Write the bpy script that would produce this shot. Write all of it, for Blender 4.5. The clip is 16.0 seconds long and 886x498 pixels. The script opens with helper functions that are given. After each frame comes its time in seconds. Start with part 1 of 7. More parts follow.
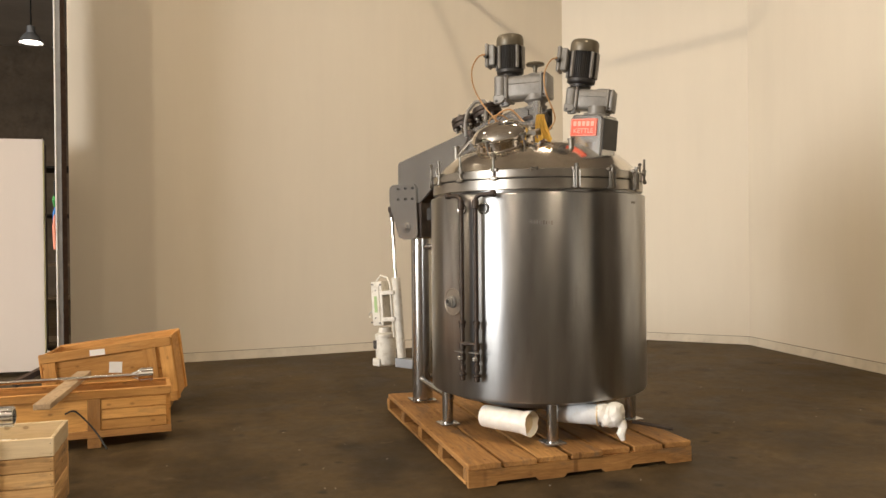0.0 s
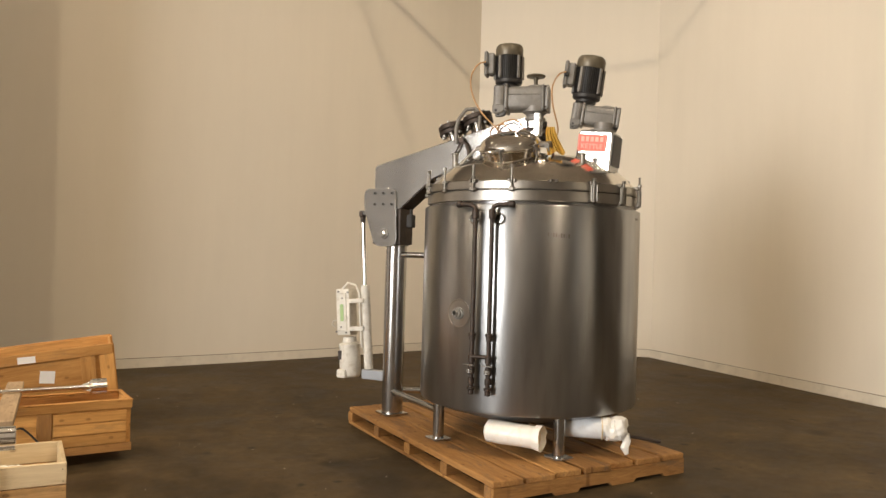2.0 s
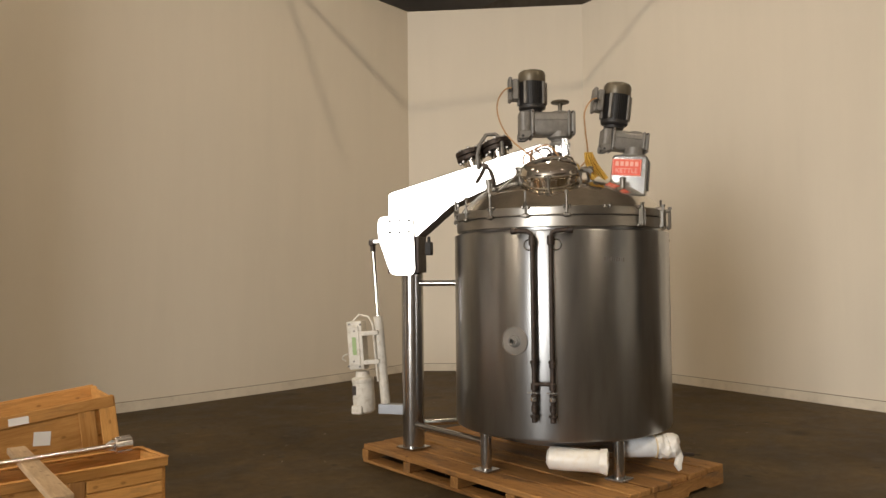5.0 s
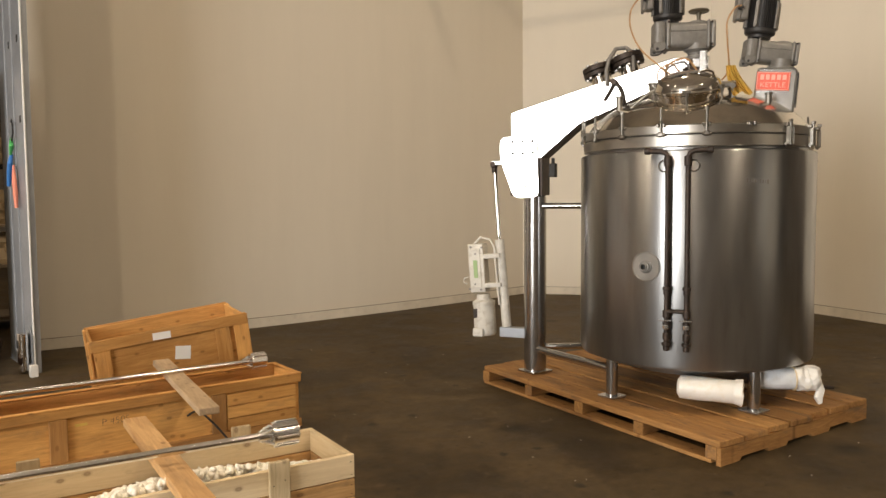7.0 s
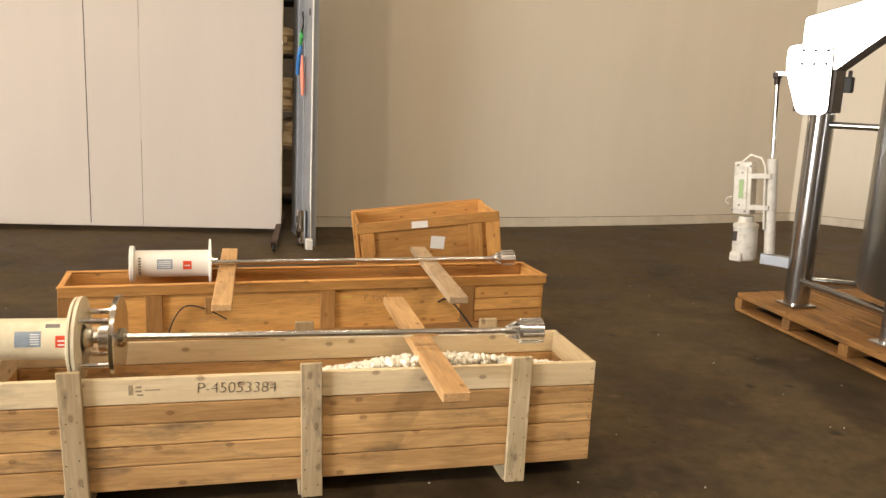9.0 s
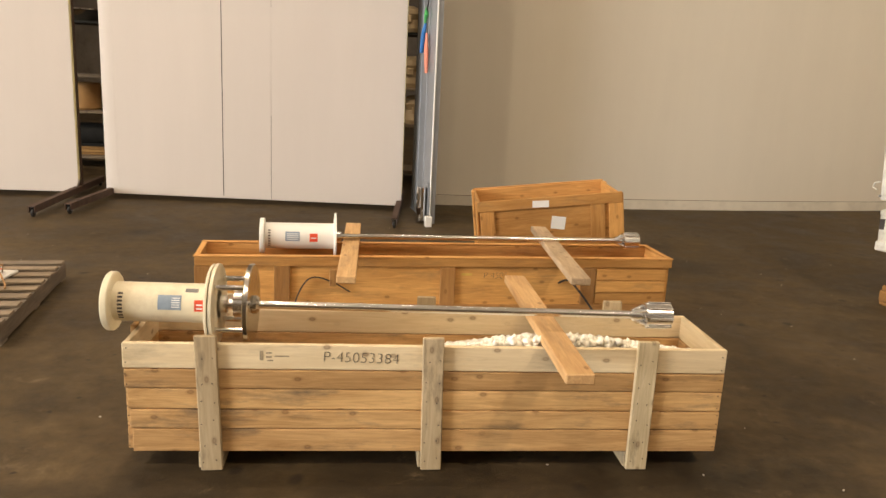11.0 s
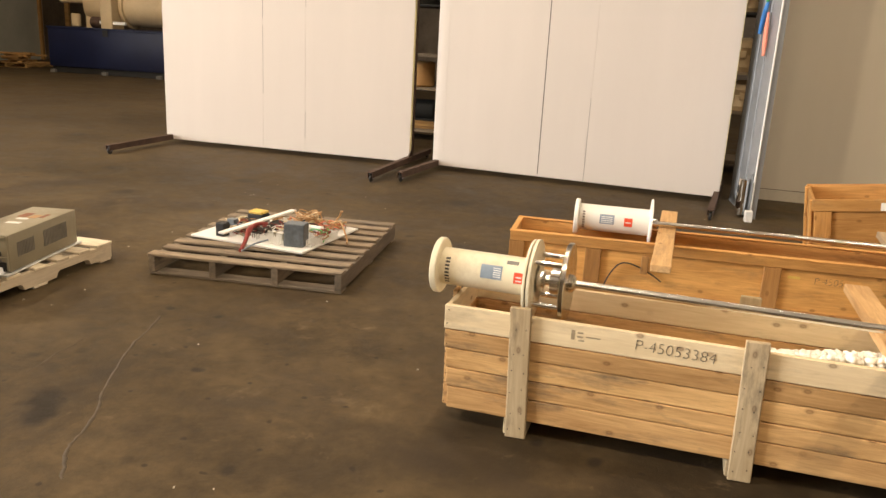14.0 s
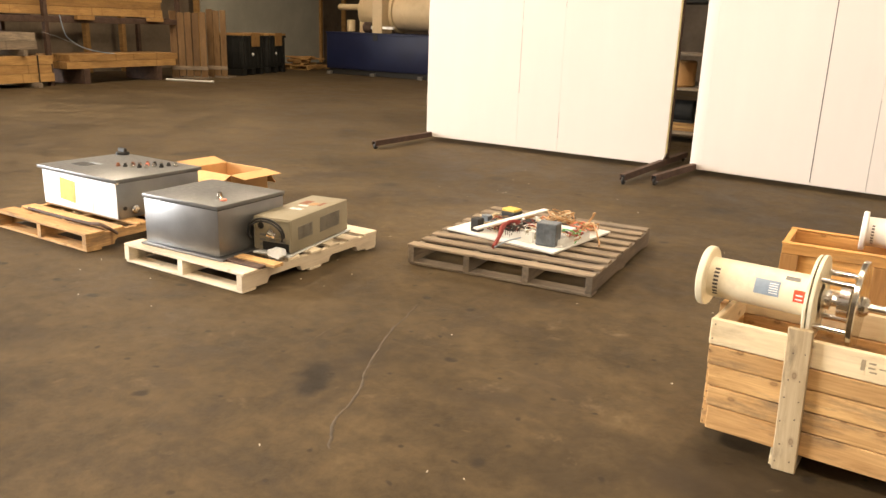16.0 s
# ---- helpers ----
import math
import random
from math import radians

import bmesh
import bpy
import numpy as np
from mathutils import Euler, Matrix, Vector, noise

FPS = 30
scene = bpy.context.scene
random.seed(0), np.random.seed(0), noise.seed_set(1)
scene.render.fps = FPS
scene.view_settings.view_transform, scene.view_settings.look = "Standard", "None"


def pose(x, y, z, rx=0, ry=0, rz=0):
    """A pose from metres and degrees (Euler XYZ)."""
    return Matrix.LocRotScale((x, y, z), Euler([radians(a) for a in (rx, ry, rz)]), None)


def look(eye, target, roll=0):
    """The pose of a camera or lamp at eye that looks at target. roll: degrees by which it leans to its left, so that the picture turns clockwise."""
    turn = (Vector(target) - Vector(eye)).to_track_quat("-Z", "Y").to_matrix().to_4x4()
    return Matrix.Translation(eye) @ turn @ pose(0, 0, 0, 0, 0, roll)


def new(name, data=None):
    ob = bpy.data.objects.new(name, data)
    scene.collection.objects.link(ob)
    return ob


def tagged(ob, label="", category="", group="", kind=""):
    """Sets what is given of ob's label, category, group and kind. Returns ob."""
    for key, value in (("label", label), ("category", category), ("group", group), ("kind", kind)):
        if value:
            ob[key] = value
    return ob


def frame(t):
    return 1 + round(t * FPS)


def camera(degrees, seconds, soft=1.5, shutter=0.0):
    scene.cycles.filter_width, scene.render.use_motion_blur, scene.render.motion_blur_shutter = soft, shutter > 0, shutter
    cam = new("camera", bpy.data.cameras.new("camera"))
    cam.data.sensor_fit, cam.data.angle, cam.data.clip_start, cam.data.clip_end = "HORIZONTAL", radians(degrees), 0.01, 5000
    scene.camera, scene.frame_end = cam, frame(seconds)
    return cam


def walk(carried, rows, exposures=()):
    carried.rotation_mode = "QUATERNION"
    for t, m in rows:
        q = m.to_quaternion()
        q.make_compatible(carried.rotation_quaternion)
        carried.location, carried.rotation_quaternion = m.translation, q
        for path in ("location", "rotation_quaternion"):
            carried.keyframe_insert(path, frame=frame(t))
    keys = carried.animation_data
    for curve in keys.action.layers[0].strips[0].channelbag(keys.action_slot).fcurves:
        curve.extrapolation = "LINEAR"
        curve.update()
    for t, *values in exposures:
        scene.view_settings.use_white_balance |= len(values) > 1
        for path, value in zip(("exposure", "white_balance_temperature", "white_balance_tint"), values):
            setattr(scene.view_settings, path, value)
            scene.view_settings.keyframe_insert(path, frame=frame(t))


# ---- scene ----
cam = camera(59.1, 16.0)
PATH = [
    (0, (-0.051, 0.241, 1.403), (0.408, 2.188, 1.391), -0.6),
    (0.5, (-0.304, 0.405, 1.414), (0.253, 2.325, 1.395), -0.7),
    (1, (-0.52, 0.508, 1.42), (0.127, 2.4, 1.406), 0.6),
    (1.5, (-0.813, 0.604, 1.412), (-0.067, 2.459, 1.407), 0.2),
    (2, (-1.023, 0.747, 1.403), (-0.179, 2.56, 1.414), 1.6),
    (2.5, (-1.196, 0.938, 1.435), (-0.282, 2.717, 1.463), 0.7),
    (3, (-1.414, 1.049, 1.437), (-0.451, 2.801, 1.497), 0.6),
    (5.5, (-2.158, 1.565, 1.458), (-0.95, 3.158, 1.5), -1.3),
    (6, (-2.186, 1.611, 1.454), (-0.972, 3.201, 1.467), -1.9),
    (6.5, (-2.165, 1.63, 1.474), (-1.056, 3.294, 1.437), -1.4),
    (7, (-2.142, 1.658, 1.459), (-1.193, 3.414, 1.325), -0.5),
    (7.5, (-2.135, 1.684, 1.454), (-1.337, 3.506, 1.245), 0.6),
    (8, (-2.135, 1.696, 1.448), (-1.486, 3.567, 1.169), 1.1),
    (8.5, (-2.154, 1.701, 1.446), (-1.645, 3.605, 1.108), 1.9),
    (9, (-2.175, 1.703, 1.446), (-1.814, 3.633, 1.063), 2.8),
    (11.5, (-2.218, 1.744, 1.421), (-2.216, 3.691, 0.963), 2.6),
    (12, (-2.229, 1.748, 1.419), (-2.33, 3.687, 0.942), 2.6),
    (12.5, (-2.243, 1.749, 1.418), (-2.469, 3.674, 0.926), 2.6),
    (13, (-2.259, 1.752, 1.412), (-2.621, 3.653, 0.908), 2.7),
    (13.5, (-2.275, 1.752, 1.413), (-2.779, 3.617, 0.898), 3.2),
    (14, (-2.294, 1.747, 1.411), (-2.952, 3.561, 0.887), 3.1),
    (14.5, (-2.315, 1.738, 1.411), (-3.135, 3.483, 0.879), 3.1),
    (15, (-2.34, 1.751, 1.399), (-3.316, 3.412, 0.861), 2.9),
    (15.5, (-2.361, 1.745, 1.403), (-3.46, 3.324, 0.856), 2.1),
    (16, (-2.386, 1.75, 1.395), (-3.568, 3.268, 0.847), 1.9),
]
walk(cam, [(t, look(eye, target, roll)) for t, eye, target, roll in PATH], exposures=[(0.0, -0.23), (3.0, -0.43), (5.5, -0.82), (7.0, -0.54), (9.0, -0.2), (12.0, -0.23), (14.5, 0.07), (16.0, 0.40)])

# ---- world, lamps, exposure ----
world = bpy.data.worlds.new("world")
scene.world = world
world.use_nodes = True
wn = world.node_tree
sky = wn.nodes.new("ShaderNodeTexSky")
sky.sky_type = "NISHITA"
sky.sun_disc = False
sky.sun_elevation, sky.sun_rotation = radians(40), radians(250)
wn.links.new(sky.outputs["Color"], wn.nodes["Background"].inputs["Color"])
wn.nodes["Background"].inputs["Strength"].default_value = 0.10
scene.view_settings.exposure = 0.0


def area_lamp(name, m, sx, sy, watts, colour):
    d = bpy.data.lights.new(name, "AREA")
    d.shape, d.size, d.size_y, d.energy, d.color = "RECTANGLE", sx, sy, watts, colour
    ob = new(name, d)
    ob.matrix_world = m
    return ob


# daylight in the wide open hall door of the west wall
area_lamp("dock_daylight", look((-22.45, -5.05, 3.25), (0.0, -5.05, 3.25)), 8.2, 6.4, 6200, (0.985, 0.965, 0.94))


HIGH_BAYS = [(3.09, 7.41), (-1.4, 8.2), (2.0, 0.5), (-3.5, 0.5), (-9.0, 0.5), (-4.0, 6.0), (-9.5, 6.0)] + [(-15.0, 8.5), (-9.0, 13.5), (-16.0, 14.0), (-2.5, 13.5)]
BAY_Z = 7.0
BAY_WATTS = [100, 26, 330, 145, 310, 120, 320, 230, 100, 230, 100]
for (bx, by), watts in zip(HIGH_BAYS, BAY_WATTS):
    d_ = bpy.data.lights.new("high_bay_light", "AREA")
    d_.shape, d_.size, d_.energy, d_.color = "DISK", 0.13, watts, (1.0, 0.795, 0.56)
    lo = new("high_bay_light", d_)
    lo.matrix_world = pose(bx, by, BAY_Z - 0.02)


# ---- materials ----
def nodes_of(name):
    m = bpy.data.materials.new(name)
    m.use_nodes = True
    nt = m.node_tree
    return m, nt, nt.nodes["Principled BSDF"]


def add(nt, kind, **inputs):
    n = nt.nodes.new(kind)
    for k, v in inputs.items():
        n.inputs[k].default_value = v
    return n


def ramp(nt, fac, stops):
    r = nt.nodes.new("ShaderNodeValToRGB")
    els = r.color_ramp.elements
    while len(els) < len(stops):
        els.new(0.5)
    for e, (p, c) in zip(els, stops):
        e.position, e.color = p, (*c, 1) if len(c) == 3 else c
    nt.links.new(fac, r.inputs["Fac"])
    return r


def coords(nt, scale=(1, 1, 1), kind="Object"):
    tc = nt.nodes.new("ShaderNodeTexCoord")
    mp = nt.nodes.new("ShaderNodeMapping")
    mp.inputs["Scale"].default_value = scale
    nt.links.new(tc.outputs[kind], mp.inputs["Vector"])
    return mp.outputs["Vector"]


def noise_tex(nt, vec, scale, detail=4.0, rough=0.55, distort=0.0):
    n = add(nt, "ShaderNodeTexNoise", Scale=scale, Detail=detail, Roughness=rough, Distortion=distort)
    nt.links.new(vec, n.inputs["Vector"])
    return n.outputs["Fac"]


def mixed(nt, a, b, fac, mode="MIX"):
    n = nt.nodes.new("ShaderNodeMix")
    n.data_type, n.blend_type = "RGBA", mode
    for sock, v in ((n.inputs[0], fac), (n.inputs[6], a), (n.inputs[7], b)):
        if isinstance(v, (int, float)):
            sock.default_value = v
        elif isinstance(v, tuple):
            sock.default_value = (*v, 1)
        else:
            nt.links.new(v, sock)
    return n.outputs[2]


def arith(nt, op, a, b=0.0, clamp=False):
    n = nt.nodes.new("ShaderNodeMath")
    n.operation, n.use_clamp = op, clamp
    for sock, v in zip(n.inputs, (a, b)):
        if isinstance(v, (int, float)):
            sock.default_value = v
        else:
            nt.links.new(v, sock)
    return n.outputs[0]


def bumped(nt, bsdf, height, strength, distance=0.01):
    b = add(nt, "ShaderNodeBump", Strength=strength, Distance=distance)
    nt.links.new(height, b.inputs["Height"])
    nt.links.new(b.outputs["Normal"], bsdf.inputs["Normal"])


def paint(name, colour, rough=0.5, metal=0.0, vary=0.12, scale=6.0, bump=0.05, dirt=None, dirt_amount=0.0, spec=0.5):
    """Plain coated surface: two scales of tone, patches of dirt, uneven gloss."""
    m, nt, p = nodes_of(name)
    v = coords(nt)
    big = noise_tex(nt, v, scale, 5)
    fine = noise_tex(nt, v, scale * 12, 3)
    dark = tuple(c * (1 - vary) for c in colour)
    lite = tuple(min(1, c * (1 + vary * 0.6)) for c in colour)
    col = ramp(nt, big, [(0.3, dark), (0.7, lite)]).outputs["Color"]
    col = mixed(nt, col, tuple(c * 0.8 for c in colour), arith(nt, "MULTIPLY", fine, vary))
    if dirt:
        spots = ramp(nt, noise_tex(nt, v, scale * 2.3, 8, 0.7), [(0.5, (0, 0, 0)), (0.72, (1, 1, 1))]).outputs["Color"]
        col = mixed(nt, col, dirt, arith(nt, "MULTIPLY", spots, dirt_amount))
    nt.links.new(col, p.inputs["Base Color"])
    rr = ramp(nt, fine, [(0.2, (rough * 0.8,) * 3), (0.8, (min(1, rough * 1.25),) * 3)])
    nt.links.new(rr.outputs["Color"], p.inputs["Roughness"])
    p.inputs["Metallic"].default_value = metal
    p.inputs["Specular IOR Level"].default_value = spec
    if bump:
        bumped(nt, p, fine, bump, 0.004)
    return m


def wood(name, light, dark, knots=0.35, grey=0.0, rough=0.75, stain=0.0):
    """Sawn timber with the grain along the object's x axis, each board of its own tone."""
    m, nt, p = nodes_of(name)
    info = nt.nodes.new("ShaderNodeObjectInfo")
    tc = nt.nodes.new("ShaderNodeTexCoord")
    shift = nt.nodes.new("ShaderNodeVectorMath")
    shift.operation = "MULTIPLY_ADD"
    nt.links.new(info.outputs["Random"], shift.inputs[0])
    shift.inputs[1].default_value = (37.0, 11.0, 23.0)
    nt.links.new(tc.outputs["Object"], shift.inputs[2])
    mp = add(nt, "ShaderNodeMapping", Scale=(1.3, 16.0, 16.0))
    nt.links.new(shift.outputs[0], mp.inputs["Vector"])
    broad = add(nt, "ShaderNodeMapping", Scale=(0.8, 3.0, 3.0))
    nt.links.new(shift.outputs[0], broad.inputs["Vector"])
    warp = noise_tex(nt, broad.outputs[0], 2.0, 3, 0.5, 1.0)
    grain = noise_tex(nt, mp.outputs[0], 3.0, 6, 0.65, 1.2)
    tone = arith(nt, "ADD", arith(nt, "MULTIPLY", grain, 0.58), arith(nt, "MULTIPLY", warp, 0.42))
    col = ramp(nt, tone, [(0.33, dark), (0.5, tuple((a + b) / 2 for a, b in zip(light, dark))), (0.66, light)]).outputs["Color"]
    kn = add(nt, "ShaderNodeMapping", Scale=(5.6, 9.5, 9.5))
    nt.links.new(shift.outputs[0], kn.inputs["Vector"])
    vor = nt.nodes.new("ShaderNodeTexVoronoi")
    vor.voronoi_dimensions = "2D"
    vor.inputs["Scale"].default_value = 1.0
    nt.links.new(kn.outputs[0], vor.inputs["Vector"])
    some = ramp(nt, vor.outputs["Color"], [(0.42, (0, 0, 0)), (0.50, (1, 1, 1))]).outputs["Color"]
    knot = ramp(nt, vor.outputs["Distance"], [(0.02, (0.75, 0.75, 0.75)), (0.055, (1, 1, 1)), (0.08, (0.3, 0.3, 0.3)), (0.13, (0, 0, 0))]).outputs["Color"]
    col = mixed(nt, col, (dark[0] * 0.32, dark[1] * 0.22, dark[2] * 0.18), arith(nt, "MULTIPLY", arith(nt, "MULTIPLY", knot, some), knots))
    tone2 = ramp(nt, info.outputs["Random"], [(0.0, (0.66, 0.62, 0.57)), (0.5, (0.92, 0.88, 0.85)), (1.0, (1.12, 1.12, 1.10))]).outputs["Color"]
    col = mixed(nt, col, tone2, 1.0, "MULTIPLY")
    if stain:
        patch = ramp(nt, noise_tex(nt, broad.outputs[0], 3.3, 7, 0.7), [(0.52, (0, 0, 0)), (0.7, (1, 1, 1))]).outputs["Color"]
        col = mixed(nt, col, (0.10, 0.08, 0.06), arith(nt, "MULTIPLY", patch, stain))
    if grey:
        col = mixed(nt, col, (0.33, 0.29, 0.24), grey)
    nt.links.new(col, p.inputs["Base Color"])
    p.inputs["Roughness"].default_value = rough
    p.inputs["Specular IOR Level"].default_value = 0.3
    bumped(nt, p, grain, 0.25, 0.004)
    return m


def metal(name, colour, rough, brushed=0.0, vary=0.1, aniso=0.0, streak=(40, 40, 1), stain=0.0, stain_colour=(0.25, 0.2, 0.14), pure=1.0, clouds=(1, 1, 1), even=False):
    """Bare metal. brushed: fine lines; streak: their scale by axis; aniso: reflections drawn out up and down."""
    m, nt, p = nodes_of(name)
    v = coords(nt, streak)
    lines = noise_tex(nt, v, 3.0, 6, 0.7)
    vb = coords(nt, clouds)
    cloud = noise_tex(nt, vb, 3.5, 1.5 if even else 6, 0.45 if even else 0.6)
    col = ramp(nt, cloud, [(0.3, tuple(c * (1 - vary) for c in colour)), (0.7, colour)]).outputs["Color"]
    if stain:
        s = ramp(nt, noise_tex(nt, vb, 5.0, 9, 0.72), [(0.52, (0, 0, 0)), (0.75, (1, 1, 1))]).outputs["Color"]
        col = mixed(nt, col, stain_colour, arith(nt, "MULTIPLY", s, stain))
    nt.links.new(col, p.inputs["Base Color"])
    p.inputs["Metallic"].default_value = pure
    mixr = arith(nt, "ADD", arith(nt, "MULTIPLY", lines, rough * 0.15), arith(nt, "MULTIPLY", cloud, rough * 0.4))
    if even:
        p.inputs["Roughness"].default_value = rough
    else:
        nt.links.new(arith(nt, "ADD", mixr, rough * 0.72), p.inputs["Roughness"])
    if aniso:
        p.inputs["Anisotropic"].default_value = aniso
        tg = nt.nodes.new("ShaderNodeTangent")
        tg.direction_type, tg.axis = "RADIAL", "Z"
        nt.links.new(tg.outputs[0], p.inputs["Tangent"])
        p.inputs["Anisotropic Rotation"].default_value = 0.25
    if brushed:
        bumped(nt, p, lines, brushed, 0.002)
    return m


def wall_paint(name, colour):
    m, nt, p = nodes_of(name)
    v = coords(nt)
    big = noise_tex(nt, v, 0.35, 5, 0.6)
    runs = noise_tex(nt, coords(nt, (2.2, 2.2, 0.25)), 1.6, 6, 0.65)
    fine = noise_tex(nt, v, 60, 3)
    tone = arith(nt, "ADD", arith(nt, "MULTIPLY", big, 0.5), arith(nt, "MULTIPLY", runs, 0.5))
    col = ramp(nt, tone, [(0.3, tuple(c * 0.93 for c in colour)), (0.7, colour)]).outputs["Color"]
    scuff = ramp(nt, noise_tex(nt, v, 5.0, 9, 0.75), [(0.68, (0, 0, 0)), (0.78, (1, 1, 1))]).outputs["Color"]
    col = mixed(nt, col, tuple(c * 0.75 for c in colour), arith(nt, "MULTIPLY", scuff, 0.35))
    nt.links.new(col, p.inputs["Base Color"])
    p.inputs["Roughness"].default_value = 0.7
    p.inputs["Specular IOR Level"].default_value = 0.25
    bumped(nt, p, fine, 0.12, 0.004)
    return m


# x, y, reach and depth of old spills; (0.87, 5.50) paints the skid's shadow
SPILLS_AND_SHADE = [(-2.99, 4.15, 0.40, 0.6), (-4.54, 3.725, 0.12, 0.9), (0.69, 5.08, 0.32, 0.5), (-0.2, 5.26, 0.45, 0.35), (0.87, 5.50, 0.60, 0.45), (-1.48, 4.30, 0.45, 0.5), (-2.20, 4.15, 0.50, 0.55), (-3.45, 3.95, 0.30, 0.4), (1.75, 4.25, 0.55, 0.4), (2.7, 4.5, 0.5, 0.35)]


def concrete(name):
    m, nt, p = nodes_of(name)
    v = coords(nt)
    big = noise_tex(nt, v, 0.45, 6, 0.62, 0.2)
    mid = noise_tex(nt, v, 2.4, 9, 0.72, 0.4)
    small = noise_tex(nt, v, 11.0, 8, 0.75, 0.2)
    fine = noise_tex(nt, v, 70, 4, 0.7)
    tone = arith(nt, "ADD", arith(nt, "MULTIPLY", big, 0.34), arith(nt, "ADD", arith(nt, "MULTIPLY", mid, 0.40), arith(nt, "MULTIPLY", small, 0.26)))
    col = ramp(nt, tone, [(0.36, (0.020, 0.0134, 0.0060)), (0.46, (0.055, 0.0375, 0.0180)), (0.55, (0.090, 0.0625, 0.0315)), (0.66, (0.152, 0.109, 0.0580))]).outputs["Color"]
    # old oil, tyre marks, drops and pale scuffs
    oil = ramp(nt, noise_tex(nt, v, 1.25, 9, 0.66, 0.25), [(0.56, (0, 0, 0)), (0.66, (1, 1, 1))]).outputs["Color"]
    col = mixed(nt, col, (0.034, 0.025, 0.017), arith(nt, "MULTIPLY", oil, 0.60))
    for sc, lo, hi, amount in ((0.8, 0.03, 0.11, 0.7), (1.9, 0.03, 0.07, 0.8), (4.5, 0.03, 0.06, 0.7)):
        warp = nt.nodes.new("ShaderNodeVectorMath")
        warp.operation = "MULTIPLY_ADD"
        nz = add(nt, "ShaderNodeTexNoise", Scale=6.0, Detail=4.0)
        nt.links.new(v, nz.inputs["Vector"])
        nt.links.new(nz.outputs["Color"], warp.inputs[0])
        warp.inputs[1].default_value = (0.09, 0.09, 0.09)
        nt.links.new(v, warp.inputs[2])
        drops = nt.nodes.new("ShaderNodeTexVoronoi")
        drops.voronoi_dimensions = "2D"
        drops.inputs["Scale"].default_value = sc
        nt.links.new(warp.outputs[0], drops.inputs["Vector"])
        blot = ramp(nt, drops.outputs["Distance"], [(lo, (1, 1, 1)), (hi, (0, 0, 0))]).outputs["Color"]
        few = ramp(nt, drops.outputs["Color"], [(0.50, (0, 0, 0)), (0.62, (1, 1, 1))]).outputs["Color"]
        col = mixed(nt, col, (0.022, 0.017, 0.012), arith(nt, "MULTIPLY", arith(nt, "MULTIPLY", blot, few), amount))
    # old spills and the painted shade beside the skid, ragged at the rim
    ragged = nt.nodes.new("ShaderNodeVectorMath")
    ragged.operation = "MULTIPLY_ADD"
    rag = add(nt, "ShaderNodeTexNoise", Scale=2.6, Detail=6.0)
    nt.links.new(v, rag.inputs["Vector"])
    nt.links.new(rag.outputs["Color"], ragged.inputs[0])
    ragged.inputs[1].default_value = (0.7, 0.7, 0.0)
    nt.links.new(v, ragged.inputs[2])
    for sx, sy, sr, amount in SPILLS_AND_SHADE:
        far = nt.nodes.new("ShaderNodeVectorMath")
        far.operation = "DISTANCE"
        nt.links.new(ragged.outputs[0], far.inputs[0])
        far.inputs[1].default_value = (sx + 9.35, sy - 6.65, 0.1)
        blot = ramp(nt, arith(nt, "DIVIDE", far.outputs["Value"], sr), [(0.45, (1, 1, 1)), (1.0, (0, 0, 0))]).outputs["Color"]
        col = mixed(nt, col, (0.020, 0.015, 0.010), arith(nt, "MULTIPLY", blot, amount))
    tyre = noise_tex(nt, coords(nt, (0.8, 1.5, 1)), 1.5, 8, 0.68, 0.2)
    tyre = ramp(nt, tyre, [(0.54, (0, 0, 0)), (0.63, (1, 1, 1))]).outputs["Color"]
    col = mixed(nt, col, (0.045, 0.032, 0.021), arith(nt, "MULTIPLY", tyre, 0.45))
    pale = ramp(nt, noise_tex(nt, v, 5.0, 9, 0.78, 0.3), [(0.60, (0, 0, 0)), (0.72, (1, 1, 1))]).outputs["Color"]
    col = mixed(nt, col, (0.22, 0.16, 0.095), arith(nt, "MULTIPLY", pale, 0.42))
    nt.links.new(col, p.inputs["Base Color"])
    rr = ramp(nt, mid, [(0.3, (0.50,) * 3), (0.7, (0.80,) * 3)])
    nt.links.new(rr.outputs["Color"], p.inputs["Roughness"])
    p.inputs["Specular IOR Level"].default_value = 0.18
    bumped(nt, p, arith(nt, "ADD", fine, arith(nt, "MULTIPLY", small, 1.5)), 0.25, 0.006)
    return m


def glow(name, colour, strength):
    m, nt, p = nodes_of(name)
    p.inputs["Base Color"].default_value = (*colour, 1)
    p.inputs["Emission Color"].default_value = (*colour, 1)
    p.inputs["Emission Strength"].default_value = strength
    return m


M_WALL = wall_paint("cream_wall_paint", (0.74, 0.675, 0.565))
M_WALL_DARK = paint("brown_old_wall", (0.16, 0.12, 0.08), 0.8, vary=0.35, scale=0.8, dirt=(0.06, 0.045, 0.03), dirt_amount=0.6)
M_WALL_PALE = paint("pale_green_wall", (0.42, 0.41, 0.34), 0.8, vary=0.15, scale=1.0)
M_CEIL = paint("pale_roof_deck", (0.70, 0.64, 0.55), 0.9, vary=0.2, scale=0.5)
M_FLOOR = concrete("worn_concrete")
M_PANEL = wall_paint("white_board", (0.625, 0.565, 0.515))
M_PANEL_EDGE = paint("yellowed_board_edge", (0.76, 0.67, 0.36), 0.8)
M_SEAM = paint("board_seam", (0.06, 0.053, 0.045), 0.9)
M_PINE = wood("pale_pine", (0.74, 0.48, 0.22), (0.38, 0.21, 0.078), 0.6, stain=0.8)
M_DISC = metal("satin_disc_steel", (0.56, 0.51, 0.42), 0.20, 0.0, 0.2, stain=0.15)
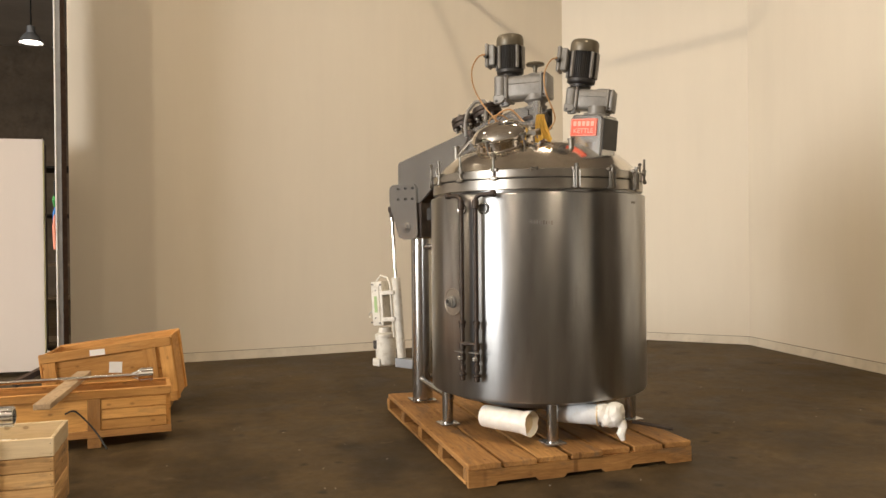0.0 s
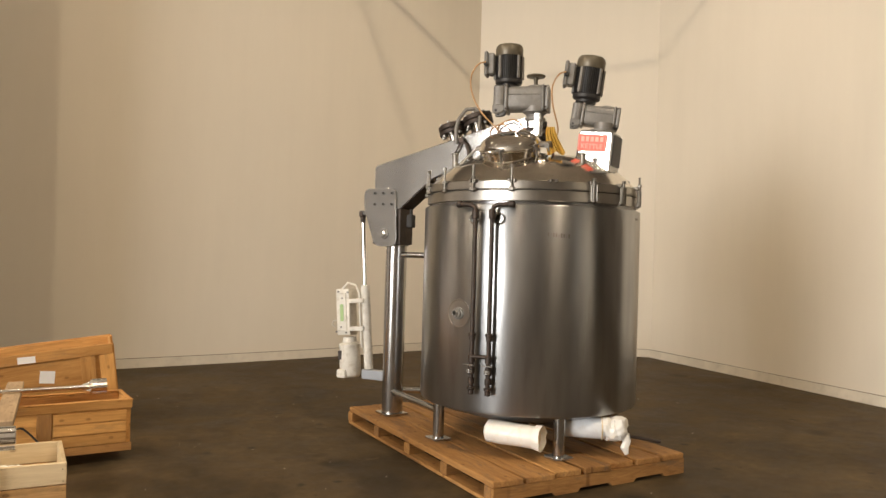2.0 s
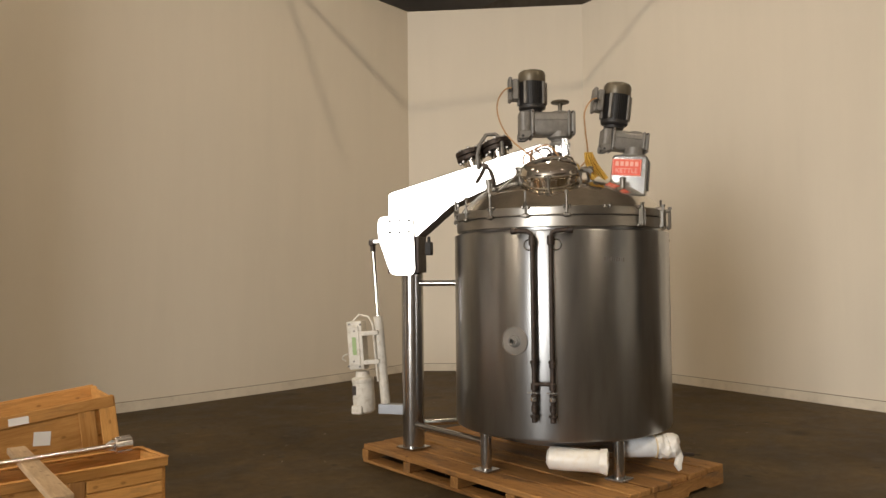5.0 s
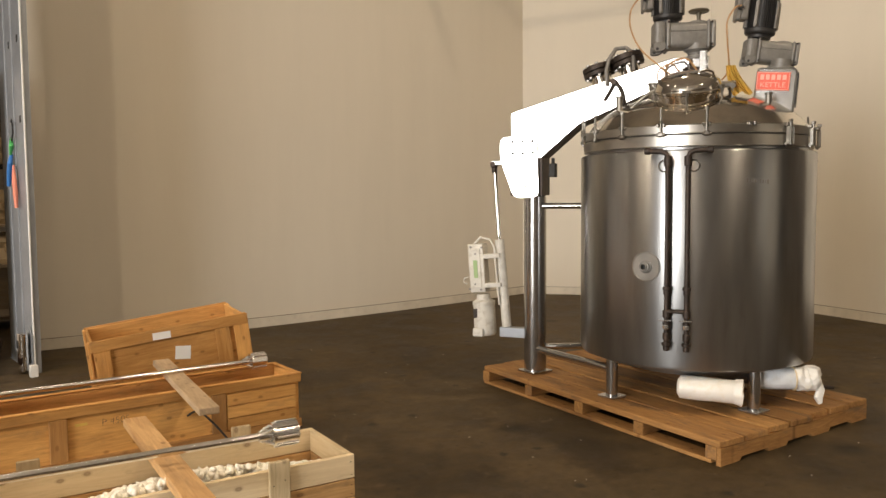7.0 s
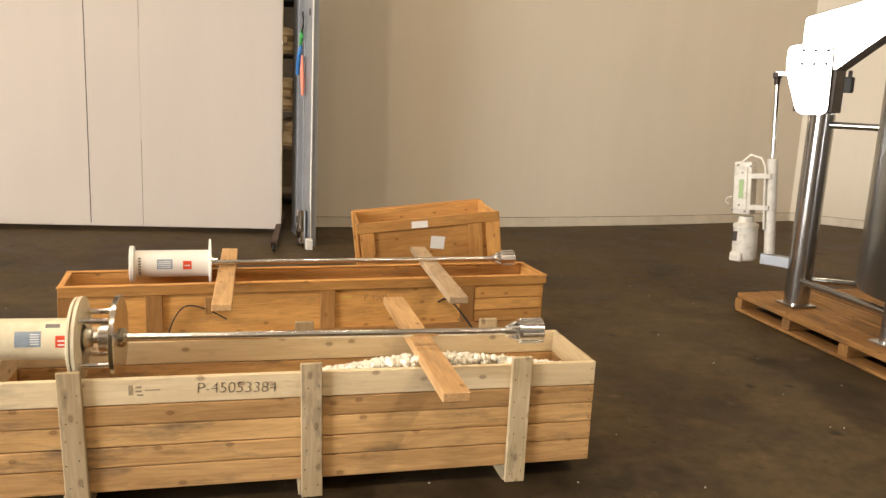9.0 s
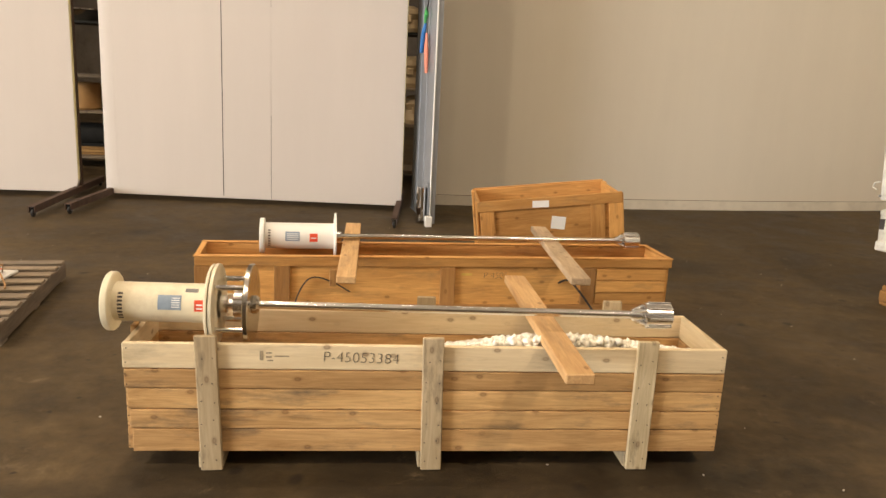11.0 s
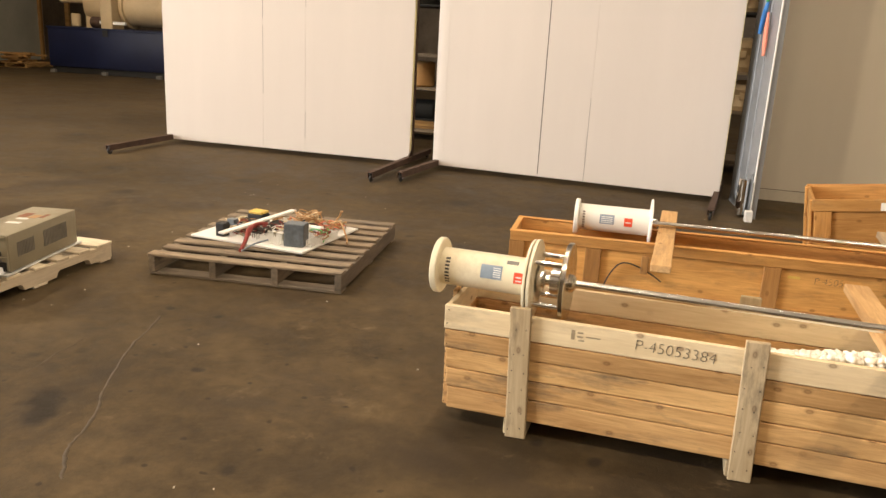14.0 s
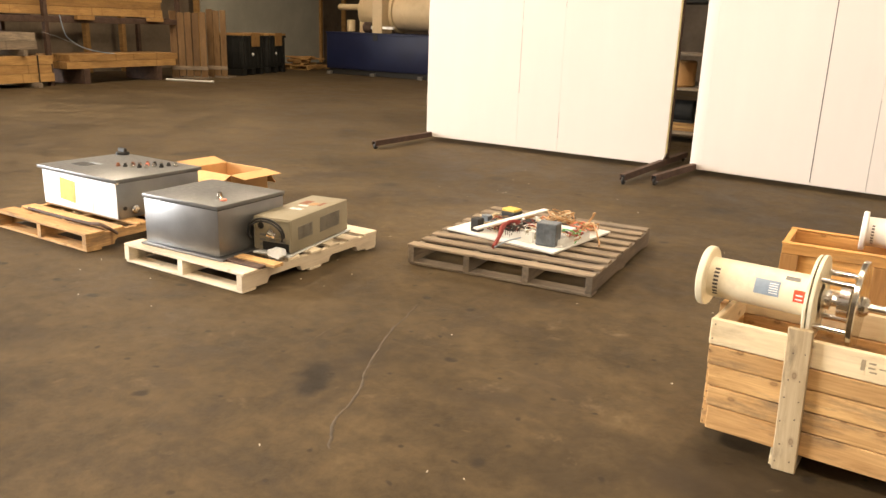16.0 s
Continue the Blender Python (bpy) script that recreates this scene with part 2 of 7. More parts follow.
M_PINE_WHITE = wood("fresh_white_pine", (0.92, 0.84, 0.68), (0.70, 0.60, 0.44), 0.5, stain=0.35)
M_PINE_NEW = wood("new_pine", (0.90, 0.77, 0.53), (0.70, 0.56, 0.35), 0.7, stain=0.35)
M_BATTEN = wood("batten_pine", (0.66, 0.55, 0.37), (0.42, 0.325, 0.19), 0.6, stain=0.85)
M_PLY = wood("orange_plywood", (0.79, 0.44, 0.145), (0.49, 0.24, 0.066), 0.55, stain=0.4)
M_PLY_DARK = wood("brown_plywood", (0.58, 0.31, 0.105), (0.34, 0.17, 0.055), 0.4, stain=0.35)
M_SLAT = wood("brown_slat", (0.27, 0.165, 0.075), (0.13, 0.075, 0.034), 0.3, stain=0.3)
M_STEELBLUE = paint("blue_grey_case", (0.16, 0.185, 0.21), 0.42, 0.3, vary=0.4, scale=22, dirt=(0.10, 0.08, 0.06), dirt_amount=0.5)
M_PLANK = wood("loose_plank", (0.74, 0.49, 0.24), (0.46, 0.27, 0.115), 0.6, stain=0.35)
M_PLANK_GREY = wood("grey_loose_plank", (0.60, 0.44, 0.27), (0.34, 0.235, 0.135), 0.5, 0.15, stain=0.4)
M_SKID = wood("brown_pallet_wood", (0.51, 0.28, 0.098), (0.22, 0.108, 0.036), 0.6, stain=0.7)
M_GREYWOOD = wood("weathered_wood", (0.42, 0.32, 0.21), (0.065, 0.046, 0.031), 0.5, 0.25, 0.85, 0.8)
# the same weathered wood, shade below the deck put into its colour
M_GREYWOOD_SHADE = wood("weathered_shaded_wood", (0.29, 0.225, 0.155), (0.05, 0.037, 0.026), 0.4, 0.25, 0.85, 0.8)
M_LUMBER = wood("warehouse_lumber", (0.52, 0.315, 0.115), (0.27, 0.15, 0.055), 0.4, stain=0.3)
M_STEEL = metal("brushed_stainless", (0.405, 0.409, 0.411), 0.30, 0.0, 0.30, 0.80, (1.2, 1.2, 60), stain=0.40, stain_colour=(0.22, 0.20, 0.17), pure=0.95, clouds=(2.6, 2.6, 0.45), even=True)
M_FLANGE = metal("turned_flange_steel", (0.50, 0.475, 0.43), 0.30, 0.0, 0.3, streak=(3, 3, 40), stain=0.35, pure=0.95)
M_STEEL_PLATE = metal("stainless_plate", (0.55, 0.545, 0.53), 0.13, 0.01, 0.2, streak=(9, 9, 2), stain=0.35, stain_colour=(0.30, 0.28, 0.25), pure=0.75)
M_TUBE = metal("satin_tube", (0.50, 0.49, 0.475), 0.19, 0.01, 0.2, streak=(9, 9, 2), stain=0.2, pure=0.95)
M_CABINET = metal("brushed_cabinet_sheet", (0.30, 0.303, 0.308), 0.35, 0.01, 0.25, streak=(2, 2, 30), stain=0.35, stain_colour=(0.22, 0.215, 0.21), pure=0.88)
# cabinet steel made pale: daylight glare put into the colour
M_CABINET_GLARE = metal("cabinet_door_glare", (0.78, 0.785, 0.80), 0.42, 0.01, 0.05, streak=(2, 2, 30), pure=0.62)
M_BROWNPRINT = paint("brown_printed_label", (0.26, 0.10, 0.05), 0.6, vary=0.3, scale=60)
M_FAINT = paint("faint_stencil", (0.36, 0.28, 0.18), 0.8, vary=0.3, scale=60)
M_LID = metal("polished_lid_steel", (0.82, 0.775, 0.70), 0.16, 0.035, 0.3, streak=(6, 6, 3), stain=0.3)
M_LUG = metal("dull_cast_stainless", (0.31, 0.29, 0.26), 0.42, 0.02, 0.3, streak=(20, 20, 20), stain=0.4)
M_CHROME = metal("polished_steel", (0.80, 0.765, 0.71), 0.06, 0.006, 0.12, streak=(14, 14, 14), stain=0.12)
M_SHAFT = metal("polished_shaft", (0.82, 0.79, 0.74), 0.22, 0.0, 0.08, stain=0.10, stain_colour=(0.45, 0.25, 0.10))
M_HEAD = metal("bright_rotor_steel", (0.86, 0.845, 0.82), 0.24, 0.0, 0.06)
M_BASE = paint("scuffed_cream_plinth", (0.70, 0.635, 0.525), 0.7, vary=0.12, scale=3, dirt=(0.22, 0.17, 0.12), dirt_amount=0.22, spec=0.25)
M_SHADOW_GAP = paint("plinth_shadow_gap", (0.22, 0.17, 0.12), 0.9, vary=0.35, scale=4)
M_GALV = paint("galvanised_sheet", (0.36, 0.38, 0.41), 0.42, 0.55, 0.15, 5, 0.02)
M_IRON = paint("dark_iron_pipe", (0.055, 0.043, 0.036), 0.5, 0.6, 0.4, 20, 0.2, (0.13, 0.07, 0.04), 0.5)
M_RUST = paint("rusty_frame", (0.085, 0.05, 0.035), 0.75, 0.2, 0.4, 10, 0.2, (0.18, 0.09, 0.04), 0.4)
M_GEAR = paint("grey_gearbox_paint", (0.225, 0.213, 0.195), 0.45, 0.25, 0.22, 14, 0.10, (0.10, 0.085, 0.065), 0.35)
M_MOTOR = paint("black_motor_paint", (0.030, 0.028, 0.027), 0.45, 0.1, 0.3, 14, 0.05)
M_MOTOR_CAP = paint("motor_fan_cover", (0.135, 0.112, 0.075), 0.38, 0.3, 0.35, 10, 0.05)
M_BLACK = paint("black_rubber", (0.02, 0.019, 0.018), 0.6)
M_ENAMEL = paint("cream_enamel", (0.80, 0.72, 0.53), 0.32, vary=0.07, scale=3, bump=0.02, dirt=(0.45, 0.33, 0.18), dirt_amount=0.45)
M_ENAMEL2 = paint("white_enamel", (0.82, 0.80, 0.74), 0.32, vary=0.05, scale=3, bump=0.02)
M_ACT = paint("chipped_white_paint", (0.68, 0.655, 0.59), 0.5, vary=0.15, scale=9, dirt=(0.34, 0.28, 0.19), dirt_amount=0.65)
M_WHITE = paint("white_card", (0.80, 0.79, 0.76), 0.7, vary=0.05)
M_RED = paint("red_label", (0.76, 0.085, 0.035), 0.4, vary=0.06)
M_PALETEXT = paint("pale_red_lettering", (0.85, 0.40, 0.30), 0.5, vary=0.05)
M_BLUEGREY = paint("blue_grey_label", (0.27, 0.33, 0.40), 0.5, vary=0.15, scale=40)
M_INK = paint("dark_ink", (0.06, 0.05, 0.045), 0.7)
M_YELLOW = paint("yellow_tag", (0.76, 0.52, 0.11), 0.6, vary=0.2, scale=14)
M_GREEN = paint("green_sticker", (0.33, 0.47, 0.22), 0.6)
M_COPPER = paint("tan_wire", (0.46, 0.26, 0.11), 0.5, vary=0.2, scale=30)
M_WIRE_RED = paint("red_wire", (0.30, 0.045, 0.035), 0.6, vary=0.3, scale=30)
M_WIRE_BLUE = paint("blue_cloth", (0.05, 0.22, 0.60), 0.7)
M_WIRE_GREEN = paint("green_cloth", (0.08, 0.45, 0.12), 0.7)
M_ORANGE = paint("coral_ribbon", (0.90, 0.32, 0.22), 0.7)
M_WRAP = paint("white_plastic_wrap", (0.82, 0.80, 0.75), 0.33, vary=0.08, scale=8, bump=0.12, dirt=(0.66, 0.52, 0.28), dirt_amount=0.35)
M_SLEEVE = paint("clear_plastic_sleeve", (0.70, 0.725, 0.75), 0.22, vary=0.16, scale=14, bump=0.25, dirt=(0.55, 0.50, 0.42), dirt_amount=0.4)
M_TAPE = paint("masking_tape", (0.72, 0.58, 0.36), 0.6, vary=0.2, scale=18, bump=0.3)
M_FOAM = paint("packing_foam", (0.97, 0.93, 0.82), 0.8, vary=0.04, scale=20)
M_CARD = paint("cardboard", (0.60, 0.35, 0.14), 0.75, vary=0.1, scale=8)
M_BOXGREY = paint("grey_cabinet_door", (0.135, 0.136, 0.134), 0.38, 0.15, vary=0.1, scale=3, spec=0.5)
M_BOXWHITE = paint("pale_cabinet_paint", (0.74, 0.745, 0.74), 0.38, vary=0.04, scale=3)
M_DRIVE = paint("beige_drive_case", (0.29, 0.255, 0.178), 0.5, vary=0.08, scale=4, dirt=(0.25, 0.2, 0.13), dirt_amount=0.4)
M_NAVY = paint("navy_machine_paint", (0.009, 0.014, 0.05), 0.45, vary=0.2, scale=2)
M_BIN = paint("black_plastic_bin", (0.020, 0.020, 0.018), 0.7, vary=0.3, spec=0.2)
M_TAN = paint("tan_machine_paint", (0.58, 0.45, 0.27), 0.5, vary=0.12, scale=2, dirt=(0.3, 0.2, 0.1), dirt_amount=0.3)
M_CRACK = paint("mortar_filled_crack", (0.075, 0.055, 0.034), 0.85, vary=0.3, scale=20)
M_LAMP = glow("lamp_glow", (1.0, 0.86, 0.70), 30.0)
M_FOAMCHIP = paint("pale_chip", (0.52, 0.47, 0.38), 0.8, vary=0.3, scale=3)


# ---- mesh tools ----
T = Matrix.Translation


def bm_box(sx, sy, sz, bev=0.0, seg=1):
    bm = bmesh.new()
    bmesh.ops.create_cube(bm, size=1.0)
    bmesh.ops.scale(bm, vec=(sx, sy, sz), verts=bm.verts)
    if bev:
        bmesh.ops.bevel(bm, geom=bm.edges[:], offset=bev, segments=seg, affect="EDGES", profile=0.5)
    return bm


def bm_lathe(profile, seg=48):
    """A turned body from rows of radius and height, round z."""
    bm = bmesh.new()
    rings = []
    for r, z in profile:
        if r < 1e-6:
            rings.append([bm.verts.new((0, 0, z))])
        else:
            rings.append([bm.verts.new((r * math.cos(2 * math.pi * k / seg), r * math.sin(2 * math.pi * k / seg), z)) for k in range(seg)])
    for a, b in zip(rings, rings[1:]):
        for k in range(seg):
            k2 = (k + 1) % seg
            if len(a) == 1 and len(b) == 1:
                continue
            if len(a) == 1:
                bm.faces.new((a[0], b[k2], b[k]))
            elif len(b) == 1:
                bm.faces.new((a[k], a[k2], b[0]))
            else:
                bm.faces.new((a[k], a[k2], b[k2], b[k]))
    bmesh.ops.recalc_face_normals(bm, faces=bm.faces[:])
    return bm


def bm_cyl(r, h, seg=24, bev=0.0):
    """A cylinder round z, its middle at the origin."""
    seg = seg if seg in (6, 8) else max(seg, 16)
    b = min(bev, r * 0.5, h * 0.5)
    if b:
        return bm_lathe([(0, -h / 2), (r - b, -h / 2), (r, -h / 2 + b), (r, h / 2 - b), (r - b, h / 2), (0, h / 2)], seg)
    return bm_lathe([(0, -h / 2), (r, -h / 2), (r, h / 2), (0, h / 2)], seg)


def bm_tube(points, r, seg=10, closed_ends=True):
    """A round bar or wire along a line of points."""
    seg = max(seg, 14) if not isinstance(r, float) or r > 0.007 else seg
    pts = [Vector(p) for p in points]
    bm = bmesh.new()
    rings, up = [], None
    for i, p in enumerate(pts):
        d = (pts[min(i + 1, len(pts) - 1)] - pts[max(i - 1, 0)]).normalized()
        if up is None:
            up = d.orthogonal().normalized()
        up = (up - d * up.dot(d)).normalized()
        side = d.cross(up)
        rr = r[i] if isinstance(r, (list, tuple)) else r
        rings.append([bm.verts.new(p + rr * (math.cos(2 * math.pi * k / seg) * up + math.sin(2 * math.pi * k / seg) * side)) for k in range(seg)])
    for a, b in zip(rings, rings[1:]):
        for k in range(seg):
            bm.faces.new((a[k], a[(k + 1) % seg], b[(k + 1) % seg], b[k]))
    if closed_ends:
        bm.faces.new(rings[0][::-1])
        bm.faces.new(rings[-1])
    bmesh.ops.recalc_face_normals(bm, faces=bm.faces[:])
    return bm


def bm_prism(outline, depth, bev=0.0):
    """An outline in x and z, made depth thick along y, its middle at y = 0."""
    bm = bmesh.new()
    front = [bm.verts.new((x, -depth / 2, z)) for x, z in outline]
    back = [bm.verts.new((x, depth / 2, z)) for x, z in outline]
    n = len(outline)
    bm.faces.new(front)
    bm.faces.new(back[::-1])
    for k in range(n):
        bm.faces.new((front[k], back[k], back[(k + 1) % n], front[(k + 1) % n]))
    bmesh.ops.recalc_face_normals(bm, faces=bm.faces[:])
    if bev:
        bmesh.ops.bevel(bm, geom=bm.edges[:], offset=bev, segments=1, affect="EDGES", profile=0.5)
    return bm


def rounded(points, radius, steps=4):
    """An outline with its corners rounded."""
    out, n = [], len(points)
    for i in range(n):
        p, a, b = Vector(points[i]), Vector(points[i - 1]), Vector(points[(i + 1) % n])
        ra = min(radius, (a - p).length * 0.45, (b - p).length * 0.45)
        s, e = p + (a - p).normalized() * ra, p + (b - p).normalized() * ra
        for k in range(steps + 1):
            t = k / steps
            q = s * (1 - t) ** 2 + p * 2 * t * (1 - t) + e * t * t
            out.append((q.x, q.y))
    return out


def moved(bm, m):
    bmesh.ops.transform(bm, matrix=m, verts=bm.verts)
    return bm


def joined(*bms):
    out = bmesh.new()
    for b in bms:
        me = bpy.data.meshes.new("tmp")
        b.to_mesh(me)
        b.free()
        out.from_mesh(me)
        bpy.data.meshes.remove(me)
    return out


def to_mesh(name, bm, material, angle=28):
    me = bpy.data.meshes.new(name)
    bm.to_mesh(me)
    bm.free()
    me.materials.append(material)
    for p in me.polygons:
        p.use_smooth = True
    me.set_sharp_from_angle(angle=radians(angle))
    return me


def part(name, bm, material, parent, label="", m=None):
    """One mesh object under a thing or a part."""
    ob = new(name, to_mesh(name, bm, material))
    ob.parent = parent
    if m is not None:
        ob.matrix_basis = m
    if label:
        tagged(ob, label)
    return ob


def solid(name, bm, material, label, category, m=None, group="", kind=""):
    """A thing, or a piece of the setting, that is one mesh."""
    ob = new(name, to_mesh(name, bm, material))
    if m is not None:
        ob.matrix_basis = m
    return tagged(ob, label, category, group, kind)


def thing(name, m, label, category, group=""):
    ob = new(name)
    ob.empty_display_size = 0.1
    ob.matrix_basis = m
    return tagged(ob, label, category, group)


BOARDS = {}


def board(name, parent, length, width, thick, m, material, bev=0.003, label=""):
    """A plank with its length along x; alike planks share one mesh."""
    key = (round(length, 3), round(width, 3), round(thick, 3), material.name, bev)
    if key not in BOARDS:
        BOARDS[key] = to_mesh("board", bm_box(length, width, thick, bev), material)
    ob = new(name, BOARDS[key])
    ob.parent = parent
    ob.matrix_basis = m
    if label:
        tagged(ob, label)
    return ob


def lettering(name, text, size, material, parent, m, label="", depth=0.0008, thin=0.0, slant=0.0):
    cu = bpy.data.curves.new(name, "FONT")
    cu.body, cu.size, cu.extrude, cu.align_x, cu.align_y = text, size, depth, "CENTER", "CENTER"
    cu.offset, cu.shear = thin, slant
    tmp = bpy.data.objects.new(name + "_curve", cu)
    scene.collection.objects.link(tmp)
    bpy.context.view_layer.update()
    me = bpy.data.meshes.new_from_object(tmp.evaluated_get(bpy.context.evaluated_depsgraph_get()))
    bpy.data.objects.remove(tmp)
    bpy.data.curves.remove(cu)
    me.name = name
    me.materials.clear()
    me.materials.append(material)
    ob = new(name, me)
    ob.parent = parent
    ob.matrix_basis = m
    return tagged(ob, label) if label else ob


UPX = pose(0, 0, 0, 0, 90, 0)  # turns a body made round z to lie round x


# ---- the hall ----
def wall(name, a, b, z0, z1, thick, material, label, out=1):
    """An upright wall whose room face runs from a to b; its thickness lies to the left of a -> b (out = 1) or to the right."""
    a, b = Vector(a), Vector(b)
    d = b - a
    ang = math.degrees(math.atan2(d.y, d.x))
    bm = bm_box(d.length, thick, z1 - z0)
    m = pose(a.x, a.y, 0, 0, 0, ang) @ T((d.length / 2, out * thick / 2, (z0 + z1) / 2))
    return solid(name, bm, material, label, "wall", m, kind="structure")


def strip(name, a, b, z0, z1, thick, material, label, category="baseboard", out=-1):
    ob = wall(name, a, b, z0, z1, thick, material, label, out)
    return tagged(ob, label, category, kind="structure")


fl = bm_box(52, 44, 0.2)
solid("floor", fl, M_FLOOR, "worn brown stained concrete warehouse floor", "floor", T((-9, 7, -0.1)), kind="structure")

CA, CK, CB, CC, CD = (-2.2, 10.13), (-1.25, 10.20), (4.445, 11.333), (6.42, 9.60), (6.0, -12.0)
CE = (6.165, 4.1)
WALL_TOP = 5.45
wall("wall_north", CA, CK, 0, WALL_TOP, 0.15, M_WALL, "cream painted partition wall with faint smudges")


def bent(z0, z1, near, far):
    """The gently curved stretch of the partition, from near to far behind its face line."""
    bm, rows, n = bmesh.new(), [], 28
    for k in range(n + 1):
        u = (CB[0] - CK[0]) * k / n
        q = Vector((CK[0] + u, CK[1] + 0.10 * u + 0.01738 * u * u, 0))
        side = Vector((-(0.10 + 0.03476 * u), 1, 0)).normalized()
        rows.append([bm.verts.new(q + side * d + Vector((0, 0, z))) for d, z in ((near, z0), (near, z1), (far, z1), (far, z0))])
    for a, b in zip(rows, rows[1:]):
        for k in range(4):
            bm.faces.new((a[k], b[k], b[(k + 1) % 4], a[(k + 1) % 4]))
    bm.faces.new(rows[0])
    bm.faces.new(rows[-1][::-1])
    bmesh.ops.recalc_face_normals(bm, faces=bm.faces[:])
    return bm


solid("wall_north_bay", bent(0, WALL_TOP, 0, 0.15), M_WALL, "cream painted partition wall curving gently away", "wall", kind="structure")
wall("wall_northeast", CB, CC, 0, WALL_TOP, 0.15, M_WALL, "cream painted angled end wall of the partition")
wall("wall_east", CC, CE, 0, WALL_TOP, 0.15, M_WALL, "cream painted long side wall")
wall("wall_east_end", (6.07, -1.0), CD, 0, WALL_TOP, 0.15, M_WALL, "cream painted side wall past a wide opening")
strip("baseboard_north", CA, CK, 0.0, 0.105, 0.022, M_BASE, "cream painted low plinth along the partition wall")
solid("baseboard_north_bay", bent(0, 0.105, -0.022, 0), M_BASE, "cream painted low plinth along the curved partition wall", "baseboard", kind="structure")
strip("baseboard_northeast", CB, CC, 0.0, 0.105, 0.022, M_BASE, "cream painted low plinth along the end wall")
strip("baseboard_east", CC, CE, 0.0, 0.105, 0.022, M_BASE, "cream painted low plinth along the side wall")
# the shadow line along the plinth top, put in as dark strips
strip("trim_north", CA, CK, 0.105, 0.111, 0.010, M_SHADOW_GAP, "thin dark strip painting the shadow gap over the partition plinth", "trim")
solid("trim_north_bay", bent(0.105, 0.111, -0.010, 0), M_SHADOW_GAP, "thin dark strip painting the shadow gap over the curved plinth", "trim", kind="structure")
strip("trim_northeast", CB, CC, 0.105, 0.111, 0.010, M_SHADOW_GAP, "thin dark strip painting the shadow gap over the end wall plinth", "trim")
strip("trim_east", CC, CE, 0.105, 0.111, 0.010, M_SHADOW_GAP, "thin dark strip painting the shadow gap over the side wall plinth", "trim")

# outer hall, mostly unseen
wall("wall_south", (6.05, -12.0), (-22.6, -12.0), 0, 7.5, 0.25, M_WALL_DARK, "dim brown warehouse wall", 1)
wall("wall_west_pier", (-22.6, -12.0), (-22.6, -9.2), 0, 7.5, 0.25, M_WALL_DARK, "dim brown wall pier beside the hall door", 1)
wall("wall_west_lintel", (-22.6, -9.2), (-22.6, -0.9), 6.5, 7.5, 0.25, M_WALL_DARK, "dim brown wall over the hall door", 1)
wall("wall_west_return", (-22.6, -0.9), (-20.6, 6.0), 0, 7.5, 0.25, M_WALL_DARK, "dim brown wall between the hall door and the timber", 1)
wall("wall_west", (-20.6, 6.0), (-25.2, 26.0), 0, 7.5, 0.25, M_WALL_DARK, "brown weathered warehouse wall behind stacked timber", 1)
wall("wall_far_north", (-25.2, 26.0), (9.0, 26.0), 0, 7.5, 0.25, M_WALL_DARK, "dim brown far end wall of the warehouse", 1)
wall("wall_far_east", (9.0, 26.0), (9.0, -12.0), 0, 7.5, 0.25, M_WALL_DARK, "dim outer side wall of the warehouse", 1)
solid("ceiling", bm_box(36, 40, 0.2), M_CEIL, "dark warehouse roof deck", "ceiling", T((-8, 7.0, 7.6)), kind="structure")


# ---- the kettle on its pallet ----
KX, KY, KZ = 1.874, 5.527, 0.12
KETTLE_BASE = 0.134
kettle = thing("jacketed_kettle", T((KX + 0.009, KY - 0.006, KETTLE_BASE)) @ Matrix.Diagonal((1.011, 1.011, 1.006, 1)), "round stainless steel mixing kettle with two lid motors on a pallet", "kettle")


def kp(x, y, z):
    """A place of the hall in the kettle's own measure."""
    return Vector((x - KX, y - KY, z - KZ))


def kround(r, deg, z):
    return Vector((r * math.cos(radians(deg)), r * math.sin(radians(deg)), z - KZ))


def zs(profile):
    return [(r, z - KZ) for r, z in profile]


part("shell", bm_lathe(zs([(0.715, 0.385), (0.737, 0.392), (0.745, 0.41), (0.745, 1.685), (0.741, 1.696), (0.725, 1.702), (0.69, 1.704)]), 128), M_STEEL, kettle, "brushed stainless steel jacket")
part("bottom_dish", bm_lathe(zs([(0.0, 0.245), (0.25, 0.262), (0.46, 0.302), (0.62, 0.35), (0.715, 0.385)]), 96), M_STEEL, kettle)
part("neck", bm_lathe(zs([(0.70, 1.70), (0.70, 1.722)]), 96), M_STEEL, kettle)
part("lower_flange", bm_lathe(zs([(0.69, 1.718), (0.722, 1.718), (0.728, 1.723), (0.728, 1.783), (0.722, 1.788), (0.69, 1.788)]), 96), M_FLANGE, kettle)
part("gasket", bm_lathe(zs([(0.69, 1.786), (0.719, 1.786), (0.719, 1.794), (0.69, 1.794)]), 96), M_BLACK, kettle)
part("lid_rim", bm_lathe(zs([(0.69, 1.793), (0.722, 1.793), (0.728, 1.798), (0.728, 1.842), (0.722, 1.848), (0.69, 1.850)]), 96), M_FLANGE, kettle)
dome = [(0.712, 1.846), (0.705, 1.852)]
for k in range(1, 19):
    r_ = 0.705 * (1 - k / 18) ** 0.8
    dome.append((r_, 1.852 + 0.225 * (1 - (r_ / 0.705) ** 4.0)))
part("lid", bm_lathe(zs(dome), 96), M_LID, kettle, "domed polished stainless lid")


def dome_z(r):
    return 1.852 + 0.225 * (1 - (r / 0.705) ** 4.0)


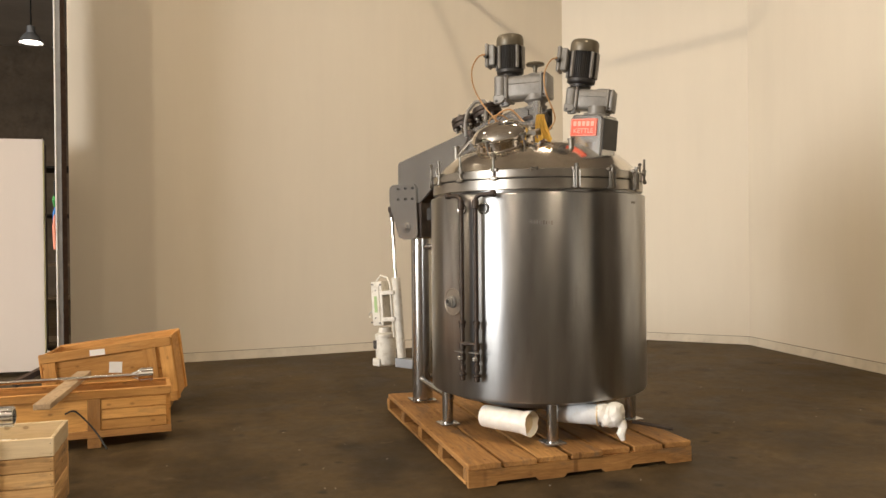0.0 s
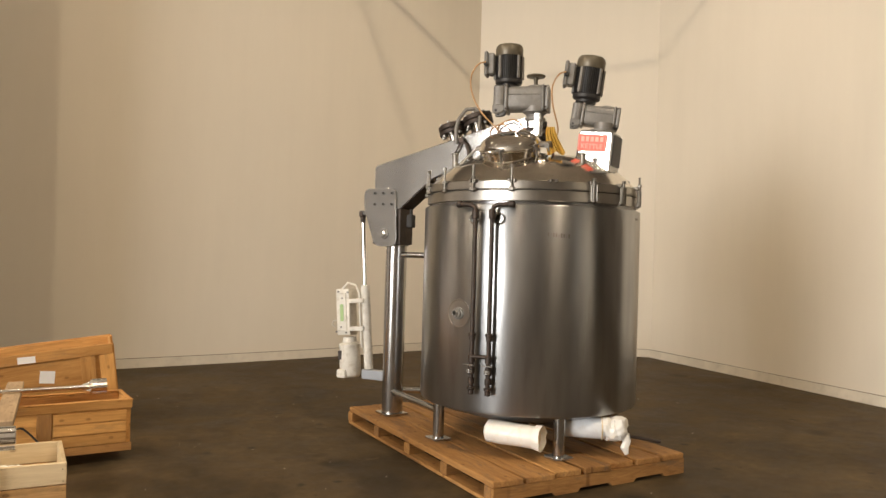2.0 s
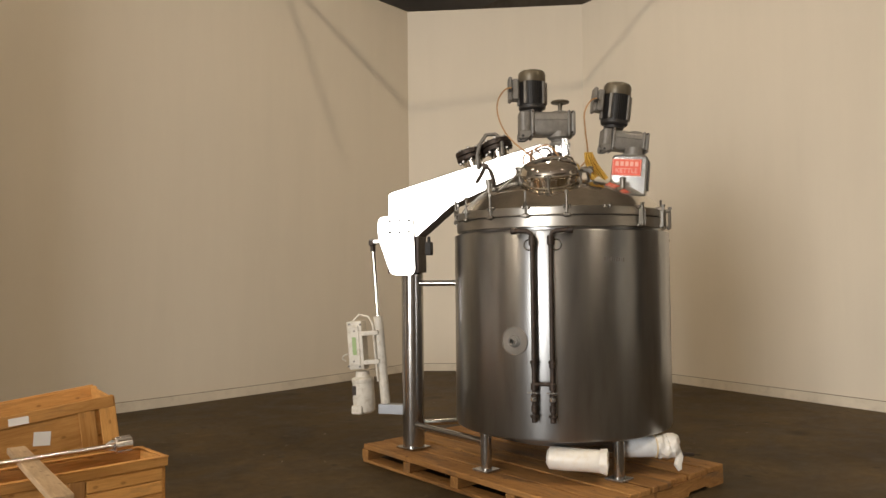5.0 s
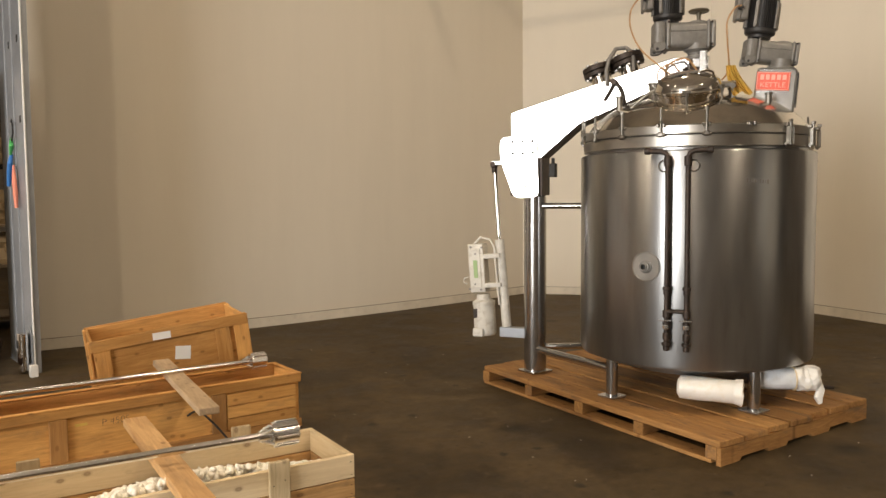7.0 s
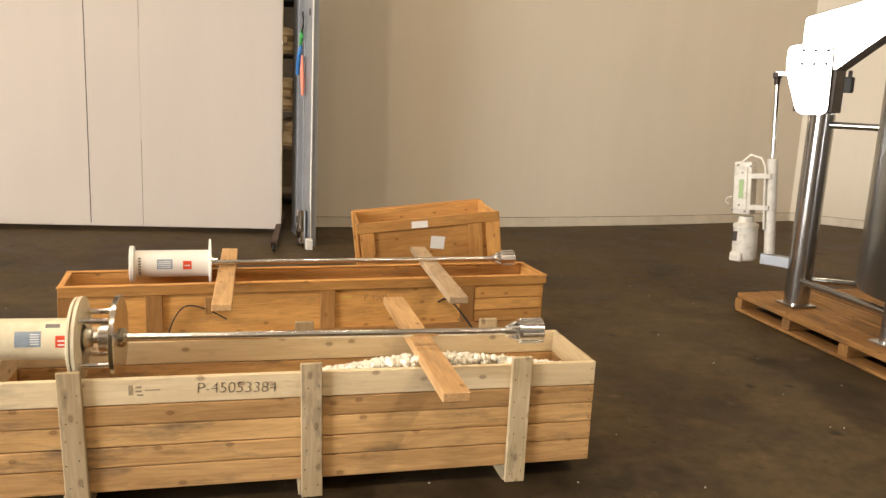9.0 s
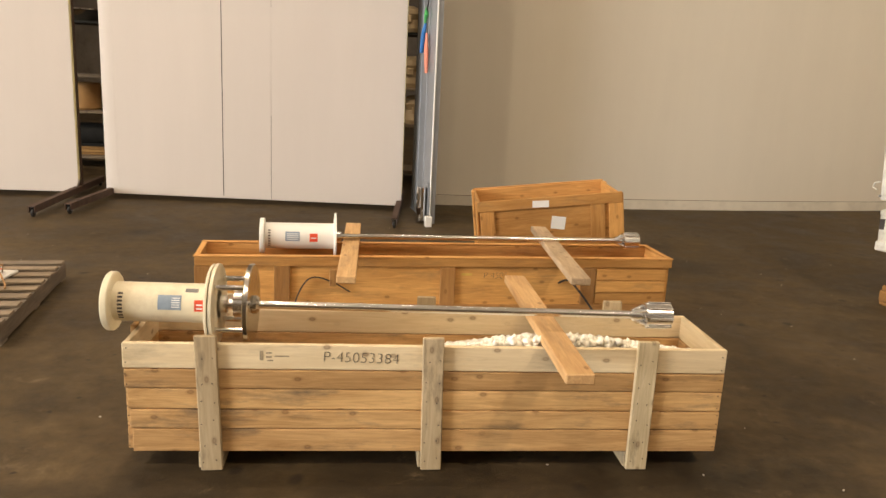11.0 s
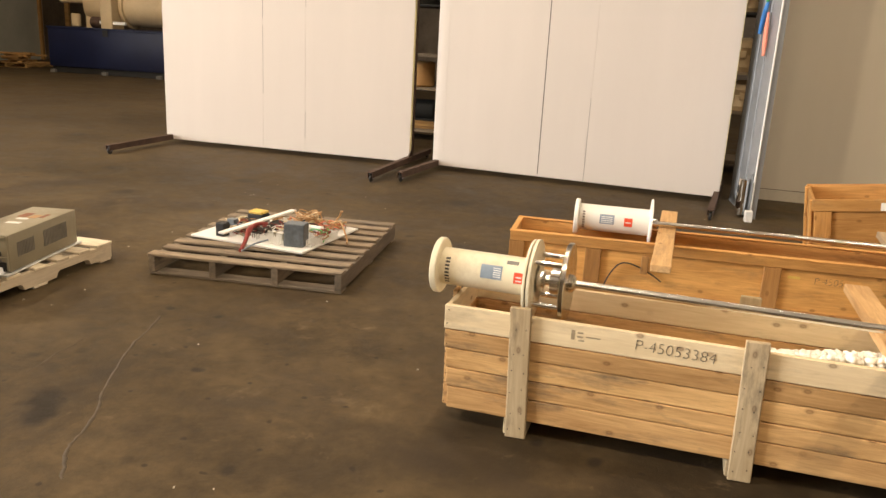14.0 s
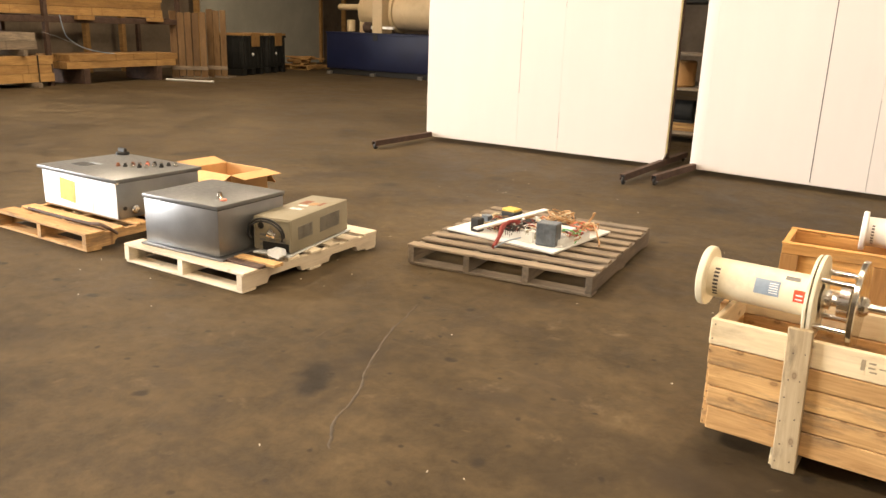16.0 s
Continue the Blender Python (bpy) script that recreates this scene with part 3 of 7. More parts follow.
# swing bolts round the lid
for k in range(18):
    a = -171 + 20 * k
    m = T(kround(0.728, a, 1.84)) @ pose(0, 0, 0, 0, 0, a)
    clamp = part("clamp_lug", joined(moved(bm_box(0.045, 0.016, 0.022, 0.004), T((0.0, -0.017, 0.004))), moved(bm_box(0.045, 0.016, 0.022, 0.004), T((0.0, 0.017, 0.004))), moved(bm_box(0.02, 0.05, 0.022, 0.004), T((-0.012, 0, 0.004)))), M_LUG, kettle, "forked clamp lug", m)
    if k == 3:
        continue
    hanging = k in (4, 5, 6)
    z0, z1, off = (-0.115, 0.02, 0.024) if hanging else (-0.055, 0.105, 0.012)
    part("eye", joined(moved(bm_box(0.024, 0.040, 0.030, 0.008), T((0.014, 0, z0 + 0.005))), moved(bm_cyl(0.009, 0.056, 12), T((0.014, 0, z0 + 0.004)) @ pose(0, 0, 0, 90, 0, 0))), M_LUG, clamp)
    part("swing_bolt", moved(bm_cyl(0.0075, z1 - z0, 10), T((off, 0, (z0 + z1) / 2))), M_LUG, clamp)
    part("nut", moved(bm_cyl(0.014, 0.017, 6, 0.002), T((off, 0, 0.024 if hanging or k % 3 == 1 else z1 - 0.012))), M_LUG, clamp)
    if hanging:
        for y in (-0.02, 0.02):
            part("cheek", moved(bm_box(0.022, 0.006, 0.105, 0.003), T((0.022, y, -0.062))), M_LUG, clamp)

# manway with its own domed cover
mw = kround(0.40, 218, 2.036)
MW = T(mw) @ pose(0, 0, 0, 0, 0, 218) @ pose(0, 0, 0, 0, 17, 0)
manway = part("manway", bm_lathe([(0.180, -0.12), (0.186, -0.02), (0.186, 0.028), (0.203, 0.032), (0.203, 0.046), (0.18, 0.047)], 56), M_LID, kettle, "raised manway ring", MW)
part("cover", bm_lathe([(0.18, 0.050), (0.206, 0.050), (0.210, 0.054), (0.210, 0.062), (0.204, 0.067)] + [(0.200 * math.cos(radians(t)), 0.067 + 0.098 * math.sin(radians(t)) ** 0.9) for t in range(6, 90, 6)] + [(0, 0.165)], 64), M_CHROME, manway, "bright domed manway cover")
part("handle", bm_tube([(0.06, 0.06, 0.135), (0.058, 0.075, 0.165), (0.045, 0.115, 0.172), (0.03, 0.150, 0.155), (0.025, 0.158, 0.122)], 0.008), M_CHROME, manway)
part("hinge", joined(moved(bm_box(0.05, 0.09, 0.035, 0.008), T((-0.03, 0.225, 0.065))), moved(bm_cyl(0.016, 0.12, 12), T((-0.03, 0.262, 0.065)) @ pose(0, 0, 0, 0, 90, 0)), moved(bm_box(0.03, 0.03, 0.13, 0.006), T((-0.03, 0.262, 0.02)))), M_LUG, manway)
part("lock_lever", joined(bm_tube([(0.05, -0.17, 0.085), (0.07, -0.22, 0.06), (0.08, -0.30, 0.0), (0.085, -0.335, -0.03)], 0.009, 10), moved(bm_box(0.03, 0.05, 0.03, 0.006), T((0.04, -0.20, 0.065)))), M_LUG, manway)
for a in (-88, 4, 72, 140, -150):
    m = pose(0, 0, 0, 0, 0, a) @ T((0.214, 0, 0.03))
    part("wing_clamp", joined(moved(bm_cyl(0.0065, 0.09, 10), T((0, 0, 0.0))), moved(bm_box(0.018, 0.055, 0.015, 0.005), T((0, 0, 0.045))), moved(bm_cyl(0.011, 0.03, 10), T((0, 0, 0.03)))), M_LUG, manway, "", m)

# low clamps and nozzles standing on the lid
for r, a, h, rr in ((0.555, 273.7, 0.065, 0.018), (0.42, 255, 0.045, 0.022), (0.52, 300, 0.05, 0.02), (0.34, 175, 0.10, 0.03), (0.56, 168, 0.09, 0.02)):
    part("nozzle", joined(moved(bm_cyl(rr, h, 16, 0.003), T(kround(r, a, dome_z(r) + h / 2 - 0.01))), moved(bm_cyl(rr * 1.35, 0.014, 16, 0.003), T(kround(r, a, dome_z(r) + h - 0.01)))), M_LUG, kettle, "small capped nozzle")

# legs
for k in range(4):
    a = (174.5, 257.5, 346.0, 77.0)[k]
    leg = part("leg", moved(bm_cyl(0.038, 0.27, 24), T(kround(0.648, a, 0.255))), M_TUBE, kettle, "stainless tube leg")
    part("foot_plate", moved(bm_box(0.13, 0.13, 0.012, 0.002), T(kround(0.648, a, KZ + 0.012)) @ pose(0, 0, 0, 0, 0, 7)), M_STEEL_PLATE, leg)

# side port
PD = (Vector((1.172 - KX, 5.234 - KY, 0))).normalized()
PA = math.degrees(math.atan2(PD.y, PD.x))
PM = T(Vector((0, 0, 1.004 - KZ)) + PD * 0.742) @ pose(0, 0, 0, 0, 0, PA) @ UPX
port = part("side_port", bm_lathe([(0, 0.003), (0.082, 0.003), (0.0855, 0.006), (0.0895, 0.006), (0.091, 0.002), (0.091, -0.03), (0, -0.03)], 48), M_FLANGE, kettle, "round weld pad with a threaded port", PM)
part("coupling", bm_lathe([(0.0, 0.012), (0.014, 0.012), (0.015, 0.046), (0.020, 0.048), (0.022, 0.045), (0.022, 0.034), (0.030, 0.033), (0.032, 0.030), (0.032, 0.018), (0.038, 0.016), (0.040, 0.012), (0.040, 0.0), (0.0, 0.0)], 28), M_GEAR, port)
part("bore", bm_lathe([(0.0, 0.0135), (0.0138, 0.0135), (0.0138, 0.012), (0.0, 0.012)], 20), M_BLACK, port)

# jacket steam pipes
for (px, py), side in (((1.222, 5.099), -1), ((1.300, 5.020), 1)):
    d = Vector((px - KX, py - KY, 0)).normalized()
    t = Vector((-d.y, d.x, 0)) * side
    c = d * 0.795
    zt, zb = 1.685 - KZ, 0.545 - KZ
    top = [c + Vector((0, 0, zb + 0.02)), c + Vector((0, 0, zt - 0.03)), c + t * 0.012 + Vector((0, 0, zt - 0.008)), c + t * 0.035 + Vector((0, 0, zt + 0.004)), c + t * 0.13 - d * 0.012 + Vector((0, 0, zt + 0.008))]
    pipe = part("steam_pipe", bm_tube(top, 0.0145, 14), M_IRON, kettle, "dark threaded iron pipe")
    for z, rr, h in ((0.885, 0.024, 0.022), (0.872, 0.019, 0.05), (0.735, 0.022, 0.045), (0.665, 0.021, 0.05), (0.555, 0.026, 0.02), (0.60, 0.020, 0.04), (1.63, 0.022, 0.06), (0.53, 0.018, 0.03)):
        part("fitting", moved(bm_cyl(rr, h, 16, 0.004), T(c + Vector((0, 0, z - KZ)))), M_IRON, pipe)
    part("valve_lever", joined(moved(bm_box(0.075, 0.014, 0.006, 0.002), T(c + d * 0.03 + Vector((0, 0, 0.70 - KZ))) @ pose(0, 0, 0, 0, 0, math.degrees(math.atan2(t.y, t.x)))), moved(bm_box(0.03, 0.03, 0.028, 0.005), T(c + d * 0.022 + Vector((0, 0, 0.66 - KZ))))), M_STEEL_PLATE, pipe)
    part("clamp_ring", bm_tube([c + t * 0.03 + 0.033 * (math.cos(radians(a)) * Vector((-d.y, d.x, 0)) + math.sin(radians(a)) * Vector((0, 0, 1))) - d * 0.042 + Vector((0, 0, 1.605 - KZ)) for a in range(0, 361, 24)], 0.005, 8), M_STEEL_PLATE, pipe)
    part("elbow", moved(bm_cyl(0.021, 0.035, 14, 0.004), T(top[-1] - t * 0.01) @ pose(0, 0, 0, 0, 0, math.degrees(math.atan2(t.y, t.x))) @ UPX), M_IRON, pipe)
pm = Vector((1.261 - KX, 5.06 - KY, 0)).normalized()
part("cross_pipe", bm_tube([kp(1.222, 5.099, 0.75) + pm * 0.025, kp(1.30, 5.02, 0.75) + pm * 0.025], 0.0125, 12), M_IRON, kettle)

# nameplate stamp on the jacket
sd = math.degrees(math.atan2(-0.72, 0.52))
for k, (w_, z_) in enumerate(((0.05, 1.64), (0.012, 1.64))):
    part("stamped_mark", moved(bm_box(0.004, w_, 0.014, 0.001), T(kround(0.7445, sd + 2 * k, z_)) @ pose(0, 0, 0, 0, 0, sd + 2 * k)), M_GEAR, kettle)

# faded marker strokes on the jacket
for k in range(9):
    a_ = -113 + 1.25 * k
    part("marker_stroke", moved(bm_box(0.001, (0.010, 0.004, 0.012)[k % 3], (0.022, 0.026, 0.018)[(k * 2) % 3], 0), T(kround(0.7452, a_, 1.515 - 0.001 * k)) @ pose(0, 0, 0, 0, 0, a_)), M_GEAR, kettle)

# main drive
G1 = kp(1.808, 5.571, 2.490)
GA = -36.0


def gearmotor(m, s, label, rm, top):
    """A vertical motor on a parallel gearbox; s scales the whole."""
    S = Matrix.Scale(s, 4)
    barrel = bm_prism(rounded([(-0.205, -0.0925), (-0.12, -0.0925), (-0.12, 0.0925), (-0.205, 0.0925)], 0.042, 6), 0.155, 0.012)
    barrel = moved(barrel, T((0, 0, 0.012)) @ pose(0, 0, 0, -90, 0, 0))
    body = moved(bm_box(0.31, 0.165, 0.172, 0.034, 4), T((0.035, 0, -0.004)))
    gear = part("gearbox", moved(joined(barrel, body), S), M_GEAR, kettle, label, m)
    for x, w, h in ((-0.112, 0.026, 0.198), (0.148, 0.02, 0.186), (0.178, 0.03, 0.176)):
        part("flange_rib", moved(bm_box(w, 0.195, h, 0.012, 2), S @ T((x, 0, -0.004))), M_GEAR, gear)
    for y in (-0.072, 0.072):
        lug = bm_prism(rounded([(-0.208, -0.115), (-0.155, -0.115), (-0.125, -0.098), (-0.118, -0.06), (-0.15, -0.035), (-0.208, -0.05)], 0.016, 4), 0.034, 0.006)
        part("lug", moved(lug, S @ T((0, y, 0))), M_GEAR, gear)
        part("lug_hole", moved(bm_cyl(0.010, 0.037, 12), S @ T((-0.183, y, -0.095)) @ pose(0, 0, 0, 90, 0, 0)), M_BLACK, gear)
        for x, z in ((-0.112, 0.078), (-0.112, -0.085), (0.166, 0.07), (0.166, -0.075)):
            part("bolt", moved(bm_cyl(0.008, 0.010, 6), S @ T((x, y * 1.37, z)) @ pose(0, 0, 0, 90, 0, 0)), M_IRON, gear)
    part("rib_line", moved(bm_box(0.24, 0.174, 0.008, 0.003), S @ T((0.02, 0, 0.02))), M_GEAR, gear)
    part("round_cap", moved(bm_lathe([(0, 0.094), (0.05, 0.093), (0.062, 0.088), (0.066, 0.07), (0, 0.07)], 32), S @ T((0.09, 0, 0))), M_GEAR, gear)
    part("output_hub", moved(bm_lathe([(0, -0.165), (0.070, -0.165), (0.076, -0.155), (0.076, -0.143), (0.060, -0.135), (0.064, -0.118), (0.088, -0.100), (0.088, -0.06), (0, -0.06)], 32), S @ T((0.09, 0, 0))), M_GEAR, gear)
    motor = part("motor", moved(bm_lathe([(0, 0.08), (rm * 0.72, 0.08), (rm * 0.72, 0.098), (rm * 0.92, 0.104), (rm * 0.98, 0.112), (rm * 0.98, 0.132), (rm * 0.86, 0.138), (rm * 0.86, top - 0.07), (0.0, top - 0.07)], 40), T((-0.105 * s, 0, 0.0))), M_MOTOR, kettle, "black finned electric motor with an oily fan cover", m)
    part("fan_cover", moved(bm_lathe([(rm * 0.98, top - 0.088), (rm, top - 0.084), (rm, top - 0.036), (rm * 0.96, top - 0.018), (rm * 0.86, top - 0.006), (rm * 0.6, top - 0.001), (0.0, top)], 40), T((-0.105 * s, 0, 0))), M_MOTOR_CAP, motor, "brown oily fan cover")
    fin = to_mesh("fin", bm_box(rm * 0.15, 0.003, top - 0.215, 0.0), M_MOTOR)
    for k in range(44):
        ob = new("fin", fin)
        ob.parent = motor
        ob.matrix_local = T((-0.105 * s, 0, top / 2 + 0.025)) @ pose(0, 0, 0, 0, 0, 360 * k / 44) @ T((rm * 0.91, 0, 0))
    for a in (180, 0, 235, -42):
        part("side_pad", moved(bm_box(0.022, 0.045 if a in (180, 0) else 0.022, top - 0.225, 0.004), T((-0.105 * s, 0, top / 2 + 0.025)) @ pose(0, 0, 0, 0, 0, a) @ T((rm * 0.98, 0, 0))), M_GEAR, motor)
    tb = part("terminal_box", moved(bm_box(0.045, 0.10, 0.15, 0.008), T((-0.105 * s - rm - 0.024, -0.01, top - 0.14))), M_GEAR, motor)
    part("terminal_lid", moved(bm_box(0.026, 0.108, 0.172, 0.008), T((-0.105 * s - rm - 0.061, -0.01, top - 0.138))), M_GEAR, motor)
    part("cable_gland", moved(bm_cyl(0.014, 0.05, 12), T((-0.105 * s - rm - 0.06, -0.07, top - 0.15)) @ pose(0, 0, 0, 90, 0, 0)), M_BLACK, motor)
    return gear


gearmotor(T(G1) @ pose(0, 0, 0, 0, 0, GA), 0.985, "grey painted helical gearbox", 0.097, 0.385)
part("coupling_guard", moved(bm_lathe([(0, 0.0), (0.085, 0.0), (0.085, 0.018), (0.05, 0.03), (0.05, 0.09), (0, 0.09)], 32), T(kp(1.868, 5.525, 2.255))), M_IRON, kettle)
part("hand_wheel", moved(bm_lathe([(0, 0.012), (0.03, 0.016), (0.062, 0.012), (0.067, 0.004), (0.06, -0.004), (0.02, -0.006), (0.014, -0.03), (0.012, -0.11), (0, -0.11)], 32), T(kp(1.862, 5.492, 2.637))), M_MOTOR_CAP, kettle, "dark oily knob")

# side scraper drive with its sign
G2 = kp(2.128, 5.143, 2.334)
G2A = math.degrees(math.atan2(-0.56, 0.83))
G2M = T(G2) @ pose(0, 0, 0, 0, 0, G2A) @ pose(0, 0, 0, 0, 7, 0)
gearmotor(G2M, 0.80, "grey painted smaller helical gearbox", 0.095, 0.397)
SA = -53.4
SM = T(kp(2.023, 5.035, 2.135)) @ pose(0, 0, 0, 0, 0, SA) @ pose(0, 0, 0, 0, 5, 0)
pedestal = part("drive_pedestal", moved(bm_prism(rounded([(-0.115, -0.155), (0.125, -0.205), (0.125, 0.085), (-0.11, 0.085)], 0.034, 6), 0.20, 0.012), T((0.01, 0.104, 0))), M_STEEL_PLATE, kettle, "stainless drive pedestal with a red sign", SM)
sign = part("sign_plate", moved(bm_box(0.192, 0.004, 0.112, 0.001), T((0.0, -0.002, 0.0))), M_RED, pedestal, "red plastic sign with pale lettering", None)
part("sign_border", joined(*[moved(bm_box(w, 0.001, h, 0), T((x, -0.0045, z))) for w, h, x, z in ((0.184, 0.003, 0, 0.052), (0.184, 0.003, 0, -0.052), (0.003, 0.104, 0.091, 0), (0.003, 0.104, -0.091, 0))]), M_PALETEXT, pedestal)
part("sign_bars", joined(*[moved(bm_box(0.022, 0.001, 0.032, 0), T((-0.064 + 0.032 * k, -0.0046, 0.024))) for k in range(5)]), M_PALETEXT, pedestal)
lettering("sign_lettering", "KETTLE", 0.044, M_PALETEXT, pedestal, T((0.0, -0.0046, -0.024)) @ pose(0, 0, 0, 90, 0, 0))
part("top_plate", moved(bm_cyl(0.085, 0.014, 32, 0.003), T((0.03, 0.105, 0.092))), M_GEAR, pedestal)
# added black sheet: the dark hall mirrored in the stainless side
part("side_reflection", moved(bm_box(0.006, 0.185, 0.20, 0.003), T((0.139, 0.105, -0.04))), M_MOTOR, pedestal, "black sheet standing in for the dark reflection on the pedestal's side")
part("spacer", moved(bm_cyl(0.06, 0.05, 24), T((0.03, 0.105, 0.122))), M_GEAR, pedestal)

# bridge arm, pivot and post
PX, PY = 1.23, 6.45
AM = T(kp(PX, PY, 0.02)) @ pose(0, 0, 0, 0, 0, -52.0)


def am(s, off, z):
    return AM @ Vector((s, off, z))


arm_line = [(-0.148, 1.70), (-0.148, 2.004), (-0.138, 2.021), (0.98, 2.325), (1.17, 2.335), (1.17, 2.185), (0.86, 2.123), (0.345, 1.915), (0.075, 1.69)]
for off, lab in ((-0.10, "bright flat stainless bridge arm plate"), (0.09, "")):
    part("arm_plate", bm_prism(arm_line, 0.008, 0.002), M_STEEL_PLATE, kettle, lab, AM @ T((0, off, 0)))
part("bearing_bracket", joined(bm_box(0.10, 0.012, 0.12, 0.003), moved(bm_box(0.045, 0.03, 0.16, 0.004), T((0.02, -0.018, 0.02)))), M_STEEL_PLATE, kettle, "bright bearing bracket on the arm", AM @ T((1.16, -0.12, 2.255)))
part("arm_web", joined(*[moved(bm_box(math.hypot(b[0] - a[0], b[1] - a[1]), 0.18, 0.008), T(((a[0] + b[0]) / 2, -0.005, (a[1] + b[1]) / 2)) @ pose(0, 0, 0, 0, -math.degrees(math.atan2(b[1] - a[1], b[0] - a[0])), 0)) for a, b in ((arm_line[2], arm_line[3]), (arm_line[7], arm_line[8]), (arm_line[6], arm_line[7]))]), M_IRON, kettle, "", AM)
# two blind flanges with studs, side by side
for fs, fz, rr in ((0.468, 2.288, 0.108), (0.668, 2.348, 0.110)):
    FM = AM @ T((fs, -0.005, fz)) @ pose(0, 0, 0, 0, -16, 0)
    fl_ = part("blind_flange", bm_lathe([(0, 0.002), (rr - 0.004, 0.002), (rr, 0.006), (rr, 0.034), (rr - 0.005, 0.04), (rr * 0.55, 0.04), (rr * 0.5, 0.05), (0, 0.052)], 40), M_IRON, kettle, "dark bolted blind flange", FM)
    part("lower_ring", bm_lathe([(0.04, -0.034), (rr - 0.004, -0.034), (rr, -0.03), (rr, -0.006), (rr - 0.004, -0.002), (0, -0.002)], 40), M_IRON, fl_)
    part("neck", moved(bm_cyl(rr * 0.6, 0.12, 28), T((0, 0, -0.09))), M_LID, fl_)
    for k in range(8):
        a = 45 * k + 10
        x, y = (rr - 0.02) * math.cos(radians(a)), (rr - 0.02) * math.sin(radians(a))
        part("stud", joined(moved(bm_cyl(0.007, 0.10, 8), T((x, y, 0.002))), moved(bm_cyl(0.014, 0.014, 6), T((x, y, -0.041))), moved(bm_cyl(0.014, 0.012, 6), T((x, y, 0.045)))), M_LUG, fl_)
part("rubber_loop", bm_tube([am(0.55, -0.115, 2.17), am(0.545, -0.12, 2.27), am(0.56, -0.11, 2.35), am(0.60, -0.07, 2.425), am(0.665, -0.05, 2.43), am(0.71, -0.07, 2.395), am(0.725, -0.10, 2.34), am(0.73, -0.12, 2.26)], 0.014, 10), M_GEAR, kettle, "grey rubber hose loop")
part("clamp_linkage", joined(bm_tube([am(0.575, -0.125, 2.20), am(0.60, -0.13, 2.185), am(0.635, -0.13, 2.16), am(0.655, -0.13, 2.11), am(0.665, -0.13, 2.04)], 0.012, 10), bm_tube([am(0.60, -0.13, 2.19), am(0.565, -0.13, 2.12), am(0.53, -0.13, 2.07)], 0.008, 8), moved(bm_cyl(0.022, 0.03, 16, 0.004), AM @ T((0.60, -0.13, 2.19)) @ pose(0, 0, 0, 90, 0, 0))), M_IRON, kettle, "dark clamp lever and link")

pl = rounded([(-0.23, 1.845), (0.05, 1.85), (0.066, 1.405), (-0.125, 1.40), (-0.23, 1.69)], 0.055, 6)
for off in (-0.115, 0.105):
    plate = part("pivot_plate", bm_prism(pl, 0.014, 0.002), M_STEEL_PLATE, kettle, "rounded stainless pivot plate", AM @ T((0, off, 0)))
    for s in (-0.13, -0.055, 0.02):
        for z in (1.725, 1.81):
            part("bolt", moved(bm_cyl(0.0105, 0.014, 6), T((s, -0.010 if off < 0 else 0.010, z)) @ pose(0, 0, 0, 90, 0, 0)), M_BLACK, plate)
    part("pivot_pin", moved(bm_cyl(0.042, 0.012, 28, 0.004), T((-0.047, -0.014 if off < 0 else 0.014, 1.498)) @ pose(0, 0, 0, 90, 0, 0)), M_STEEL_PLATE, plate)
    part("pin_nut", moved(bm_cyl(0.026, 0.05, 6, 0.004), T((-0.047, -0.014 if off < 0 else 0.014, 1.498)) @ pose(0, 0, 0, 90, 0, 0)), M_STEEL_PLATE, plate)
part("pivot_block", bm_prism([(-0.16, 1.42), (0.085, 1.42), (0.085, 1.72), (-0.16, 1.72)], 0.19, 0.004), M_IRON, kettle, "", AM)
part("limit_switch", joined(moved(bm_box(0.05, 0.06, 0.10, 0.006), T((0.15, -0.05, 1.60))), moved(bm_cyl(0.012, 0.05, 10), T((0.15, -0.05, 1.665)))), M_BLACK, kettle, "small dark limit switch", AM)
post = part("post", moved(bm_cyl(0.082, 1.31, 40), T(kp(PX, PY, 0.775))), M_TUBE, kettle, "stainless tube post")
part("foot_plate", moved(bm_box(0.19, 0.18, 0.014, 0.002), T(kp(PX - 0.005, PY - 0.005, KZ + 0.013)) @ pose(0, 0, 0, 0, 0, 6)), M_TUBE, post)
part("upper_brace", bm_tube([am(0.07, -0.03, 1.342), am(0.47, -0.03, 1.342)], 0.022, 16), M_TUBE, kettle)
part("lower_brace", bm_tube([am(0.03, -0.05, 0.285), kround(0.62, 172, 0.30)], 0.024, 16), M_TUBE, kettle)
part("lower_brace", bm_tube([am(0.05, 0.05, 0.285), kround(0.62, 79, 0.30)], 0.024, 16), M_TUBE, kettle)

# lift actuator behind the post
part("actuator_lug", moved(bm_box(0.13, 0.05, 0.035, 0.006), T((-0.265, 0, 1.665))), M_STEEL_PLATE, kettle, "", AM)
part("rod_eye", joined(moved(bm_box(0.05, 0.055, 0.055, 0.012), T((-0.318, 0, 1.655))), moved(bm_cyl(0.02, 0.06, 16), T((-0.315, 0, 1.62)))), M_IRON, kettle, "", AM)
act = part("actuator", bm_tube([am(-0.278, 0, 1.09), am(-0.222, 0, 0.43)], 0.036, 20), M_ACT, kettle, "chipped white linear lift actuator")
part("rod", bm_tube([am(-0.316, 0, 1.66), am(-0.278, 0, 1.08)], 0.015, 16), M_CHROME, act)
part("actuator_housing", moved(bm_box(0.125, 0.11, 0.37, 0.01, 2), AM @ T((-0.445, 0, 0.87)) @ pose(0, 0, 0, 0, -4, 0)), M_ACT, act)
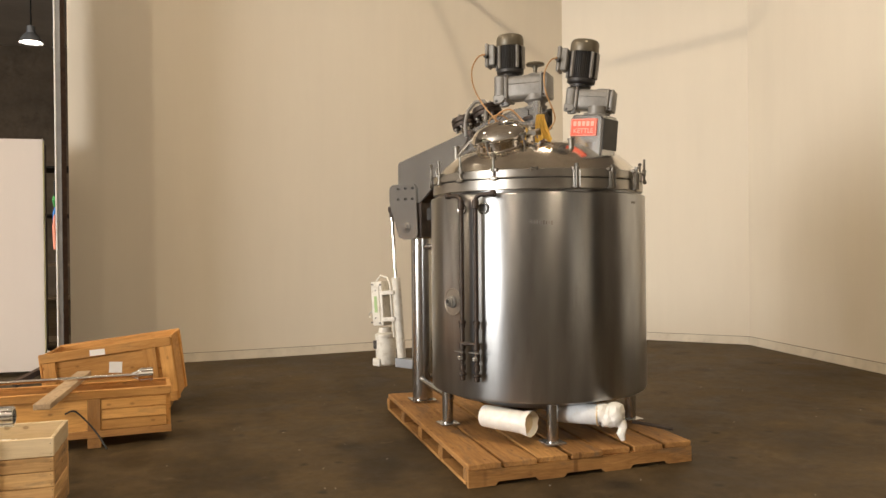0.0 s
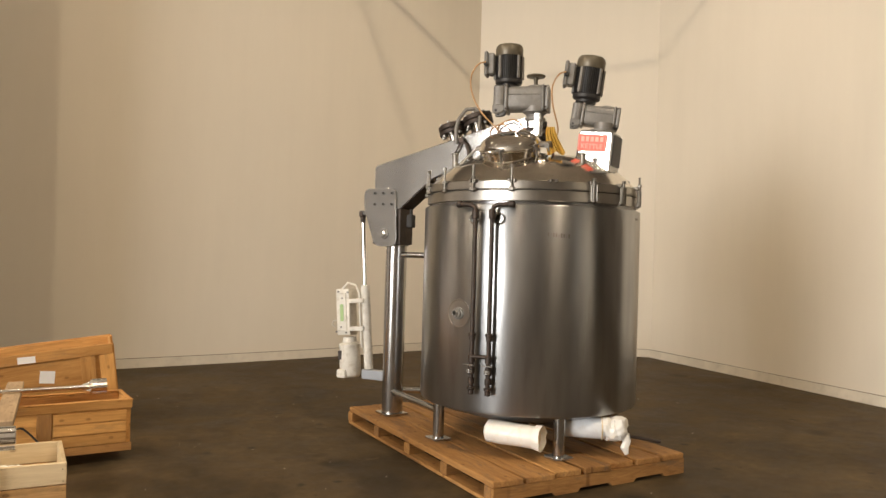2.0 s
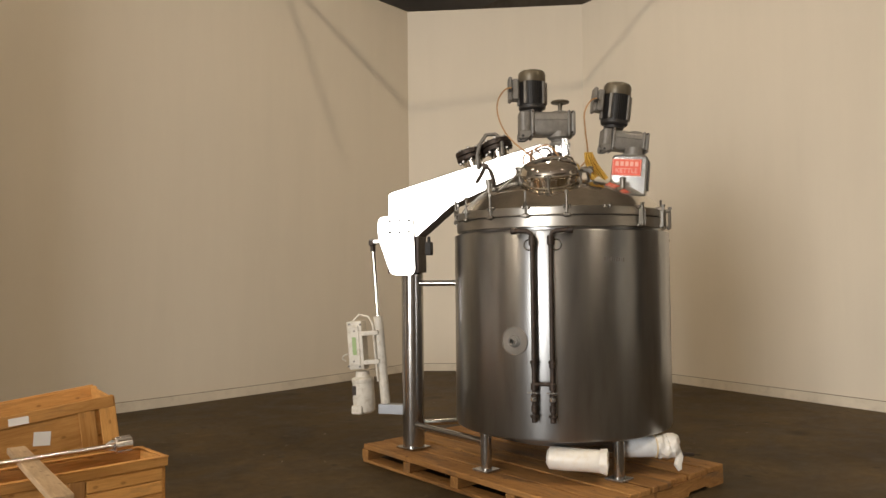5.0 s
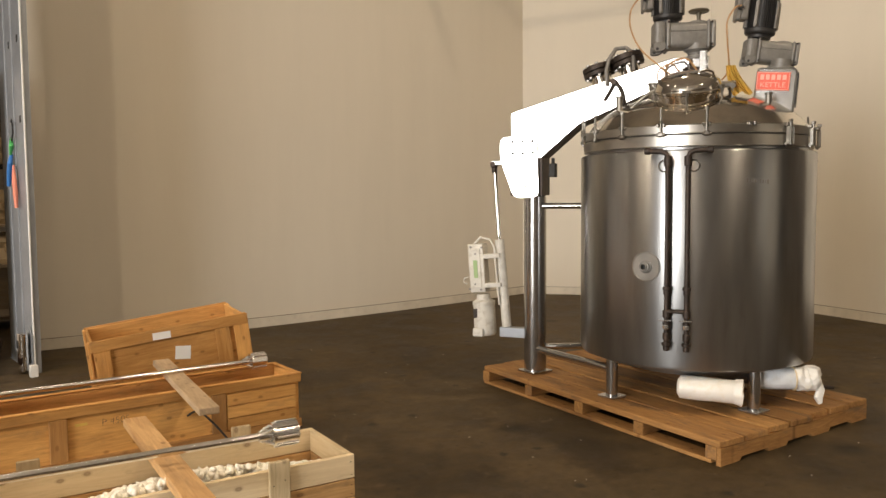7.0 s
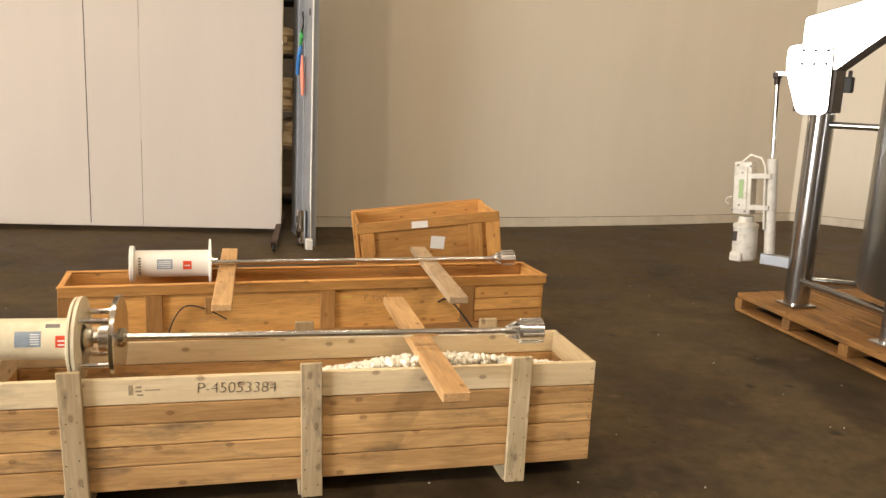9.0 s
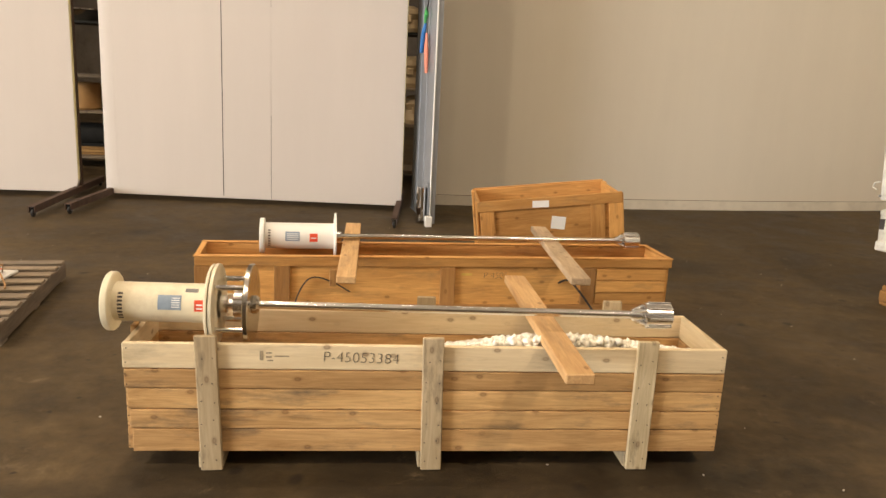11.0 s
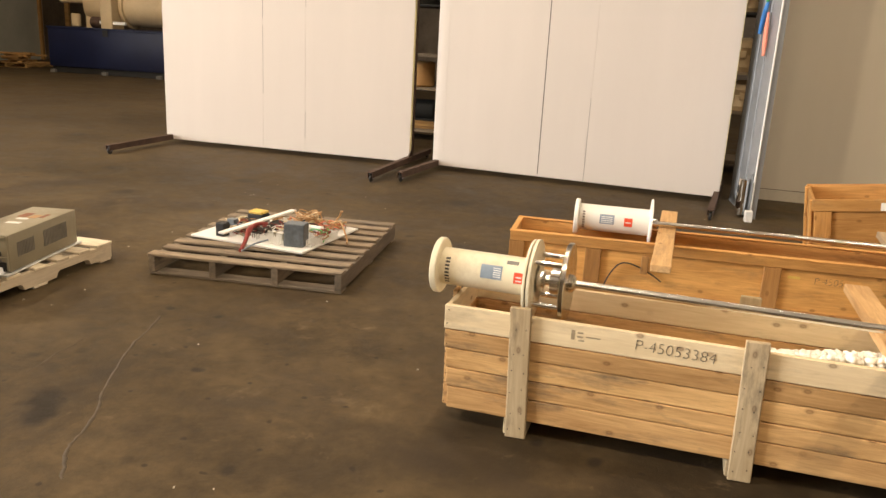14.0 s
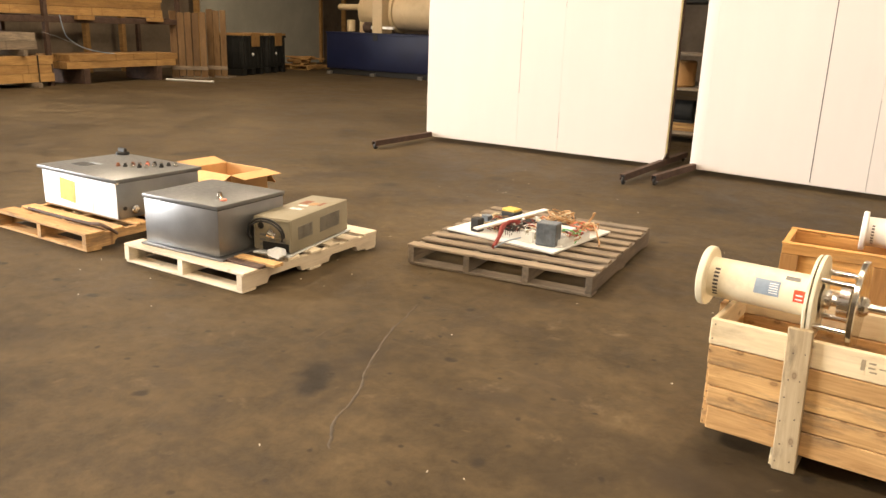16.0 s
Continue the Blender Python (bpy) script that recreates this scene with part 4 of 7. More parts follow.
part("housing_face", moved(bm_box(0.085, 0.012, 0.30, 0.004), AM @ T((-0.45, -0.058, 0.87)) @ pose(0, 0, 0, 0, -4, 0)), M_ACT, act)
part("data_sticker", moved(bm_box(0.032, 0.002, 0.135, 0), AM @ T((-0.447, -0.066, 0.865)) @ pose(0, 0, 0, 0, -4, 0)), M_GREEN, act, "worn green and white sticker")
part("strap", moved(bm_box(0.15, 0.085, 0.035, 0.005), AM @ T((-0.335, -0.01, 0.965)) @ pose(0, 0, 0, 0, -5, 0)), M_ACT, act)
part("strap", moved(bm_box(0.15, 0.085, 0.035, 0.005), AM @ T((-0.325, -0.01, 0.745)) @ pose(0, 0, 0, 0, -5, 0)), M_ACT, act)
part("actuator_motor", moved(bm_lathe([(0, -0.15), (0.07, -0.15), (0.082, -0.135), (0.085, -0.05), (0.082, 0.08), (0.086, 0.085), (0.086, 0.11), (0.055, 0.125), (0.05, 0.165), (0, 0.165)], 32), AM @ T((-0.40, 0, 0.505)) @ pose(0, 0, 0, 0, -3, 0)), M_ACT, act)
part("motor_plate", moved(bm_box(0.05, 0.004, 0.07, 0.001), AM @ T((-0.435, -0.078, 0.53)) @ pose(0, 0, 0, 0, -3, 24)), M_INK, act)
part("conduit_box", moved(bm_box(0.085, 0.05, 0.065, 0.008), AM @ T((-0.42, -0.075, 0.385))), M_ACT, act)
part("air_hose", bm_tube([am(-0.47, -0.03, 1.055), am(-0.42, -0.03, 1.105), am(-0.34, -0.035, 1.09), am(-0.305, -0.04, 1.03), am(-0.29, -0.042, 0.85), am(-0.265, -0.042, 0.60)], 0.009, 8), M_ACT, act)
part("small_hook", bm_tube([am(-0.515, -0.03, 0.80), am(-0.55, -0.03, 0.79), am(-0.56, -0.03, 0.76), am(-0.53, -0.03, 0.745)], 0.006, 8), M_ACT, act)
part("actuator_bracket", moved(bm_box(0.20, 0.065, 0.075, 0.004), AM @ T((-0.17, 0, 0.39))), M_GALV, kettle, "", None)

# outlets wrapped in plastic below the kettle
o1, o2 = kp(1.36, 5.12, 0.275), kp(1.57, 4.85, 0.268)
wrap = part("wrapped_outlet", bm_tube([o1 - (o2 - o1) * 0.05, o1, o1.lerp(o2, 0.3), o1.lerp(o2, 0.6), o1.lerp(o2, 0.90), o1.lerp(o2, 0.93)], [0.045, 0.07, 0.073, 0.069, 0.07, 0.066], 24), M_WRAP, kettle, "outlet pipe wrapped in white plastic")
o3, o4 = kp(1.80, 4.985, 0.30), kp(2.03, 4.835, 0.30)
wrap2 = part("wrapped_valve", bm_tube([o3, o3.lerp(o4, 0.5), o4], [0.062, 0.066, 0.066], 24), M_SLEEVE, kettle, "valve outlet wrapped in clear plastic sleeve")
dirn = (o4 - o3).normalized()
lump = bm_tube([o4 - dirn * 0.012 + dirn * 0.014 * k + Vector((0, 0, 0.004 * math.sin(k))) for k in range(12)], [0.064, 0.070, 0.072, 0.070, 0.074, 0.076, 0.072, 0.076, 0.078, 0.074, 0.064, 0.040], 40)
for v in lump.verts:
    v.co += 0.011 * noise.noise_vector(v.co * 22) + 0.007 * noise.noise_vector(v.co * 60)
part("crumpled_wrap", lump, M_WRAP, wrap2, "crumpled cream plastic wrapping")
end_ = o4 + dirn * 0.12
tail = bm_tube([end_ + Vector((0.0, -0.01, -0.03)), end_ + Vector((0.012, -0.02, -0.07)), end_ + Vector((-0.004, -0.022, -0.11)), end_ + Vector((0.006, -0.028, -0.145))], [0.032, 0.026, 0.026, 0.012], 18)
for v in tail.verts:
    v.co += 0.009 * noise.noise_vector(v.co * 45)
part("hanging_wrap", tail, M_WRAP, wrap2)
part("wrap_tie", bm_tube([o4 - dirn * 0.014 + Matrix.Rotation(radians(a_), 3, dirn) @ (dirn.orthogonal().normalized() * 0.068) for a_ in range(0, 361, 20)], 0.005, 8), M_TAPE, wrap2)
part("drain_tube", bm_tube([kp(1.874, 5.527, 0.27), kp(1.75, 5.35, 0.245), kp(1.40, 5.10, 0.275)], 0.04, 16), M_STEEL, kettle)
part("drain_tube", bm_tube([kp(1.874, 5.5, 0.26), kp(1.86, 5.2, 0.28), kp(1.82, 4.97, 0.30)], 0.04, 16), M_STEEL, kettle)

# loose wiring on the lid
def wire(pts, r, mat):
    """A smooth wire through rough points."""
    P = [Vector(p) for p in pts]
    out = []
    for i in range(len(P) - 1):
        p0, p1, p2, p3 = P[max(i - 1, 0)], P[i], P[i + 1], P[min(i + 2, len(P) - 1)]
        for k in range(6):
            t = k / 6
            out.append(0.5 * (2 * p1 + (p2 - p0) * t + (2 * p0 - 5 * p1 + 4 * p2 - p3) * t * t + (3 * p1 - p0 - 3 * p2 + p3) * t ** 3))
    out.append(P[-1])
    return bm_tube(out, r, 7), mat


g1m = T(G1) @ pose(0, 0, 0, 0, 0, GA)
t1 = g1m @ Vector((-0.258, -0.095, 0.245))
t2 = G2M @ Vector((-0.24, -0.095, 0.256))
for pts, r, mat in (
    ([t1, t1 + Vector((-0.05, 0.015, -0.02)), t1 + Vector((-0.085, 0.05, -0.10)), t1 + Vector((-0.075, 0.05, -0.22)), t1 + Vector((-0.02, 0.0, -0.36)), kp(1.60, 5.46, 2.20), kp(1.66, 5.44, 2.14)], 0.0055, M_COPPER),
    ([t2, t2 + Vector((-0.045, 0.015, -0.02)), t2 + Vector((-0.075, 0.045, -0.10)), t2 + Vector((-0.065, 0.05, -0.22)), kp(1.93, 5.30, 2.24), kp(1.90, 5.34, 2.16), kp(1.86, 5.30, 2.10)], 0.0055, M_COPPER),
    ([kp(1.60, 5.52, 2.18), kp(1.56, 5.46, 2.26), kp(1.63, 5.38, 2.30), kp(1.70, 5.36, 2.24), kp(1.74, 5.32, 2.16)], 0.006, M_COPPER),
    ([kp(1.66, 5.56, 2.18), kp(1.60, 5.50, 2.25), kp(1.66, 5.42, 2.285), kp(1.73, 5.42, 2.22), kp(1.78, 5.38, 2.13)], 0.006, M_GEAR),
    ([kp(1.58, 5.56, 2.16), kp(1.52, 5.50, 2.23), kp(1.57, 5.44, 2.27), kp(1.66, 5.47, 2.24), kp(1.70, 5.44, 2.17)], 0.005, M_COPPER),
):
    part("loose_wire", *wire(pts, r, mat), kettle)
tag_mesh = bmesh.new()
rows_ = []
for j in range(15):
    v_ = j / 14
    row = []
    for i in range(25):
        u_ = i / 24 - 0.5
        fold = 0.012 * math.sin(u_ * 26 + 1.2 * math.sin(v_ * 5)) * (0.35 + 0.65 * v_)
        row.append(tag_mesh.verts.new((u_ * (0.055 + 0.06 * v_) + 0.06 * v_ ** 1.5, fold - 0.085 * v_, -0.185 * v_ + 0.012 * math.sin(u_ * 9 + 2) * v_)))
    rows_.append(row)
for ra, rb in zip(rows_, rows_[1:]):
    for i in range(24):
        tag_mesh.faces.new((ra[i], ra[i + 1], rb[i + 1], rb[i]))
bmesh.ops.solidify(tag_mesh, geom=tag_mesh.faces[:], thickness=0.0015)
part("hang_tag", tag_mesh, M_YELLOW, kettle, "bunched yellow paper slip hanging from the drive", T(kp(1.762, 5.133, 2.229)) @ pose(0, 0, 0, 0, 0, -42))

# torn wrapping round the open outlet end
ro_ = bm_tube([o1.lerp(o2, 0.90), o1.lerp(o2, 0.96), o2, o2 + (o2 - o1) * 0.03], [0.071, 0.074, 0.076, 0.078], 32, False)
for v in ro_.verts:
    v.co += 0.010 * noise.noise_vector(v.co * 28)
part("torn_end", ro_, M_WRAP, wrap, "yellowed torn end of the wrapping")
part("outlet_mouth", bm_tube([o1.lerp(o2, 0.934), o1.lerp(o2, 0.940)], 0.063, 24), M_TAPE, wrap)
for k, (x, z) in enumerate(((-0.49, 1.03), (-0.40, 1.03), (-0.495, 0.71), (-0.405, 0.71), (-0.45, 0.98), (-0.45, 0.75))):
    part("cap_screw", moved(bm_cyl(0.007, 0.012, 10), AM @ T((x, -0.062, z)) @ pose(0, 0, 0, 90, 0, 0)), M_GEAR, act)

# skid under the kettle
SKA, SKEW = 2.6, 4.1
skid = thing("timber_skid", T((1.10, 4.56, 0)) @ pose(0, 0, 0, 0, 0, SKA) @ Matrix.Diagonal((1, 1, 1.09, 1)), "large brown wooden pallet carrying the steel kettle", "pallet", "pallets on the floor")
SW, SL = 1.54, 2.28
Y90 = pose(0, 0, 0, 0, 0, 90)
SKM = pose(0, 0, 0, 0, 0, SKEW)
rng = random.Random(4)
wid = SW / 7
for k in range(7):
    x = wid * (k + 0.5)
    board("deck_board", skid, SL + (0.0 if k % 2 else -0.02), wid - rng.uniform(0.012, 0.03), 0.034, T((x, SL / 2 + x * math.tan(radians(SKEW)) + rng.uniform(-0.012, 0.008), 0.108 - rng.uniform(0, 0.004))) @ Y90 @ pose(0, 0, 0, 0, 0, rng.uniform(-0.3, 0.3)), M_SKID, 0.005)
head_line = [(0, 0)]
for x0 in (0.17, 0.62, 1.08):
    head_line += [(x0, 0), (x0 + 0.02, 0.02), (x0 + 0.26, 0.02), (x0 + 0.28, 0)]
head_line += [(SW - 0.004, 0), (SW - 0.004, 0.088), (0, 0.088)]
part("header", moved(bm_prism(head_line, 0.03, 0.0), SKM @ T((0.002, 0.012, 0.001))), M_SKID, skid)
for k in range(5):
    board("stringer", skid, SW - 0.01, 0.075, 0.068, T((0, 0.066 + k * (SL - 0.11) / 4, 0)) @ SKM @ T((SW / 2, 0, 0.055)), M_SKID, 0.004)
for k in range(4):
    x = 0.07 + k * (SW - 0.14) / 3
    board("bottom_board", skid, SL - 0.08, 0.13, 0.02, T((x, SL / 2 + 0.02 + x * math.tan(radians(SKEW)), 0.0105)) @ Y90, M_SKID, 0.003)
bar = solid("pry_bar", bm_tube([(0, 0, 0), (0.22, -0.16, -0.03)], 0.012, 10), M_IRON, "dark iron bar lying on the pallet edge", "bar", T((2.42, 5.14, 0.178)))


# ---- crates with dispersers ----
def plank_row(parent, length, z_edges, thick, y, mat_list, yaw_m, name="side_board", rng=None, short=()):
    for k, (z0, z1) in enumerate(zip(z_edges, z_edges[1:])):
        j = rng.uniform(-0.0015, 0.0015) if rng else 0
        cut = short[k] if short else 0.0
        board(name, parent, length - cut, z1 - z0 - 0.003, thick, yaw_m @ T(((length + cut) / 2, y + j, (z0 + z1) / 2)) @ pose(0, 0, 0, 90, 0, 0), mat_list[k % len(mat_list)])


def nails(parent, places, m):
    """Nail heads, joined, on a face."""
    bms = [moved(bm_cyl(0.0023, 0.002, 6), T(p) @ pose(0, 0, 0, 90, 0, 0)) for p in places]
    tagged(part("nail_heads", joined(*bms), M_IRON, parent, "", m), kind="stuff")


C1A = 3.6
C1 = T((-3.195, 4.287, 0)) @ pose(0, 0, 0, 0, 0, C1A)
crate = thing("pine_crate", C1, "open pale pine crate with upright battens and foam packing", "crate", "open wooden crates")
L1, D1 = 2.155, 0.42
edges = [0.066, 0.155, 0.228, 0.306, 0.378, 0.473]
r1 = random.Random(7)
mats1 = [M_PINE, M_PINE, M_PINE, M_PINE, M_PINE_NEW]
plank_row(crate, L1, edges, 0.02, 0.01, mats1, Matrix(), rng=r1, short=(0.025, 0.018, 0.012, 0.004, 0.0))
plank_row(crate, L1, edges, 0.02, D1 - 0.01, mats1, Matrix(), rng=r1)
for x in (0.011, L1 - 0.011):
    plank_row(crate, D1 - 0.044, edges, 0.02, 0.0, mats1, T((x, 0.022, 0)) @ Y90, "end_board", r1)
for k in range(4):
    board("floor_board", crate, L1 - 0.045, 0.092, 0.018, T((L1 / 2, 0.07 + k * 0.0935, 0.08)), M_PINE)
for k, (x, ztop, lean, wdt) in enumerate(((0.29, 0.505, -1.8, 0.075), (1.072, 0.508, -1.1, 0.075), (1.848, 0.505, 0.2, 0.078))):
    board("front_batten", crate, ztop - 0.002, wdt, 0.019, T((x, -0.011, ztop / 2 + 0.002)) @ pose(0, 0, 0, 0, lean, 0) @ pose(0, 0, 0, 0, -90, 0) @ pose(0, 0, 0, 90, 0, 0), M_BATTEN)
    board("back_batten", crate, ztop + 0.016, wdt, 0.019, T((x, D1 + 0.011, ztop / 2 + 0.012)) @ pose(0, 0, 0, 0, -90, 0) @ pose(0, 0, 0, 90, 0, 0), M_BATTEN)
    board("skid_runner", crate, D1 - 0.01, 0.085, 0.064, T((x, D1 / 2, 0.032)) @ Y90, M_BATTEN)
    nails(crate, [(x + dx + r1.uniform(-0.006, 0.006), -0.0213, z + r1.uniform(-0.012, 0.012)) for z in (0.11, 0.19, 0.265, 0.34, 0.425, 0.04) for dx in (-0.02, 0.02)], None)
nails(crate, [(x + r1.uniform(-0.004, 0.004), -0.001, z + r1.uniform(-0.008, 0.008)) for x in (0.012, L1 - 0.012) for z in (0.085, 0.135, 0.175, 0.21, 0.245, 0.29, 0.325, 0.36, 0.40, 0.45)], None)
board("corner_batten", crate, 0.20, 0.055, 0.018, T((-0.011, 0.20, 0.375)) @ pose(0, 0, 0, 0, -90, 0) @ pose(0, 0, 0, 0, 0, 0), M_PINE)
lettering("crate_lettering", "P-45053384", 0.056, M_INK, crate, T((0.815, -0.0012, 0.425)) @ pose(0, 0, 0, 90, 1.5, 0), "handwritten black marker number", 0.0004, -0.0016, 0.04)
part("faint_print", joined(*[moved(bm_box(w, 0.0006, h, 0), T((x, -0.0006, z))) for x, z, w, h in ((0.47, 0.431, 0.012, 0.035), (0.495, 0.441, 0.02, 0.006), (0.495, 0.426, 0.02, 0.006), (0.54, 0.429, 0.05, 0.004), (0.50, 0.413, 0.02, 0.005))]), M_FAINT, crate)

# loose foam in the crate
rf = random.Random(11)
base_me = bmesh.new()
bmesh.ops.create_icosphere(base_me, subdivisions=1, radius=1.0)
tv = [v.co.copy() for v in base_me.verts]
tf = [[v.index for v in f.verts] for f in base_me.faces]
base_me.free()
vs, fs = [], []
for k in range(3200):
    x, y = rf.uniform(0.93, L1 - 0.04), rf.uniform(0.04, D1 - 0.04)
    h = min(1.0, (x - 0.93) / 0.2)
    z = 0.304 + 0.165 * h + 0.03 * math.sin(x * 5.0) - 0.14 * (y / D1) + rf.uniform(-0.03, 0.018)
    e = Euler((rf.uniform(0, 6), rf.uniform(0, 6), rf.uniform(0, 6))).to_matrix()
    s = Vector((rf.uniform(0.009, 0.014), rf.uniform(0.009, 0.015), rf.uniform(0.012, 0.021)))
    i0 = len(vs)
    vs += [tuple(e @ Vector((v.x * s.x, v.y * s.y, v.z * s.z)) + Vector((x, y, z))) for v in tv]
    fs += [[i0 + i for i in f] for f in tf]
me = bpy.data.meshes.new("packing_foam")
me.from_pydata(vs, [], fs)
me.materials.append(M_FOAM)
for p_ in me.polygons:
    p_.use_smooth = True
foam = new("packing_foam", me)
foam.matrix_basis = C1
tagged(foam, "heap of white foam packing pieces in the pine crate", "packing foam", kind="stuff")
fill = bm_box(L1 - 1.16, D1 - 0.2, 0.26, 0.05, 3)
tagged(solid("foam_bed", fill, M_FOAM, "bed of white foam packing in the pine crate", "packing foam", C1 @ T((1.58, D1 / 2 - 0.075, 0.276))), kind="stuff")


def disperser(m, body, enamel, ring, length_shaft, label, group, flange_l=0.105, flange_r=0.142, tube=0.07, cage=True):
    """A drum-shaped motor housing with flanges, a long shaft and a caged head, along x."""
    d = thing("disperser", m, label, "mixer", group)
    part("housing", moved(bm_lathe([(0, 0.0), (tube, 0.0), (tube, body), (0, body)], 40), UPX), enamel, d, "cream enamelled drum")
    part("end_flange", moved(bm_lathe([(0, -0.022), (flange_l - 0.004, -0.022), (flange_l, -0.018), (flange_l, 0.0), (flange_l - 0.004, 0.004), (tube, 0.006)], 48), UPX), enamel, d)
    part("mount_flange", moved(bm_lathe([(tube, body - 0.004), (flange_r - 0.004, body), (flange_r, body + 0.003), (flange_r, body + 0.010), (0, body + 0.012)], 48), UPX), enamel, d)
    x = body + 0.012
    if cage:
        part("second_ring", moved(bm_lathe([(0.05, x + 0.004), (flange_r + 0.002, x + 0.004), (flange_r + 0.002, x + 0.015), (0.05, x + 0.015)], 48), UPX), enamel, d)
        for k in range(4):
            a = radians(90 * k + 42)
            part("spacer_rod", moved(bm_cyl(0.010, 0.105, 14), T((x + 0.0665, 0.108 * math.cos(a), 0.108 * math.sin(a))) @ UPX), M_CHROME, d)
        part("steel_disc", moved(bm_lathe([(0.0, x + 0.118), (0.143, x + 0.118), (0.147, x + 0.121), (0.147, x + 0.134), (0.143, x + 0.137), (0.0, x + 0.137)], 56), UPX), M_DISC, d, "satin steel disc")
        part("coupling", moved(bm_lathe([(0, x + 0.02), (0.032, x + 0.02), (0.032, x + 0.045), (0.02, x + 0.05), (0.02, x + 0.065), (0.048, x + 0.07), (0.048, x + 0.102), (0.038, x + 0.107), (0.038, x + 0.118)], 32), UPX), M_SHAFT, d)
        part("hub_boss", moved(bm_lathe([(0.0, x + 0.135), (0.034, x + 0.135), (0.032, x + 0.148), (0.022, x + 0.158), (0, x + 0.158)], 28), UPX), M_DISC, d)
        x += 0.137
    else:
        part("seal_ring", moved(bm_lathe([(0.0, x), (0.03, x), (0.026, x + 0.03), (0, x + 0.03)], 24), UPX), M_CHROME, d)
    part("shaft", moved(bm_cyl(0.0145, length_shaft, 20), T((x + length_shaft / 2, 0, 0)) @ UPX), M_SHAFT, d, "long polished steel shaft")
    x += length_shaft
    head = part("head_hub", moved(bm_lathe([(0, -0.02), (0.02, -0.02), (0.026, 0.0), (0.022, 0.03), (0, 0.03)], 24), T((x, 0, 0)) @ UPX), M_HEAD, d)
    part("head_ring", moved(bm_lathe([(0.030, 0.03), (0.046, 0.03), (0.046, 0.042), (0.030, 0.042), (0.030, 0.03)], 36), T((x, 0, 0)) @ UPX), M_HEAD, d)
    part("head_cup", moved(bm_lathe([(0.036, 0.04), (0.045, 0.042), (0.045, 0.128), (0.040, 0.130), (0.036, 0.128), (0.036, 0.04)], 36), T((x, 0, 0)) @ UPX), M_HEAD, d, "polished slotted rotor head")
    for k in range(8):
        a = radians(45 * k)
        part("head_bar", moved(bm_box(0.088, 0.007, 0.007, 0.002), T((x + 0.085, 0.048 * math.cos(a), 0.048 * math.sin(a)))), M_HEAD, d)
    for k in range(4):
        a = radians(90 * k + 45)
        part("head_strut", bm_tube([(x - 0.01, 0.018 * math.cos(a), 0.018 * math.sin(a)), (x + 0.038, 0.042 * math.cos(a), 0.042 * math.sin(a))], 0.006, 8), M_HEAD, d)
    return d


def round_mark(parent, x0, x1, a0, a1, r, mat, name, label=""):
    """A sticker that follows the drum."""
    bm = bmesh.new()
    n = 10
    rows = [[bm.verts.new((x, -r * math.cos(radians(a0 + (a1 - a0) * k / n)), r * math.sin(radians(a0 + (a1 - a0) * k / n)))) for k in range(n + 1)] for x in (x0, x1)]
    for k in range(n):
        bm.faces.new((rows[0][k], rows[1][k], rows[1][k + 1], rows[0][k + 1]))
    bmesh.ops.recalc_face_normals(bm, faces=bm.faces[:])
    for f in bm.faces:
        if f.normal.dot(f.calc_center_median() * Vector((0, 1, 1))) < 0:
            f.normal_flip()
    return part(name, bm, mat, parent, label)


d1 = disperser(T((-3.262, 4.428, 0.575)) @ pose(0, 0, 0, 0, 0.15, 2.4), 0.335, M_ENAMEL, True, 1.406, "cream drum disperser with a polished shaft across the pine crate", "dispersers", cage=True)
round_mark(d1, 0.165, 0.245, -5, 38, 0.0706, M_BLUEGREY, "data_label", "blue grey data label")
for k in range(5):
    round_mark(d1, 0.212, 0.24, 2 + 6.5 * k, 4.5 + 6.5 * k, 0.0709, M_WHITE, "label_line")
for k in range(2):
    round_mark(d1, 0.297, 0.318, -2 + 11 * k, 2 + 11 * k, 0.0709, M_WHITE, "label_line")
round_mark(d1, 0.29, 0.325, -8, 25, 0.0706, M_RED, "warning_label", "red warning label")
for k in range(8):
    round_mark(d1, 0.028, 0.045, -40 + 11 * k, -34 + 11 * k, 0.0706, M_INK, "name_bar")
round_mark(d1, 0.255, 0.30, 48, 62, 0.0706, M_GEAR, "name_plate")
d2 = disperser(T((-3.068, 6.125, 0.462)) @ pose(0, 0, 0, 0, 0.2, 7.8), 0.395, M_ENAMEL2, False, 1.72, "white drum disperser with a steel shaft across the plywood crate", "dispersers", 0.10, 0.135, 0.074, cage=False)
round_mark(d2, 0.12, 0.20, -12, 30, 0.0746, M_BLUEGREY, "data_label", "grey data label")
for k in range(4):
    round_mark(d2, 0.128, 0.192, -6 + 8 * k, -3 + 8 * k, 0.0749, M_WHITE, "label_line")
round_mark(d2, 0.262, 0.292, 0, 5, 0.0749, M_WHITE, "label_line")
round_mark(d2, 0.255, 0.30, -15, 22, 0.0746, M_RED, "warning_label", "red warning label")
for k in range(7):
    round_mark(d2, 0.025, 0.038, -40 + 12 * k, -34 + 12 * k, 0.0746, M_INK, "name_bar")

